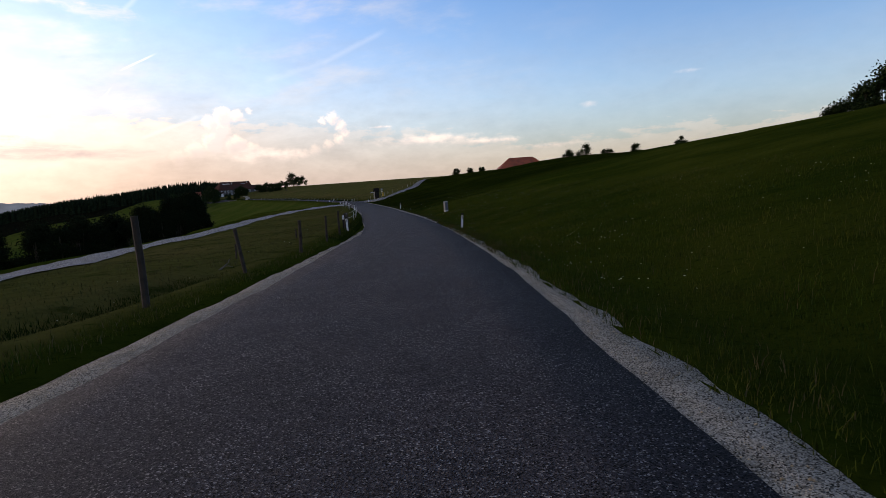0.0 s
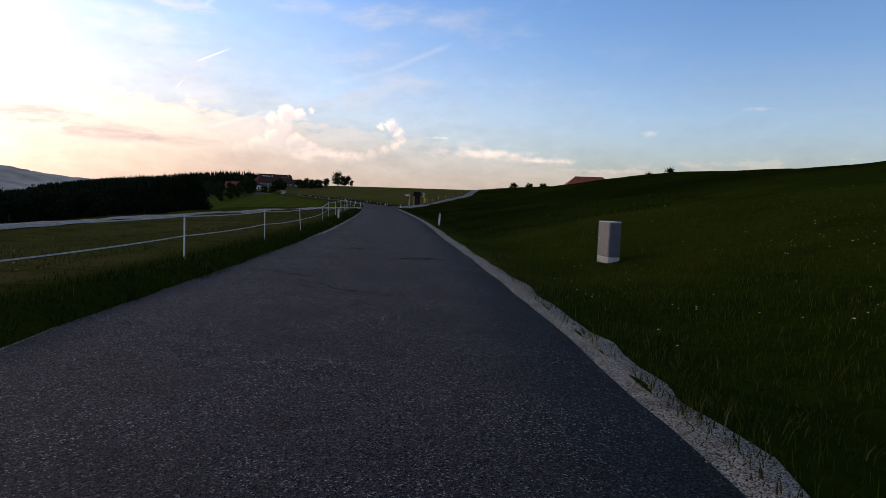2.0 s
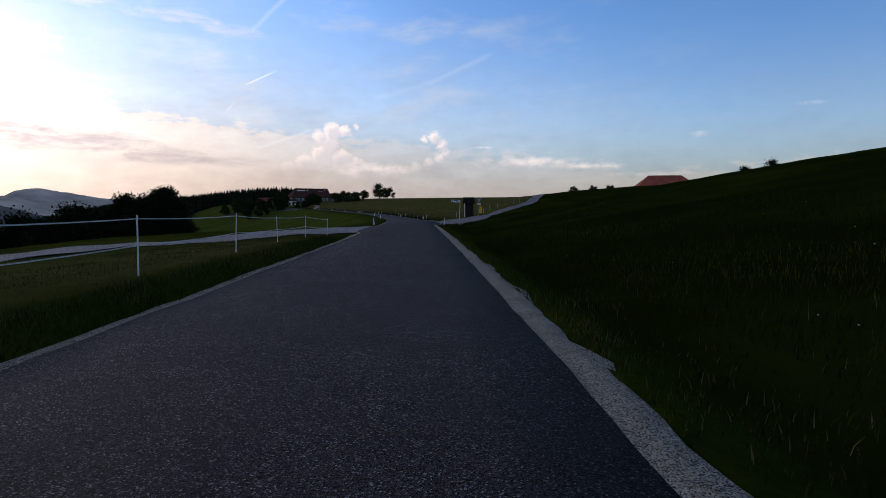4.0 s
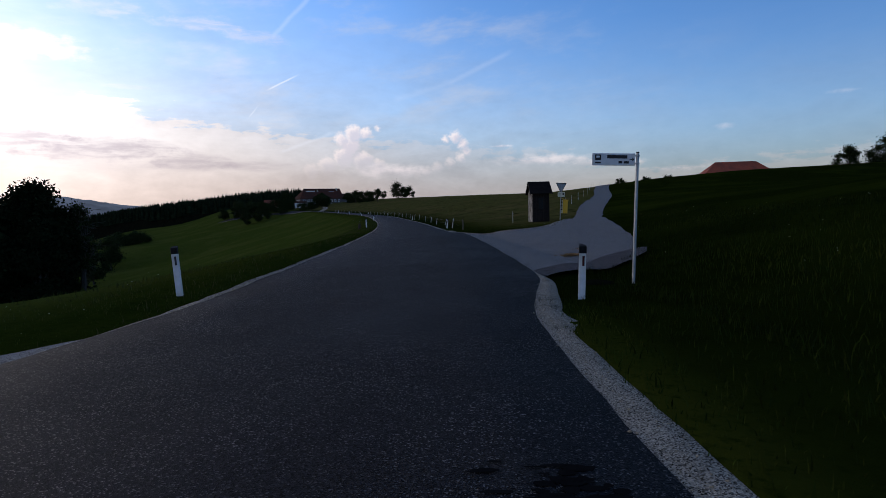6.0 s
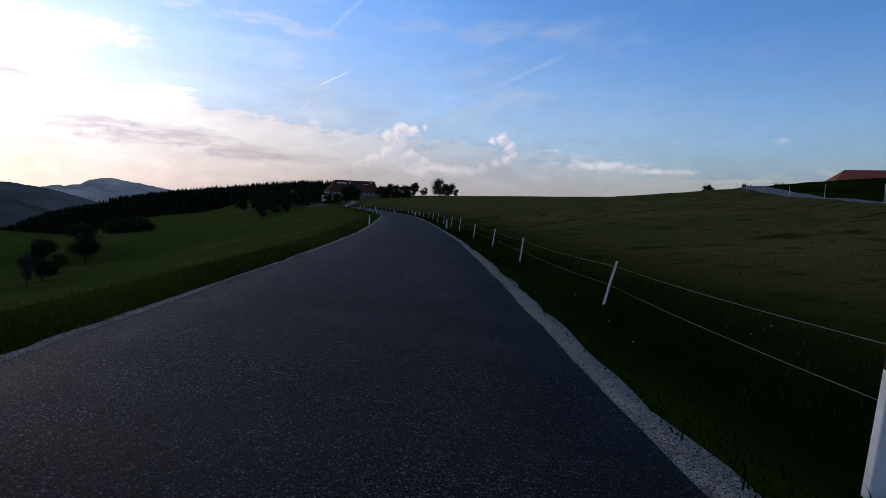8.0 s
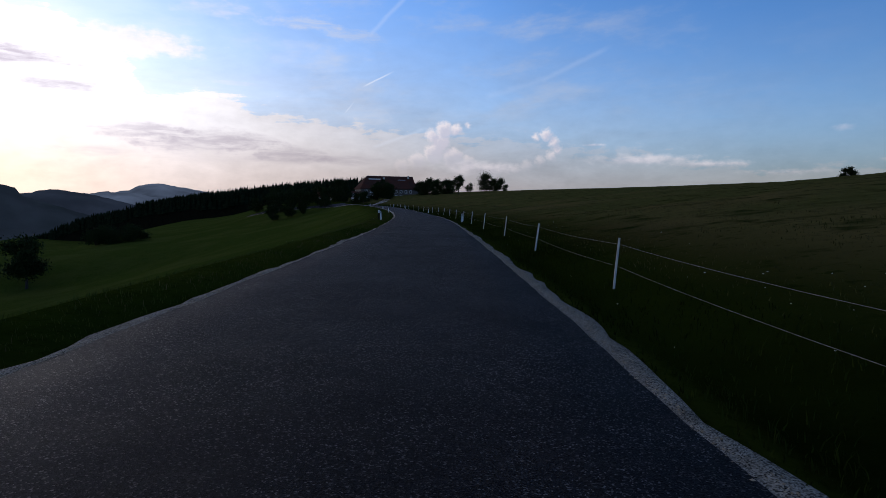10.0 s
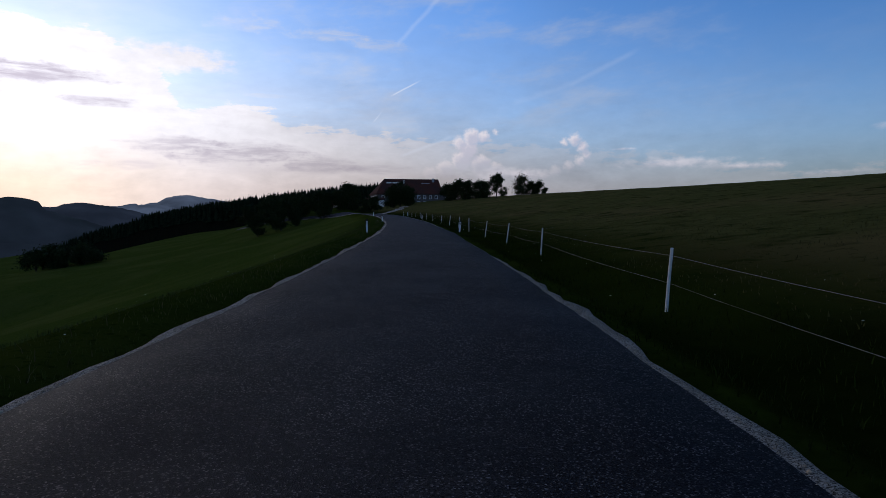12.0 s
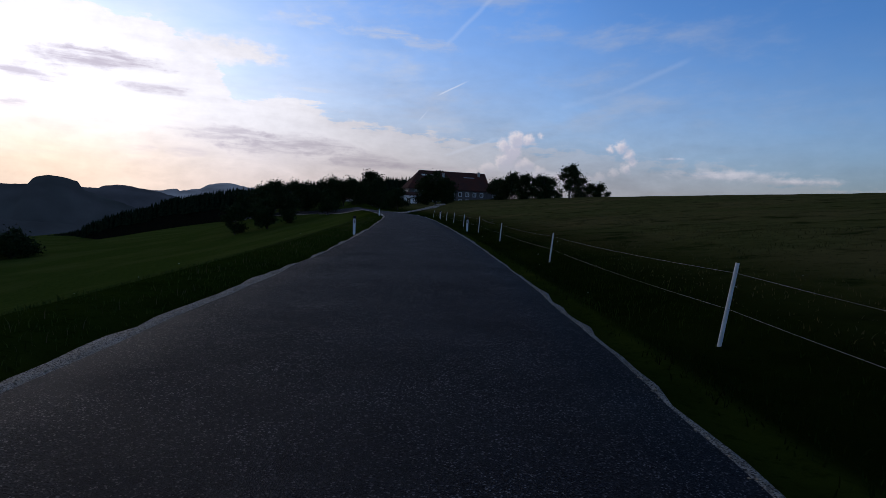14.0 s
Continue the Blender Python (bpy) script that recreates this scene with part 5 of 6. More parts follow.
        for x in (-lx / 2 - over - 0.012, lx / 2 + over + 0.012):
            bm = bmesh.new()
            q = [(x, 0, ridge + 0.13), (x, y1, z1 + 0.07), (x, y1, z1 - 0.07), (x, 0, ridge - 0.02)]
            va = [bm.verts.new(c) for c in q]
            vb = [bm.verts.new((c[0] + 0.022, c[1], c[2])) for c in q]
            bm.faces.new(va)
            bm.faces.new(vb[::-1])
            for i in range(4):
                bm.faces.new((va[i], va[(i + 1) % 4], vb[(i + 1) % 4], vb[i]))
            bmesh.ops.recalc_face_normals(bm, faces=bm.faces)
            part("verge_board", bm, M_DARKBOARD, roof)
    part("ridge_cap", box(lx + 2 * over, 0.18, 0.03, (0, 0, ridge + 0.115), 0.008), M_BITUMEN, ob)
    for x in (-lx / 2, lx / 2):
        for y in (-ly / 2, ly / 2):
            part("corner_post", box(0.10, 0.10, eave + 0.12, (x, y, eave / 2 - 0.05), 0.008), M_BOARD if x < 0 < y else M_DARKBOARD, ob)


hut()


def give_way():
    """Pole seen from behind its give-way sign, with a route plate and a yellow box."""
    p = Vector((-20.6, 198.7, height(-20.6, 198.7)))
    upright = pose(*p, 0, 3, heading(198)) @ Matrix.Diagonal((1, 1, 1.10, 1))
    ob = thing("give_way_sign", p, heading(198), label="grey steel pole with back of triangular give-way sign and plates", category="road sign")
    ob.matrix_basis = upright
    part("pole", tube([(0, 0, -0.2), (0, 0, 2.75)], 0.032, 10), M_STEEL, ob)
    bm = bmesh.new()
    r = 0.46
    tri = [(-r, 0, 2.80), (r, 0, 2.80), (0, 0, 2.80 - r * 1.732)]
    va = [bm.verts.new((a, 0.034, c)) for a, b, c in tri]
    vb = [bm.verts.new((a, 0.048, c)) for a, b, c in tri]
    bm.faces.new(va)
    bm.faces.new(vb[::-1])
    for i in range(3):
        bm.faces.new((va[i], va[(i + 1) % 3], vb[(i + 1) % 3], vb[i]))
    bmesh.ops.bevel(bm, geom=[e for e in bm.edges if abs(e.verts[0].co.y - e.verts[1].co.y) > 0.005], offset=0.05, segments=3, affect="EDGES")
    bmesh.ops.recalc_face_normals(bm, faces=bm.faces)
    plate = part("sign_plate", bm, M_SIGNBACK, ob, "grey back of a triangular plate")
    for i in range(3):
        a, b = Vector(tri[i]), Vector(tri[(i + 1) % 3])
        c = (a + b + Vector(tri[(i + 2) % 3])) / 3
        a, b = a.lerp(c, 0.10), b.lerp(c, 0.10)
        part("rim", tube([a + Vector((0, 0.028, 0)), b + Vector((0, 0.028, 0))], 0.022, 6), M_SIGNRIM, plate)
    for z in (2.62, 2.36):
        part("clamp", box(0.16, 0.05, 0.03, (0, 0.01, z), 0.006), M_STEEL, plate)
    route = part("route_plate", box(0.58, 0.12, 0.36, (0.0, -0.095, 1.93), 0.015), M_CREAM, ob, "cream plate with a dark square")
    part("mark", box(0.15, 0.006, 0.15, (0.15, -0.157, 1.97)), M_INK, route)
    for k, w in enumerate((0.20, 0.16)):
        part("bar", box(w, 0.006, 0.025, (-0.12, -0.157, 1.98 - 0.09 * k)), M_SIGNRIM, route)
    bx = thing("yellow_box", p + Vector((0, 0, 0)), heading(198), label="yellow painted metal box with small sloped roof on the sign pole", category="box")
    bx.matrix_basis = upright
    bm = box(0.40, 0.40, 1.0, (0.36, 0.06, 1.02), 0.015)
    part("body", bm, M_YELLOW, bx)
    bm = box(0.47, 0.48, 0.03, (0.36, 0.06, 1.56), 0.008)
    for v in bm.verts:
        v.co.z -= (v.co.x - 0.36) * 0.28
    part("roof", bm, M_YELLOW, bx)
    part("side_panel", box(0.012, 0.36, 0.94, (0.154, 0.06, 1.02), 0.004), M_CREAM, bx, "cream printed side panel")
    for z in (0.80, 1.08, 1.36):
        part("bracket", box(0.18, 0.07, 0.08, (0.08, 0.0, z), 0.01), M_BLACK, bx)


give_way()


def name_sign():
    p = spot(162.6, 5.62)
    ob = thing("name_sign", p, heading(163), label="tall steel pole with white place-name board pointing along side road", category="road sign")
    part("pole", tube([(0, 0, -0.25), (0.005, 0, 1.5), (0.01, 0, 2.80)], [0.034, 0.033, 0.033], 12), M_STEEL, ob)
    part("cap", tube([(0.01, 0, 2.80), (0.01, 0, 2.825)], [0.038, 0.03], 12), M_BLACK, ob)
    board = part("board", box(0.92, 0.03, 0.26, (-0.50, 0, 2.66), 0.012), M_WHITE, ob, "white board with dark lettering bars")
    part("lettering", box(0.43, 0.004, 0.07, (-0.43, -0.017, 2.715)), M_INK, board)
    for sx, sz, x, z in ((0.08, 0.05, -0.36, 2.60), (0.11, 0.05, -0.235, 2.60)):
        part("lettering", box(sx, 0.004, sz, (x, -0.017, z)), M_INK, board)
    part("emblem", box(0.13, 0.004, 0.12, (-0.84, -0.017, 2.70), 0.0), M_INK, board)
    part("emblem", box(0.07, 0.004, 0.04, (-0.84, -0.0205, 2.715)), M_WHITE, board)
    part("lettering", box(0.12, 0.004, 0.03, (-0.84, -0.017, 2.59)), M_INK, board)
    part("arrow", box(0.09, 0.004, 0.018, (-0.12, -0.017, 2.66)), M_INK, board)
    for sgn in (-1, 1):
        bm = box(0.055, 0.004, 0.016, (0, 0, 0))
        bmesh.ops.rotate(bm, cent=(0, 0, 0), matrix=Matrix.Rotation(sgn * 0.75, 3, "Y"), verts=bm.verts)
        bmesh.ops.translate(bm, vec=(-0.09, -0.017, 2.66 + sgn * 0.016), verts=bm.verts)
        part("arrow", bm, M_INK, board)
    for z in (2.58, 2.74):
        part("clamp", box(0.09, 0.085, 0.03, (0.0, 0, z), 0.006), M_STEEL, ob)
    ob.matrix_basis = pose(*p, 0, 2.0, heading(163))


name_sign()


def cabinet():
    corner = spot(64.1, 6.15)
    turn = math.radians(14)
    x, y = corner.x + 0.155 * math.cos(turn) - 0.36 * math.sin(turn), corner.y + 0.155 * math.sin(turn) + 0.36 * math.cos(turn)
    ob = thing("cable_cabinet", (x, y, corner.z - 0.02), 14, label="grey plastic cable cabinet on concrete plinth in the meadow", category="cabinet")
    part("plinth", box(0.33, 0.74, 0.40, (0, 0, 0.0), 0.03), M_CONCRETE, ob, "pale concrete plinth")
    part("body", box(0.31, 0.72, 0.92, (0, 0, 0.65), 0.010), M_CABINET, ob)
    door = part("door", box(0.012, 0.67, 0.84, (-0.161, 0, 0.65), 0.004), M_CABINET, ob)
    part("lock", tube([(-0.166, 0.24, 0.66), (-0.182, 0.24, 0.66)], 0.02, 8), M_STEEL, door, "small metal lock")
    # thin darker sheet that puts the shade on this end into its colour
    part("end_panel", box(0.28, 0.012, 0.88, (0, -0.366, 0.65), 0.004), M_CABSHADE, ob, "end face coloured darker for its shade")
    for z in (0.36, 0.92):
        part("hinge", tube([(-0.166, -0.33, z), (-0.166, -0.33, z + 0.07)], 0.008, 6), M_CABINET, ob)
    part("roof", box(0.325, 0.735, 0.022, (0, 0, 1.121), 0.006), M_CABLID, ob, "pale weathered lid")


cabinet()


def small_things():
    # flat stone by the junction
    p = spot(162.2, 4.7)
    bm = bmesh.new()
    bmesh.ops.create_icosphere(bm, subdivisions=2, radius=0.3)
    rs = random.Random(3)
    for v in bm.verts:
        v.co = Vector((v.co.x * 1.25, v.co.y * 0.8, max(v.co.z * 0.30, -0.03))) * rs.uniform(0.92, 1.08)
    tagged(part("flat_stone", bm, M_WOODFLOOR), "flat brown stone lying in the verge grass", "stone").matrix_basis = pose(*p, 0, 0, 20)
    # iron cover in the gravel
    x, y = land(81.5, 2.95)
    bm = tube([(0, 0, -0.02), (0, 0, 0.015)], [0.19, 0.185], 20)
    ob = part("drain_cover", bm, M_IRON)
    tagged(ob, "round rusty iron drain cover in the gravel shoulder", "drain cover").matrix_basis = pose(float(x), float(y), float(road_z(81.5)) - 0.005)
    # dropped straw on the side road
    rs = np.random.RandomState(8)
    for s, d, n, spread in ((169.4, 6.0, 130, 0.20), (170.7, 6.5, 14, 0.10)):
        c = spot(s, d, 0.085)
        bm = bmesh.new()
        for k in range(n):
            q = Vector((rs.normal(0, spread), rs.normal(0, spread * 0.8), rs.uniform(0, 0.05)))
            a = rs.uniform(0, 6.3)
            e = Vector((math.cos(a), math.sin(a), rs.uniform(-0.1, 0.2))) * rs.uniform(0.05, 0.12)
            tube([q - e, q + e], rs.uniform(0.006, 0.012), 3, bm)
        tagged(part("straw_clump", bm, M_DUNG), "scattered brown straw dropped on the pale side road", "straw", kind="stuff").matrix_basis = pose(*c)


small_things()


# ---- houses ----
def facade(w, h, holes, thick=0.3):
    """Wall with real openings: in x from 0 to w, z from 0 to h, its face at y = 0 and reveals going back."""
    xs = sorted({0.0, w, *[a for a, *_ in holes], *[a + c for a, b, c, d in holes]})
    zs = sorted({0.0, h, *[b for a, b, *_ in holes], *[b + d for a, b, c, d in holes]})
    bm = bmesh.new()

    def inside(x, z):
        return any(a < x < a + c and b < z < b + d for a, b, c, d in holes)

    for x0, x1 in zip(xs, xs[1:]):
        for z0, z1 in zip(zs, zs[1:]):
            if not inside((x0 + x1) / 2, (z0 + z1) / 2):
                bm.faces.new([bm.verts.new(q) for q in ((x0, 0, z0), (x1, 0, z0), (x1, 0, z1), (x0, 0, z1))])
                bm.faces.new([bm.verts.new(q) for q in ((x0, thick, z1), (x1, thick, z1), (x1, thick, z0), (x0, thick, z0))])
    for a, b, c, d in holes:
        for q in (((a, 0, b), (a + c, 0, b), (a + c, thick, b), (a, thick, b)), ((a, 0, b + d), (a, thick, b + d), (a + c, thick, b + d), (a + c, 0, b + d)),
                  ((a, 0, b), (a, thick, b), (a, thick, b + d), (a, 0, b + d)), ((a + c, 0, b), (a + c, 0, b + d), (a + c, thick, b + d), (a + c, thick, b))):
            bm.faces.new([bm.verts.new(p) for p in q])
    bmesh.ops.remove_doubles(bm, verts=bm.verts, dist=0.0005)
    return bm


def tilted_band(wide, tall, at, pitch):
    """A flat glazed strip lying on a roof slope."""
    bm = box(wide, tall, 0.12, (0, 0, 0), 0.03)
    bmesh.ops.rotate(bm, cent=(0, 0, 0), matrix=Matrix.Rotation(radians(pitch), 3, "X"), verts=bm.verts)
    bmesh.ops.translate(bm, vec=at, verts=bm.verts)
    return bm


def house(name, place, turn, length, depth, eave, ridge, hip, wall_mat, roof_mat, rows, label, over=0.7, dormers=()):
    """A farm building: four walls with windows, roof slopes (hipped by `hip` metres, or by two lengths, at its ends), chimneys."""
    hip0, hip1 = hip if isinstance(hip, tuple) else (hip, hip)
    ob = thing(name, place, turn, label=label, category="farmhouse")
    sides = ((-length / 2, -depth / 2, 0, length), (length / 2, -depth / 2, 90, depth), (length / 2, depth / 2, 180, length), (-length / 2, depth / 2, 270, depth))
    for i, (x, y, rot, w) in enumerate(sides):
        holes = []
        if i != 2:
            for z, hh, ww, step_ in rows:
                n = int((w - 1.6) / step_)
                x0 = (w - (n - 1) * step_) / 2
                holes += [(x0 + k * step_ - ww / 2, z, ww, hh) for k in range(n)]
        wall = part("wall", facade(w, eave + 0.2, holes), wall_mat, ob)
        wall.matrix_basis = pose(x, y, 0, 0, 0, rot)
        for a, b, c, d in holes:
            bm = bmesh.new()
            for bx in ((c, 0.06, 0.09, a + c / 2, b + 0.045), (c, 0.06, 0.09, a + c / 2, b + d - 0.045), (0.09, 0.06, d, a + 0.045, b + d / 2), (0.09, 0.06, d, a + c - 0.045, b + d / 2), (0.06, 0.05, d, a + c / 2, b + d / 2)):
                box(bx[0], bx[1], bx[2], (bx[3], 0.16, bx[4]), 0, bm)
            # surround proud of the wall
            for bx in ((c + 0.36, 0.05, 0.16, a + c / 2, b + d + 0.08), (c + 0.36, 0.10, 0.12, a + c / 2, b - 0.06), (0.16, 0.05, d, a - 0.08, b + d / 2), (0.16, 0.05, d, a + c + 0.08, b + d / 2)):
                box(bx[0], bx[1], bx[2], (bx[3], -0.022, bx[4]), 0, bm)
            win = part("window", bm, M_FRAME, ob, "pale framed farmhouse window")
            win.matrix_basis = pose(x, y, 0, 0, 0, rot)
            part("pane", box(c - 0.1, 0.02, d - 0.1, (a + c / 2, 0.20, b + d / 2)), M_PANE, win)
    # roof as slabs
    L, D = length / 2 + over, depth / 2 + over
    drop = (ridge - eave) / (depth / 2) * over
    z0 = eave - drop
    a0 = [(-L, -D, z0), (L, -D, z0), (L, D, z0), (-L, D, z0)]
    t0 = (hip0 - length / 2, 0, ridge) if hip0 else (-L, 0, ridge)
    t1 = (length / 2 - hip1, 0, ridge) if hip1 else (L, 0, ridge)
    shapes = [(a0[0], a0[1], t1, t0), (a0[2], a0[3], t0, t1)] + ([(a0[1], a0[2], t1)] if hip1 else []) + ([(a0[3], a0[0], t0)] if hip0 else [])
    for q in shapes:
        bm = bmesh.new()
        up = [bm.verts.new((x, y, z + 0.22)) for x, y, z in q]
        lo = [bm.verts.new(c) for c in q]
        bm.faces.new(up)
        bm.faces.new(lo[::-1])
        for i in range(len(q)):
            bm.faces.new((lo[i], lo[(i + 1) % len(q)], up[(i + 1) % len(q)], up[i]))
        bmesh.ops.recalc_face_normals(bm, faces=bm.faces)
        part("roof_slope", bm, roof_mat, ob)
    for x, clipped in ((-length / 2, hip0), (length / 2, hip1)):
        if not clipped:
            bm = bmesh.new()
            q = [(x, -depth / 2, eave), (x, depth / 2, eave), (x, 0, ridge - 0.05)]
            va, vb = [bm.verts.new(c) for c in q], [bm.verts.new((c[0] - math.copysign(0.3, x), c[1], c[2])) for c in q]
            bm.faces.new(va)
            bm.faces.new(vb[::-1])
            for i in range(3):
                bm.faces.new((va[i], va[(i + 1) % 3], vb[(i + 1) % 3], vb[i]))
            bmesh.ops.recalc_face_normals(bm, faces=bm.faces)
            part("gable_wall", bm, wall_mat, ob)
    for x, y, w, h in dormers:
        zz = ridge - (ridge - eave) * abs(y) / (depth / 2)
        part("chimney", box(w, w, h, (x, y, zz + h / 2 - 0.3), 0.03), M_PLASTER, ob, "pale plastered chimney")
    return ob


FARM_TURN = 40.0
fx, fy = -204.5, 580.5
fz = 5.6
farm = house("farmhouse", (fx, fy, fz), FARM_TURN, 33.0, 17.0, 6.9, 14.1, (5.5, 0.0), M_STONEWALL, M_OLDTILE, ((1.1, 1.6, 1.2, 3.0), (4.1, 1.5, 1.15, 3.0)), "large old farmhouse with dark tiled roof and pale windows", dormers=((-1.5, -2.6, 0.95, 1.9), (14.0, -1.4, 1.0, 2.0)))
part("skylight_band", tilted_band(7.0, 0.9, (-7.0, -8.5 * 0.30, 6.9 + 7.2 * 0.70 + 0.34), math.degrees(math.atan2(7.2, 8.5))), M_FRAME, farm, "pale skylight band on the roof")
part("skylight_band", tilted_band(4.5, 0.5, (9.5, -8.5 * 0.34, 6.9 + 7.2 * 0.66 + 0.34), math.degrees(math.atan2(7.2, 8.5))), M_SIGNBACK, farm, "grey skylight band on the roof")
ux, uy = math.cos(radians(FARM_TURN)), math.sin(radians(FARM_TURN))
house("farm_annex", (fx + 20.5 * ux + 1.5 * uy, fy + 20.5 * uy - 1.5 * ux, fz + 0.5), FARM_TURN, 7.6, 12.0, 5.6, 9.6, 0.0, M_STONEWALL, M_OLDTILE, ((1.1, 1.4, 1.0, 2.6), (3.7, 1.2, 0.9, 2.6)), "lower dark-roofed wing at the farmhouse end", over=0.4)
house("farm_annex", (fx - 18.0 * ux + 10.5 * uy, fy - 18.0 * uy - 10.5 * ux, fz - 1.2), FARM_TURN - 14, 8.5, 6.0, 4.6, 5.6, 0.0, M_WHITEWASH, M_OLDTILE, ((0.9, 2.6, 1.5, 2.6),), "white plastered gate wing beside the farmhouse", over=0.4)
house("barn", (-237.0, 568.0, height(-237.0, 568.0) - 0.3), 12.0, 11.0, 8.0, 3.6, 8.0, 0.0, M_PLASTER, M_TILE, ((1.1, 1.2, 0.9, 3.0),), "small pale barn with red tiled gable roof", over=0.5)
rx_, ry_ = 60.0, 452.0
rz_ = height(rx_, ry_)
house("hill_farm", (rx_, ry_, min(rz_, 19.6 - 9.5)), 4.0, 37.0, 19.0, 1.9, 19.6 - min(rz_, 19.6 - 9.5), 9.5, M_PLASTER, M_NEWTILE, ((0.4, 1.0, 0.9, 3.4),), "long hill farmhouse with red tiled hipped roof behind the crest", over=0.8)


# ---- trees ----
def leaf_cloud(rs, centres, radii, count, size):
    """Many small bent leaf sprays round the given centres."""
    n = len(centres)
    w = radii ** 2
    count = int(count * 3.3)
    pick = rs.choice(n, count, p=w / w.sum())
    v = rs.normal(size=(count, 3))
    v /= np.linalg.norm(v, axis=1)[:, None]
    r = radii[pick] * np.clip(np.abs(rs.normal(0, 0.46, count)) + 0.22, 0, 1.3)
    pos = centres[pick] + v * r[:, None] * np.array([1, 1, 0.8])
    a = rs.normal(size=(count, 3))
    a /= np.linalg.norm(a, axis=1)[:, None]
    b = np.cross(a, rs.normal(size=(count, 3)))
    b /= np.linalg.norm(b, axis=1)[:, None]
    k = size * rs.uniform(0.5, 1.25, count)[:, None]
    quad = np.stack([pos - a * k, pos + b * k * 0.55, pos + a * k, pos - b * k * 0.55 + np.cross(a, b) * k * 0.25], 1)
    return quad


def tree(x, y, tall, wide, seed, stem=0.28, leaves=1800, size=None, leaf=None, label="", name="tree", bare=0.0, top=None):
    rs = np.random.RandomState(seed)
    z = height(x, y)
    tall = tall if top is None else top - z
    ob = thing(name, (x, y, z - 0.15), rs.uniform(0, 360), label=label or "dark broadleaf tree with uneven rounded crown on the meadow", category="tree")
    n = int(15 * max(1.0, tall / wide) ** 1.3)
    leaves = int(leaves * n / 15)
    cs, rr = [], []
    for k in range(n):
        u = rs.uniform(0, 1)
        hgt = tall * (stem + (0.93 - stem) * u)
        spread = wide / 2 * math.sin(math.pi * (0.14 + 0.78 * u)) * rs.uniform(0.25, 0.85)
        a = rs.uniform(0, 6.28)
        cs.append((spread * math.cos(a), spread * math.sin(a), hgt))
        rr.append(wide * rs.uniform(0.16, 0.27))
    cs, rr = np.array(cs), np.array(rr)
    bm = tube([(0, 0, -0.2), (rs.normal(0, 0.02) * tall, 0, tall * stem * 0.6), (rs.normal(0, 0.03) * tall, rs.normal(0, 0.02) * tall, tall * (stem + 0.25)), (0, 0, tall * 0.8)], [tall * 0.030, tall * 0.024, tall * 0.017, tall * 0.006], 7)
    for k in range(n):
        h0 = min(tall * stem * rs.uniform(0.75, 1.3), cs[k, 2] * 0.9)
        mid = Vector(cs[k]) * 0.5 + Vector((0, 0, h0 * 0.5)) + Vector(rs.normal(0, 0.02 * tall, 3))
        tube([(0, 0, h0), mid, Vector(cs[k])], [tall * 0.010, tall * 0.007, tall * 0.003], 5, bm)
        if bare:
            for j in range(5):
                tip = Vector(cs[k]) + Vector(rs.normal(0, rr[k] * 0.8, 3))
                tube([Vector(cs[k]), tip], [tall * 0.004, tall * 0.0015], 4, bm)
    part("trunk", bm, M_BARK, ob)
    quad = leaf_cloud(rs, cs, rr, leaves, size or (0.10 + wide * 0.020))
    crown_ob = fast_mesh("crown", quad.reshape(-1, 3), np.arange(len(quad) * 4), np.full(len(quad), 4), leaf or M_LEAF)
    crown_ob.parent = ob
    return ob


WOOD_LABEL = "tall dark broadleaf tree in the copse below the meadow"
rs = random.Random(21)
for k, (x, y, h, w) in enumerate(((-95, 220, 4.6, 10.0), (-92, 217, 4.3, 9), (-99, 222, 2.6, 10), (-92, 221, 0.8, 8), (-88, 214, -2.2, 8), (-98, 214, 3.0, 11), (-104, 207, 0.0, 13), (-93, 210, 2.2, 11), (-97, 227, 0.0, 11), (-113, 203, -1.4, 14), (-122, 197, -1.8, 14),
                                 (-108, 218, -0.8, 12), (-133, 196, -3.2, 15), (-146, 190, -3.6, 15), (-158, 184, -4.5, 15), (-118, 190, -2.2, 14), (-128, 184, -3.0, 14), (-172, 178, -5.5, 16), (-188, 168, -6.5, 16), (-206, 160, -7, 16), (-140, 178, -3.5, 14), (-154, 172, -5, 14), (-92, 204, -3, 10), (-96, 201, -3, 11), (-104, 197, -3.2, 11), (-112, 192, -4, 11), (-121, 185, -4.5, 12), (-88.5, 208, -4, 8))):
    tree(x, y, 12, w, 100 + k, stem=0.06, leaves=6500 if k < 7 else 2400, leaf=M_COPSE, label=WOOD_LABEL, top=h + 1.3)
tree(-91.5, 225, 15, 5.5, 127, stem=0.35, leaves=420, bare=1, label="half-bare slender tree at the copse edge", top=3.4)
tree(-206.5, 364.5, 13.5, 12.5, 131, stem=0.32, leaves=2400, label="lone round orchard tree standing on the lower meadow")
tree(-181.5, 327.0, 12.0, 10.0, 132, stem=0.22, leaves=2400, label="lone round orchard tree standing on the lower meadow")
tree(-176.0, 318.0, 9.0, 3.5, 133, stem=0.3, leaves=240, leaf=M_LEAF2, bare=1, label="small half-bare tree beside an orchard tree")
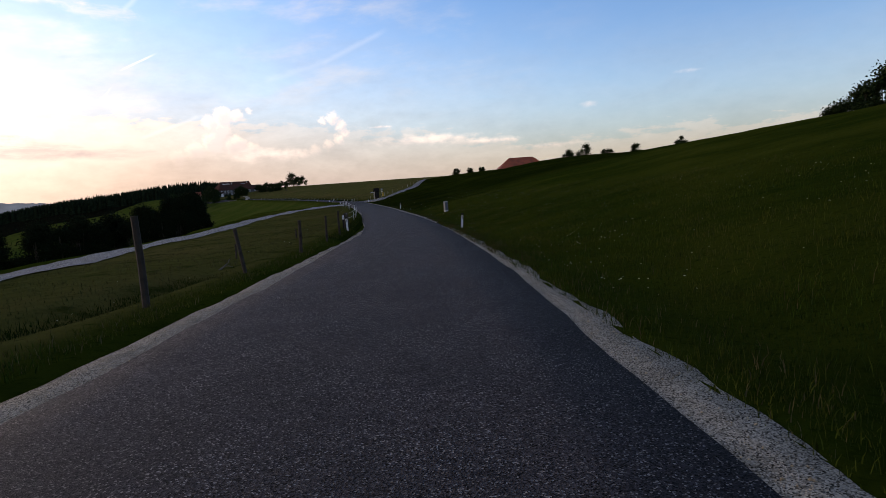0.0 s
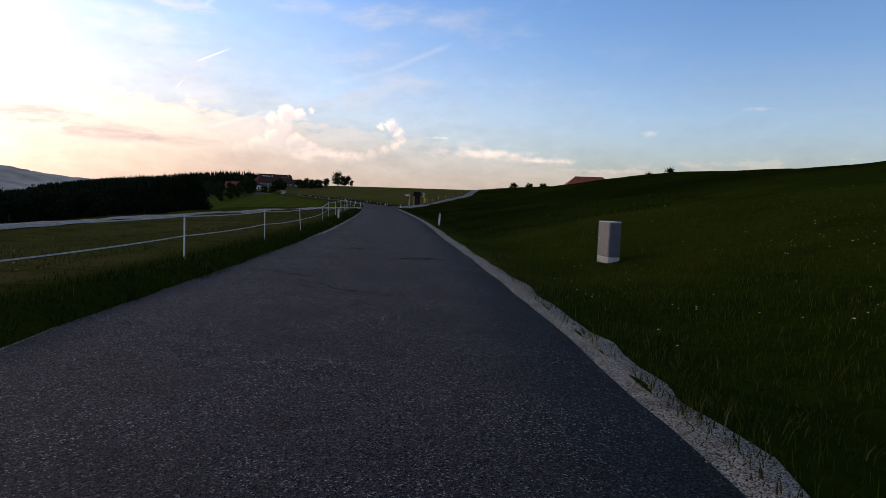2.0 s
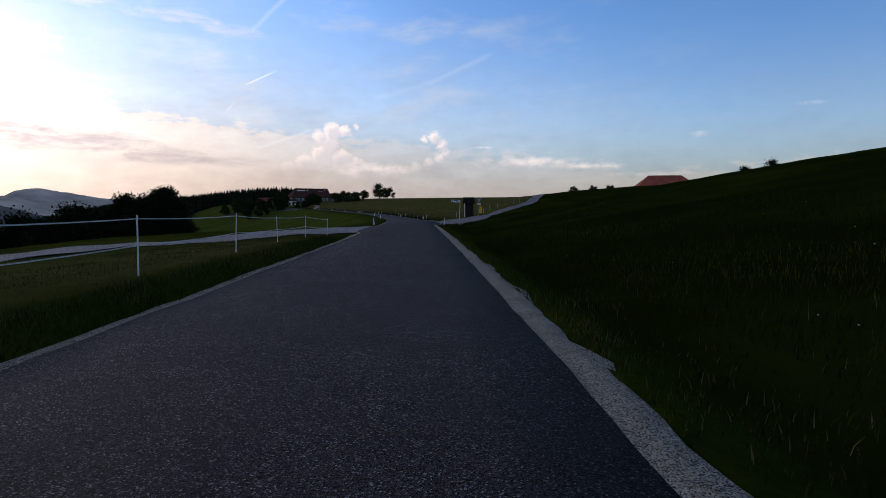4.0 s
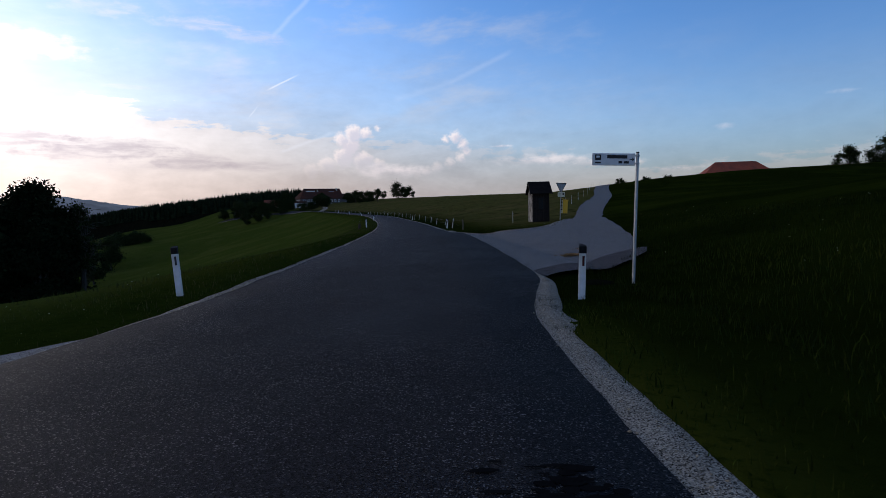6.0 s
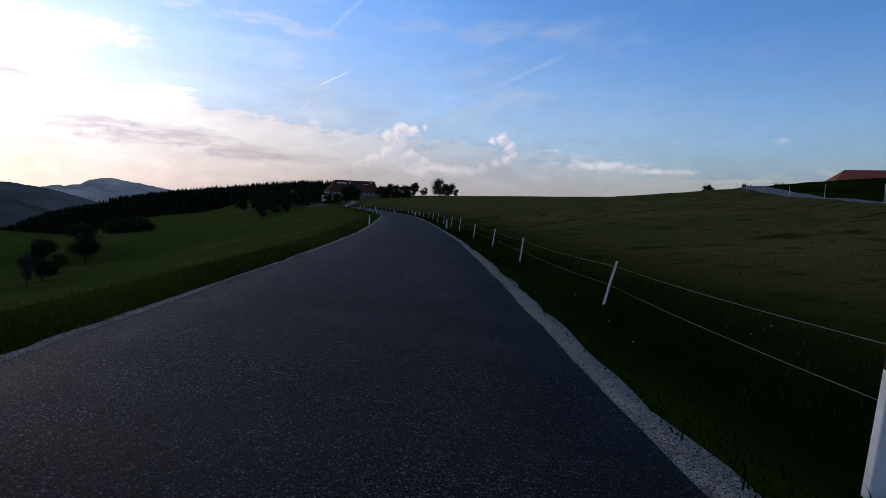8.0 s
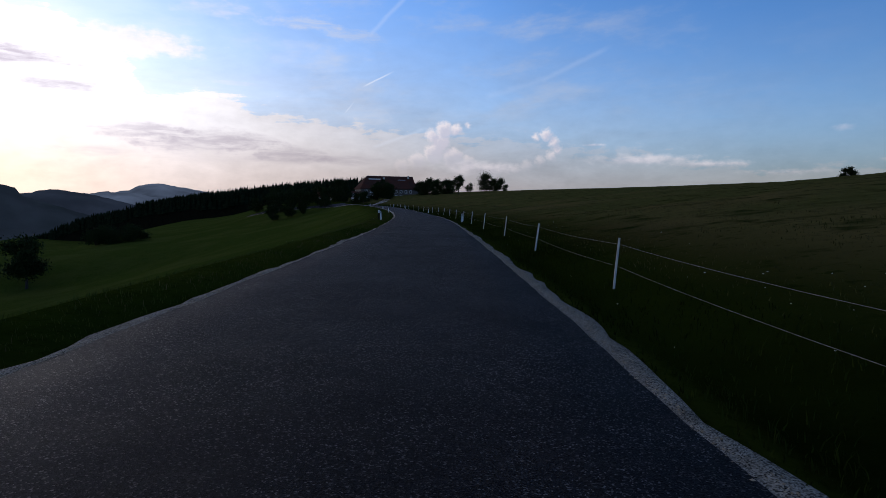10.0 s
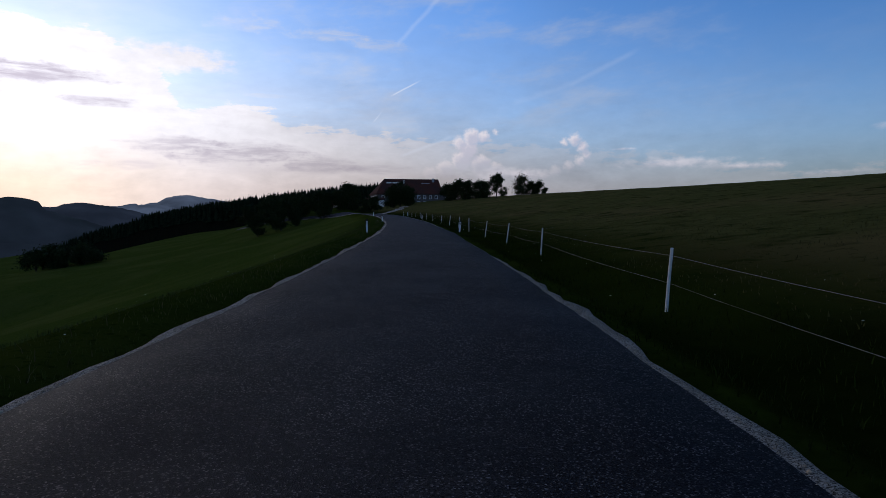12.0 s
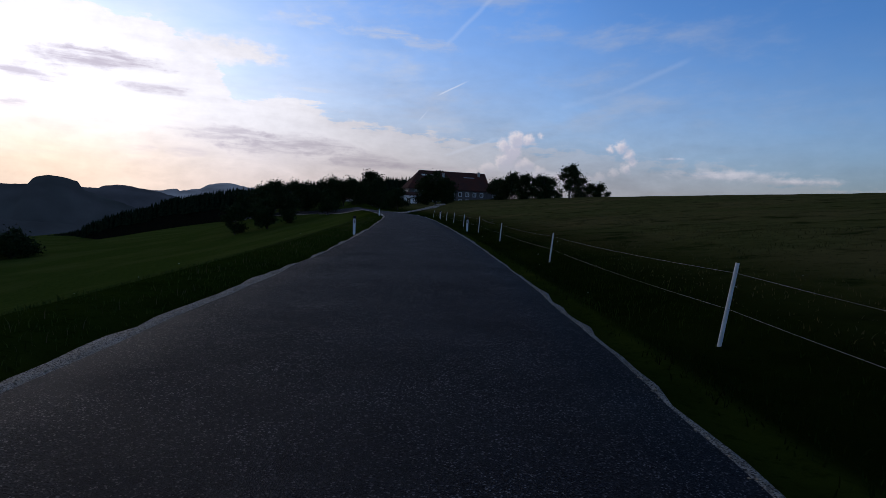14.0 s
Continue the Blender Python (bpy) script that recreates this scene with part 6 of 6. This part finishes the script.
for k, (x, y, h, w) in enumerate(((-236, 500, 8.0, 8), (-209, 481, 10.0, 9), (-218, 489, 8.5, 8), (-194, 488, 9.0, 9), (-189.5, 489.5, 8.5, 8), (-190, 461, 7.6, 8), (-186.5, 464.5, 6.5, 6), (-196.5, 458, 6.5, 6), (-180, 470, 6.0, 6), (-201, 486, 8.5, 8), (-226, 497, 8, 8), (-205, 494, 8.0, 8), (-186, 490, 6.5, 7), (-214, 497, 8, 8), (-178, 492, 5.5, 6), (-166, 478, 5.0, 6), (-230, 508, 10, 9), (-220, 506, 8, 8), (-203, 523, 12, 9), (-208, 531, 12, 10))):
    tree(x, y, h, w, 150 + k, stem=0.14, leaves=1500, label="dark orchard tree in the row below the farm")
for k, (x, y, h, w) in enumerate(((-171, 507, 9.4, 11), (-168.3, 508, 6.0, 6), (-196, 516, 9.5, 7), (-175, 508, 7.5, 8), (-180, 533, 8.5, 7))):
    tree(x, y, h, w, 170 + k, stem=0.12, leaves=1500, label="dark leafy tree in front of the farmhouse")
for k, (x, y, h, w) in enumerate(((-151, 524, 7.6, 9), (-145.5, 526, 7.2, 8), (-147, 533, 6.8, 8), (-157, 531, 7.6, 9), (-162, 537, 6.8, 8), (-167, 546, 7.0, 8), (-172, 555, 6.6, 8))):
    tree(x, y, h, w, 180 + k, stem=0.05, leaves=1700, label="dark leafy garden bush beside the farmhouse")
for k, (x, y, h, w) in enumerate(((-252, 441, -8.2, 11), (-260, 446, -7.2, 11), (-256, 436, -9.0, 11), (-266, 440, -6.8, 12), (-262, 432, -8.4, 11))):
    tree(x, y, h, w, 186 + k, stem=0.08, leaves=1300, label="dark tree behind the rim of the meadow", top=h)
tree(-130.8, 498.0, 8.4, 6.2, 190, stem=0.30, leaves=800, label="upright field tree with open crown on the pasture edge", bare=1)
tree(-184.0, 734.0, 15.0, 20.0, 191, stem=0.16, leaves=1500, leaf=M_LEAF2, label="large thin-leaved round tree on the pasture crest", bare=1)
tree(-174.5, 731.0, 12.5, 14.0, 194, stem=0.14, leaves=2400, label="dense dark round tree beside the large crest tree")
tree(-197.0, 727.0, 8.0, 9, 192, stem=0.2, leaves=800, label="dark bushy tree beside the large crest tree")
tree(-166.0, 728.0, 6.5, 8, 193, stem=0.2, leaves=700, label="dark bushy tree beside the large crest tree")
# crest of the bank
for k, (x, y, h, w, bare) in enumerate(((93.7, 392.0, 22.8, 11, 1), (84, 396, 20.2, 9, 1), (107, 388, 20.5, 9, 0), (124, 383, 20.6, 9, 0), (162, 405, 25.0, 9, 0), (30, 452, 15.5, 6, 0), (22, 470, 16, 6, 0), (12, 500, 16, 7, 0))):
    tree(x, y, h, w, 200 + k, stem=0.2, leaves=1600, bare=bare, top=h, label="dark fruit tree on the crest near the hill farm")
for k, (x, y, h, w) in enumerate(((79, 112, 7.6, 8), (85, 115, 11.5, 10), (74, 113, 4.5, 6), (91, 113, 12.5, 10), (97, 118, 12, 10))):
    tree(x, y, h, w, 220 + k, stem=0.15, leaves=1700, label="dark dense bushes standing on the bank's crest")


# ---- the wooded ridge beyond the meadow ----
RIDGE = np.array([(-262, 735, 9, 30), (-300, 726, 15.5, 60), (-345, 716, 10.5, 60), (-398, 712, 5.5, 45), (-470, 722, 0.3, 30), (-520, 733, -6, 30), (-593, 759, -15.6, 30), (-651, 773, -22, 30), (-720, 790, -39, 30), (-770, 793, -49, 30), (-870, 792, -62, 30), (-1000, 792, -78, 30)], float)


def ridge_place(u, v):
    """Point of the ridge at u along its crest (0 to 1) and v metres in front of it: x, y, z."""
    keys = np.linspace(0, 1, len(RIDGE))
    x, y, z, deep = [np.interp(u, keys, RIDGE[:, k]) for k in range(4)]
    v = np.where(v > 0, v * deep, v * 45)
    z = z - 0.14 * np.maximum(v, 0) - 0.16 * np.maximum(-v, 0) + 0.8 * np.sin(u * 47) + 0.5 * np.sin(u * 113)
    return x - 0.47 * v, y - 0.88 * v, z


def wooded_ridge():
    u, v = np.meshgrid(np.linspace(0, 1, 120), np.r_[-1.6, -1, -0.5, 0, 0.25, 0.5, 0.75, 1.0, 1.1, 1.2], indexing="ij")
    x, y, z = ridge_place(u, v)
    z[:, 0] -= 30
    z[:, -1] -= 90
    n, k = u.shape
    i, j = np.meshgrid(np.arange(n - 1), np.arange(k - 1), indexing="ij")
    a = (i * k + j).ravel()
    quads = np.stack([a, a + k, a + k + 1, a + 1], -1)
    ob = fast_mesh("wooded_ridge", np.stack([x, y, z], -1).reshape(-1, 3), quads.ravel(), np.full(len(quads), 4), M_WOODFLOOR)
    tagged(ob, "dark needle-covered ridge beneath the spruce wood", "hillside", kind="structure")


def spruces():
    """The spruce wood on the ridge behind the farm and down the valley side."""
    rs = np.random.RandomState(5)
    u = rs.uniform(0, 1, 3600)
    v = np.where(rs.uniform(0, 1, 3600) < 0.25, rs.uniform(-0.5, 0.1, 3600), rs.uniform(0, 1.12, 3600))
    xs, ys, zs = ridge_place(u, v)
    verts, loops, sizes, n = [], [], [], 0
    for x, y, z, along in zip(xs, ys, zs, u):
        tall = 15.0 * rs.uniform(0.88, 1.06)
        z = z - 0.5
        r = tall * rs.uniform(0.15, 0.21)
        tiers, seg = 6, 7
        for t in range(tiers):
            b0 = tall * (0.06 + 0.86 * t / tiers)
            b1 = tall * (0.06 + 0.86 * (t + 1.75) / tiers)
            rad = r * (1 - t / tiers) ** 0.85 + 0.12
            a0 = rs.uniform(0, 6.3)
            ring = []
            for s in range(seg):
                a = a0 + 6.2832 * s / seg
                q = rad * rs.uniform(0.65, 1.2)
                ring.append((x + q * math.cos(a), y + q * math.sin(a), z + b0 - rs.uniform(0, 0.05) * tall))
            verts += ring + [(x, y, z + min(b1, tall))]
            for s in range(seg):
                loops += [n + s, n + (s + 1) % seg, n + seg]
                sizes.append(3)
            n += seg + 1
    ob = fast_mesh("spruce_wood", np.array(verts), np.array(loops), np.array(sizes), M_NEEDLE)
    tagged(ob, "dense dark spruce wood on the ridge behind the farm", "woods", kind="stuff")


wooded_ridge()
spruces()


# ---- grass, flowers and pebbles ----
def on_lane(s, d):
    """True where paving, not grass, lies."""
    r = np.array(LANE_R)
    l = np.array(LANE_L)
    right = (d > 2.4) & (d < 13.2) & (s > np.interp(d, r[:6, 3], r[:6, 2]) + 0.1) & (s < np.interp(d, r[:6, 1], r[:6, 0]) - 0.1)
    up = (d >= 11) & (np.abs(d - np.interp(s, (r[5:, 0] + r[5:, 2]) / 2, (r[5:, 1] + r[5:, 3]) / 2)) < 2.6) & (s > 180)
    near = -d
    left = (d < -2.4) & (near < 12.8) & (s > np.interp(near, -l[:4, 1], l[:4, 0]) + 0.1) & (s < np.interp(near, -l[:4, 3], l[:4, 2]) - 0.1)
    return right | up | left


def blades(name, count, s0, s1, d0, d1, low, high, width, mat_, label, seed, power=1.0, clump=0.0):
    """A strip of grass blades: each a bent, tapered, three-faced leaf."""
    rs = np.random.RandomState(seed)
    s = rs.uniform(s0, s1, count)
    d = d0 + (d1 - d0) * rs.uniform(0, 1, count) ** power
    if clump:
        keep = np.sin(s * 1.7 + 3 * np.sin(d * 1.1)) * np.sin(d * 2.3 + s * 0.6) + rs.uniform(-1, 1, count) > clump
        s, d = s[keep], d[keep]
    ok = ~on_lane(s, d)
    s, d = s[ok], d[ok]
    n = len(s)
    x, y = land(s, d)
    p = np.stack([x, y, ground_z(s, d) - 0.02], -1)
    h = rs.uniform(low, high, n) * (0.7 + 0.3 * np.sin(s * 0.8 + d) ** 2)
    a = rs.uniform(0, 6.283, n)
    side = np.stack([np.cos(a), np.sin(a), 0 * a], -1)
    b = rs.uniform(0, 6.283, n)
    lean = np.stack([np.cos(b), np.sin(b), 0 * b], -1) * (h * rs.uniform(0.1, 0.65, n))[:, None]
    up = np.zeros((n, 3))
    up[:, 2] = h
    w = (width * rs.uniform(0.6, 1.3, n))[:, None] * side
    v = np.stack([p - w, p + w, p + 0.55 * up + 0.3 * lean + 0.7 * w, p + 0.55 * up + 0.3 * lean - 0.7 * w, p + up + lean], 1)
    base = (np.arange(n) * 5)[:, None]
    loops = np.concatenate([base + np.array([0, 1, 2, 3]), base + np.array([3, 2, 4])], 1).ravel()
    sizes = np.tile([4, 3], n)
    ob = fast_mesh(name, v.reshape(-1, 3), loops, sizes, mat_)
    return tagged(ob, label, "grass", kind="stuff")


VERGE = "tall green verge grass along the road edge"
DARK_VERGE = "dark green grass on the verge"
blades("verge_grass", 15000, 30, 132, -2.75, -3.6, 0.06, 0.18, 0.008, M_DARKBLADE, DARK_VERGE, 24, 1.1)
blades("verge_grass", 34000, -8, 82, 3.0, 5.4, 0.06, 0.20, 0.0045, M_BLADE, VERGE, 1, 0.9)
blades("verge_grass", 54000, 78, 430, 3.0, 5.4, 0.06, 0.18, 0.008, M_DARKBLADE, DARK_VERGE, 21, 0.9)
blades("verge_grass", 20000, -8, 150, -3.1, -4.1, 0.05, 0.17, 0.006, M_BLADE, VERGE, 2, 1.2)
blades("verge_grass", 46000, 150, 430, -2.9, -5.2, 0.04, 0.11, 0.006, M_HAYBLADE, VERGE, 22, 0.9)
blades("verge_grass", 26000, -2, 200, 2.95, 3.6, 0.04, 0.13, 0.005, M_BLADE, "short grass creeping over the gravel edge", 31, 1.0, -0.3)
blades("verge_grass", 14000, 34, 200, -2.85, -3.5, 0.04, 0.12, 0.007, M_BLADE, "short grass creeping over the gravel edge", 32, 1.0, -0.3)
blades("verge_grass", 12000, 180, 430, -2.8, -3.3, 0.04, 0.12, 0.008, M_BLADE, "short grass creeping over the gravel edge", 34, 1.0, -0.3)
blades("verge_grass", 26000, 200, 430, 2.85, 3.5, 0.04, 0.13, 0.008, M_DARKBLADE, "short grass creeping over the gravel edge", 33, 1.0, -0.3)
blades("meadow_grass", 105000, -8, 82, 5.0, 16.0, 0.07, 0.20, 0.0055, M_BLADE, "uncut green meadow grass on the bank", 3, 1.3, -0.5)
blades("meadow_grass", 62000, 78, 186, 5.0, 17.0, 0.10, 0.26, 0.010, M_DARKBLADE, "dense dark grass on the bank", 23, 1.2)
blades("verge_grass", 72000, -2, 80, 3.3, 9.0, 0.05, 0.15, 0.0055, M_UNDER, "short dense undergrowth of the verge", 13, 1.4, 0.1)
blades("verge_grass", 40000, -2, 140, -3.3, -7.0, 0.04, 0.11, 0.006, M_GRAZEBLADE, "short olive grass of the paddock edge", 14, 1.3, -0.2)
blades("meadow_grass", 52000, 186, 430, 5.2, 15.0, 0.04, 0.11, 0.012, M_GRAZEBLADE, "short grazed grass of the pasture", 4, 1.0)
blades("meadow_grass", 42000, 150, 430, -5.0, -15.0, 0.06, 0.15, 0.011, M_HAYBLADE, "mown green meadow grass beside the road", 5, 1.3)
blades("paddock_grass", 30000, -8, 140, -5.0, -15.0, 0.05, 0.14, 0.012, M_GRAZEBLADE, "short grazed grass of the paddock", 6, 1.2)
blades("ditch_grass", 2600, 5, 19.5, -5.1, -6.2, 0.08, 0.22, 0.008, M_DARKBLADE, "dark tussocks in the ditch behind the fence", 51)
blades("dry_grass", 9000, -8, 110, 3.05, 4.6, 0.06, 0.20, 0.006, M_STRAW, "dry straw-coloured grass at the gravel edge", 7, 1.5, 0.1)
blades("dry_grass", 9000, -8, 430, -3.1, -3.8, 0.06, 0.22, 0.006, M_STRAW, "dry straw-coloured grass at the gravel edge", 8, 1.5, 0.2)
blades("withered_grass", 5000, 14, 52, 2.95, 3.9, 0.05, 0.18, 0.005, M_RUST, "withered reddish-brown grass at the asphalt edge", 41, 1.4, 0.1)
blades("withered_grass", 3000, 52, 150, 2.95, 3.7, 0.05, 0.14, 0.005, M_RUST, "withered reddish-brown grass at the gravel edge", 42, 1.4, 0.4)
blades("dry_grass", 6000, -8, 110, 5.0, 16.0, 0.16, 0.34, 0.003, M_STRAW, "pale seed stalks above the meadow grass", 9, 1.2, 0.1)


def flowers(name, count, s0, s1, d0, d1, low, high, size, label, seed):
    rs = np.random.RandomState(seed)
    s, d = rs.uniform(s0, s1, count), rs.uniform(d0, d1, count)
    keep = (np.sin(s * 0.45) * np.sin(d * 0.8 + s * 0.2) + rs.uniform(-0.9, 0.9, count) > 0.1) & ~on_lane(s, d)
    s, d = s[keep], d[keep]
    n = len(s)
    x, y = land(s, d)
    c = np.stack([x, y, ground_z(s, d) + rs.uniform(low, high, n)], -1)
    k = (size * rs.uniform(0.6, 1.4, n))[:, None, None]
    shape = np.array([(1, 0, 0.2), (0.3, 0.95, 0.2), (-0.8, 0.6, 0.2), (-0.8, -0.6, 0.2), (0.3, -0.95, 0.2), (0, 0, 0.55)])[None]
    v = c[:, None] + shape * k
    base = (np.arange(n) * 6)[:, None]
    loops = np.concatenate([base + np.array(t) for t in ((0, 1, 5), (1, 2, 5), (2, 3, 5), (3, 4, 5), (4, 0, 5), (4, 3, 2), (4, 2, 1), (4, 1, 0))], 1).ravel()
    ob = fast_mesh(name, v.reshape(-1, 3), loops, np.full(n * 8, 3), M_FLOWER)
    tagged(ob, label, "flowers", kind="stuff")


flowers("meadow_flowers", 1500, 6, 190, 5.0, 18, 0.12, 0.32, 0.016, "small white meadow flowers scattered over the bank", 3)
flowers("meadow_flowers", 2600, 8, 90, 3.8, 13, 0.10, 0.26, 0.015, "small white meadow flowers scattered over the bank", 6)
flowers("meadow_flowers", 500, 190, 430, 3.4, 8, 0.05, 0.14, 0.016, "small white clover heads by the pasture fence", 4)
flowers("meadow_flowers", 500, 4, 430, -3.4, -7, 0.08, 0.20, 0.012, "small white verge flowers along the road", 5)


def pebbles(name, count, side, label, seed):
    rs = np.random.RandomState(seed)
    s = rs.uniform(-6, 430, count)
    e0, e1 = (np.interp(s, RARC, edge_r), np.interp(s, RARC, out_r)) if side > 0 else (np.interp(s, RARC, edge_l), np.interp(s, RARC, out_l))
    d = side * (e0 - 0.03 + 0.8 * (e1 - e0) * rs.uniform(0, 1, count) ** 0.7)
    keep = (np.abs(e1 - e0) > 0.06) & (rs.uniform(0, 1, count) < 1 - 0.6 * smooth(s, 250, 330))
    s, d = s[keep], d[keep]
    n = len(s)
    x, y = np.interp(s, RARC, ROAD[:, 0]) + np.interp(s, RARC, RHEAD[:, 1]) * d, np.interp(s, RARC, ROAD[:, 1]) - np.interp(s, RARC, RHEAD[:, 0]) * d
    c = np.stack([x, y, road_z(s) + 0.0], -1)
    r = 0.005 + 0.012 * rs.uniform(0, 1, n) ** 3
    oct_ = np.array([(1, 0, 0), (0, 1, 0), (-1, 0, 0), (0, -1, 0), (0, 0, 0.7), (0, 0, -0.6)])
    v = c[:, None] + oct_[None] * r[:, None, None] * rs.uniform(0.6, 1.3, (n, 6, 1))
    base = (np.arange(n) * 6)[:, None]
    loops = np.concatenate([base + np.array(t) for t in ((0, 1, 4), (1, 2, 4), (2, 3, 4), (3, 0, 4), (1, 0, 5), (2, 1, 5), (3, 2, 5), (0, 3, 5))], 1).ravel()
    ob = fast_mesh(name, v.reshape(-1, 3), loops, np.full(n * 8, 3), M_PEBBLE)
    tagged(ob, label, "gravel", kind="stuff")


pebbles("loose_gravel", 17000, 1, "loose pale stones on the gravel shoulder", 1)
pebbles("loose_gravel", 16000, -1, "loose pale stones on the gravel shoulder", 2)


def crack(name, points, width, seed, label):
    """A dark irregular crack or tar seam on the asphalt: points as stations (s, d)."""
    rs = np.random.RandomState(seed)
    line = spline([(a, b, 0) for a, b in points], 0.06)
    v, f = [], []
    for i, (s, d, _) in enumerate(line):
        w = width * rs.uniform(0.3, 1.2) * min(1, 6 * i / len(line) + 0.2, 6 * (len(line) - 1 - i) / len(line) + 0.2)
        s, d = s + rs.normal(0, 0.012), d + rs.normal(0, 0.008)
        for o in (-w, w):
            x, y = land(s + o, d)
            c = float(np.interp(abs(d), [0, 0.87, 1.75, 2.65], [0.04, 0.035, 0.022, 0.0]) + road_z(s) + 0.012 * np.interp(s, RARC, wander(RARC, 8, 0.8)))
            v.append((float(x), float(y), c + 0.006))
    for i in range(len(line) - 1):
        f.append((2 * i, 2 * i + 1, 2 * i + 3, 2 * i + 2))
    tagged(link_mesh(name, v, f, M_TAR), label, "crack", kind="structure")


CRACK = "dark irregular crack across the worn asphalt"
crack("road_crack", [(308.6, -1.9), (308.3, -1.5), (308.45, -1.0), (308.0, -0.4), (307.95, 0.1), (307.7, 0.6), (307.9, 1.1), (307.8, 1.6)], 0.014, 1, CRACK)
crack("road_crack", [(309.7, -2.3), (309.45, -1.9), (309.5, -1.5), (309.2, -0.9)], 0.012, 2, CRACK)
crack("road_crack", [(305.9, 1.75), (306.6, 1.7), (307.2, 1.55), (307.9, 1.62), (308.8, 1.9)], 0.03, 3, CRACK)
crack("road_crack", [(62.2, -2.95), (61.66, -2.6), (61.3, -2.2), (61.08, -1.87), (60.7, -1.5), (60.47, -1.25), (60.35, -0.95), (60.31, -0.67)], 0.026, 11, CRACK)
crack("road_crack", [(60.0, -1.2), (59.71, -1.07), (59.44, -0.82), (59.2, -0.6), (59.0, -0.45), (58.75, -0.36), (58.55, -0.23), (58.46, -0.07), (58.42, 0.1), (58.3, 0.27), (58.2, 0.45), (58.04, 0.64), (57.93, 0.85)], 0.026, 12, CRACK)
crack("road_crack", [(184.4, 3.1), (184.2, 3.25), (183.7, 3.3), (183.5, 3.5)], 0.05, 13, CRACK)
crack("road_crack", [(181.7, 1.1), (181.79, 1.4), (181.88, 1.65), (181.93, 2.0)], 0.022, 14, CRACK)
crack("road_crack", [(180.7, 2.32), (180.5, 2.26), (180.17, 2.16)], 0.05, 15, CRACK)
crack("road_crack", [(165.6, 1.0), (166.1, 1.1), (167.0, 1.2), (168.2, 1.15)], 0.05, 7, CRACK)
crack("road_crack", [(168.9, 1.6), (168.8, 2.4), (169.1, 3.0)], 0.035, 8, CRACK)
crack("road_crack", [(218.2, -2.4), (218.0, -2.0), (217.8, -1.7)], 0.03, 10, CRACK)


def scar(s0, d0, long_, wide, count, seed):
    """A dark broken patch in the asphalt: many small jagged flecks of open binder."""
    rs = np.random.RandomState(seed)
    v, f = [], []
    for k in range(count):
        s, d = s0 + rs.normal(0, long_ / 2.5), d0 + rs.normal(0, wide / 2.5)
        n, a0 = 6, rs.uniform(0, 6.28)
        rx, ry = rs.uniform(0.012, 0.05), rs.uniform(0.03, 0.13)
        base = len(v)
        for i in range(n):
            q = rs.uniform(0.55, 1.25)
            ds, dd = q * rx * math.cos(a0 + i * 6.2832 / n), q * ry * math.sin(a0 + i * 6.2832 / n)
            x, y = land(s + ds, d + dd)
            c = float(np.interp(abs(d + dd), [0, 0.87, 1.75, 2.65], [0.04, 0.035, 0.022, 0.0]) + road_z(s + ds) + 0.012 * np.interp(s + ds, RARC, wander(RARC, 8, 0.8)))
            v.append((float(x), float(y), c + 0.005 + 0.0008 * (k % 4)))
        f.append(tuple(range(base, base + n)))
    ob = link_mesh("road_scar", v, f, M_TAR)
    tagged(ob, "dark broken patch of open binder in the worn asphalt", "road damage", kind="structure")


for spot_ in ((67.3, -0.75, 0.24, 0.7, 26, 1), (64.35, 0.75, 0.14, 0.3, 22, 2), (64.5, 1.4, 0.20, 0.40, 30, 3), (87.8, 0.5, 0.2, 0.6, 26, 4), (152.9, 2.0, 0.3, 0.5, 30, 5), (192.0, 1.9, 0.25, 0.5, 26, 6)):
    scar(*spot_)
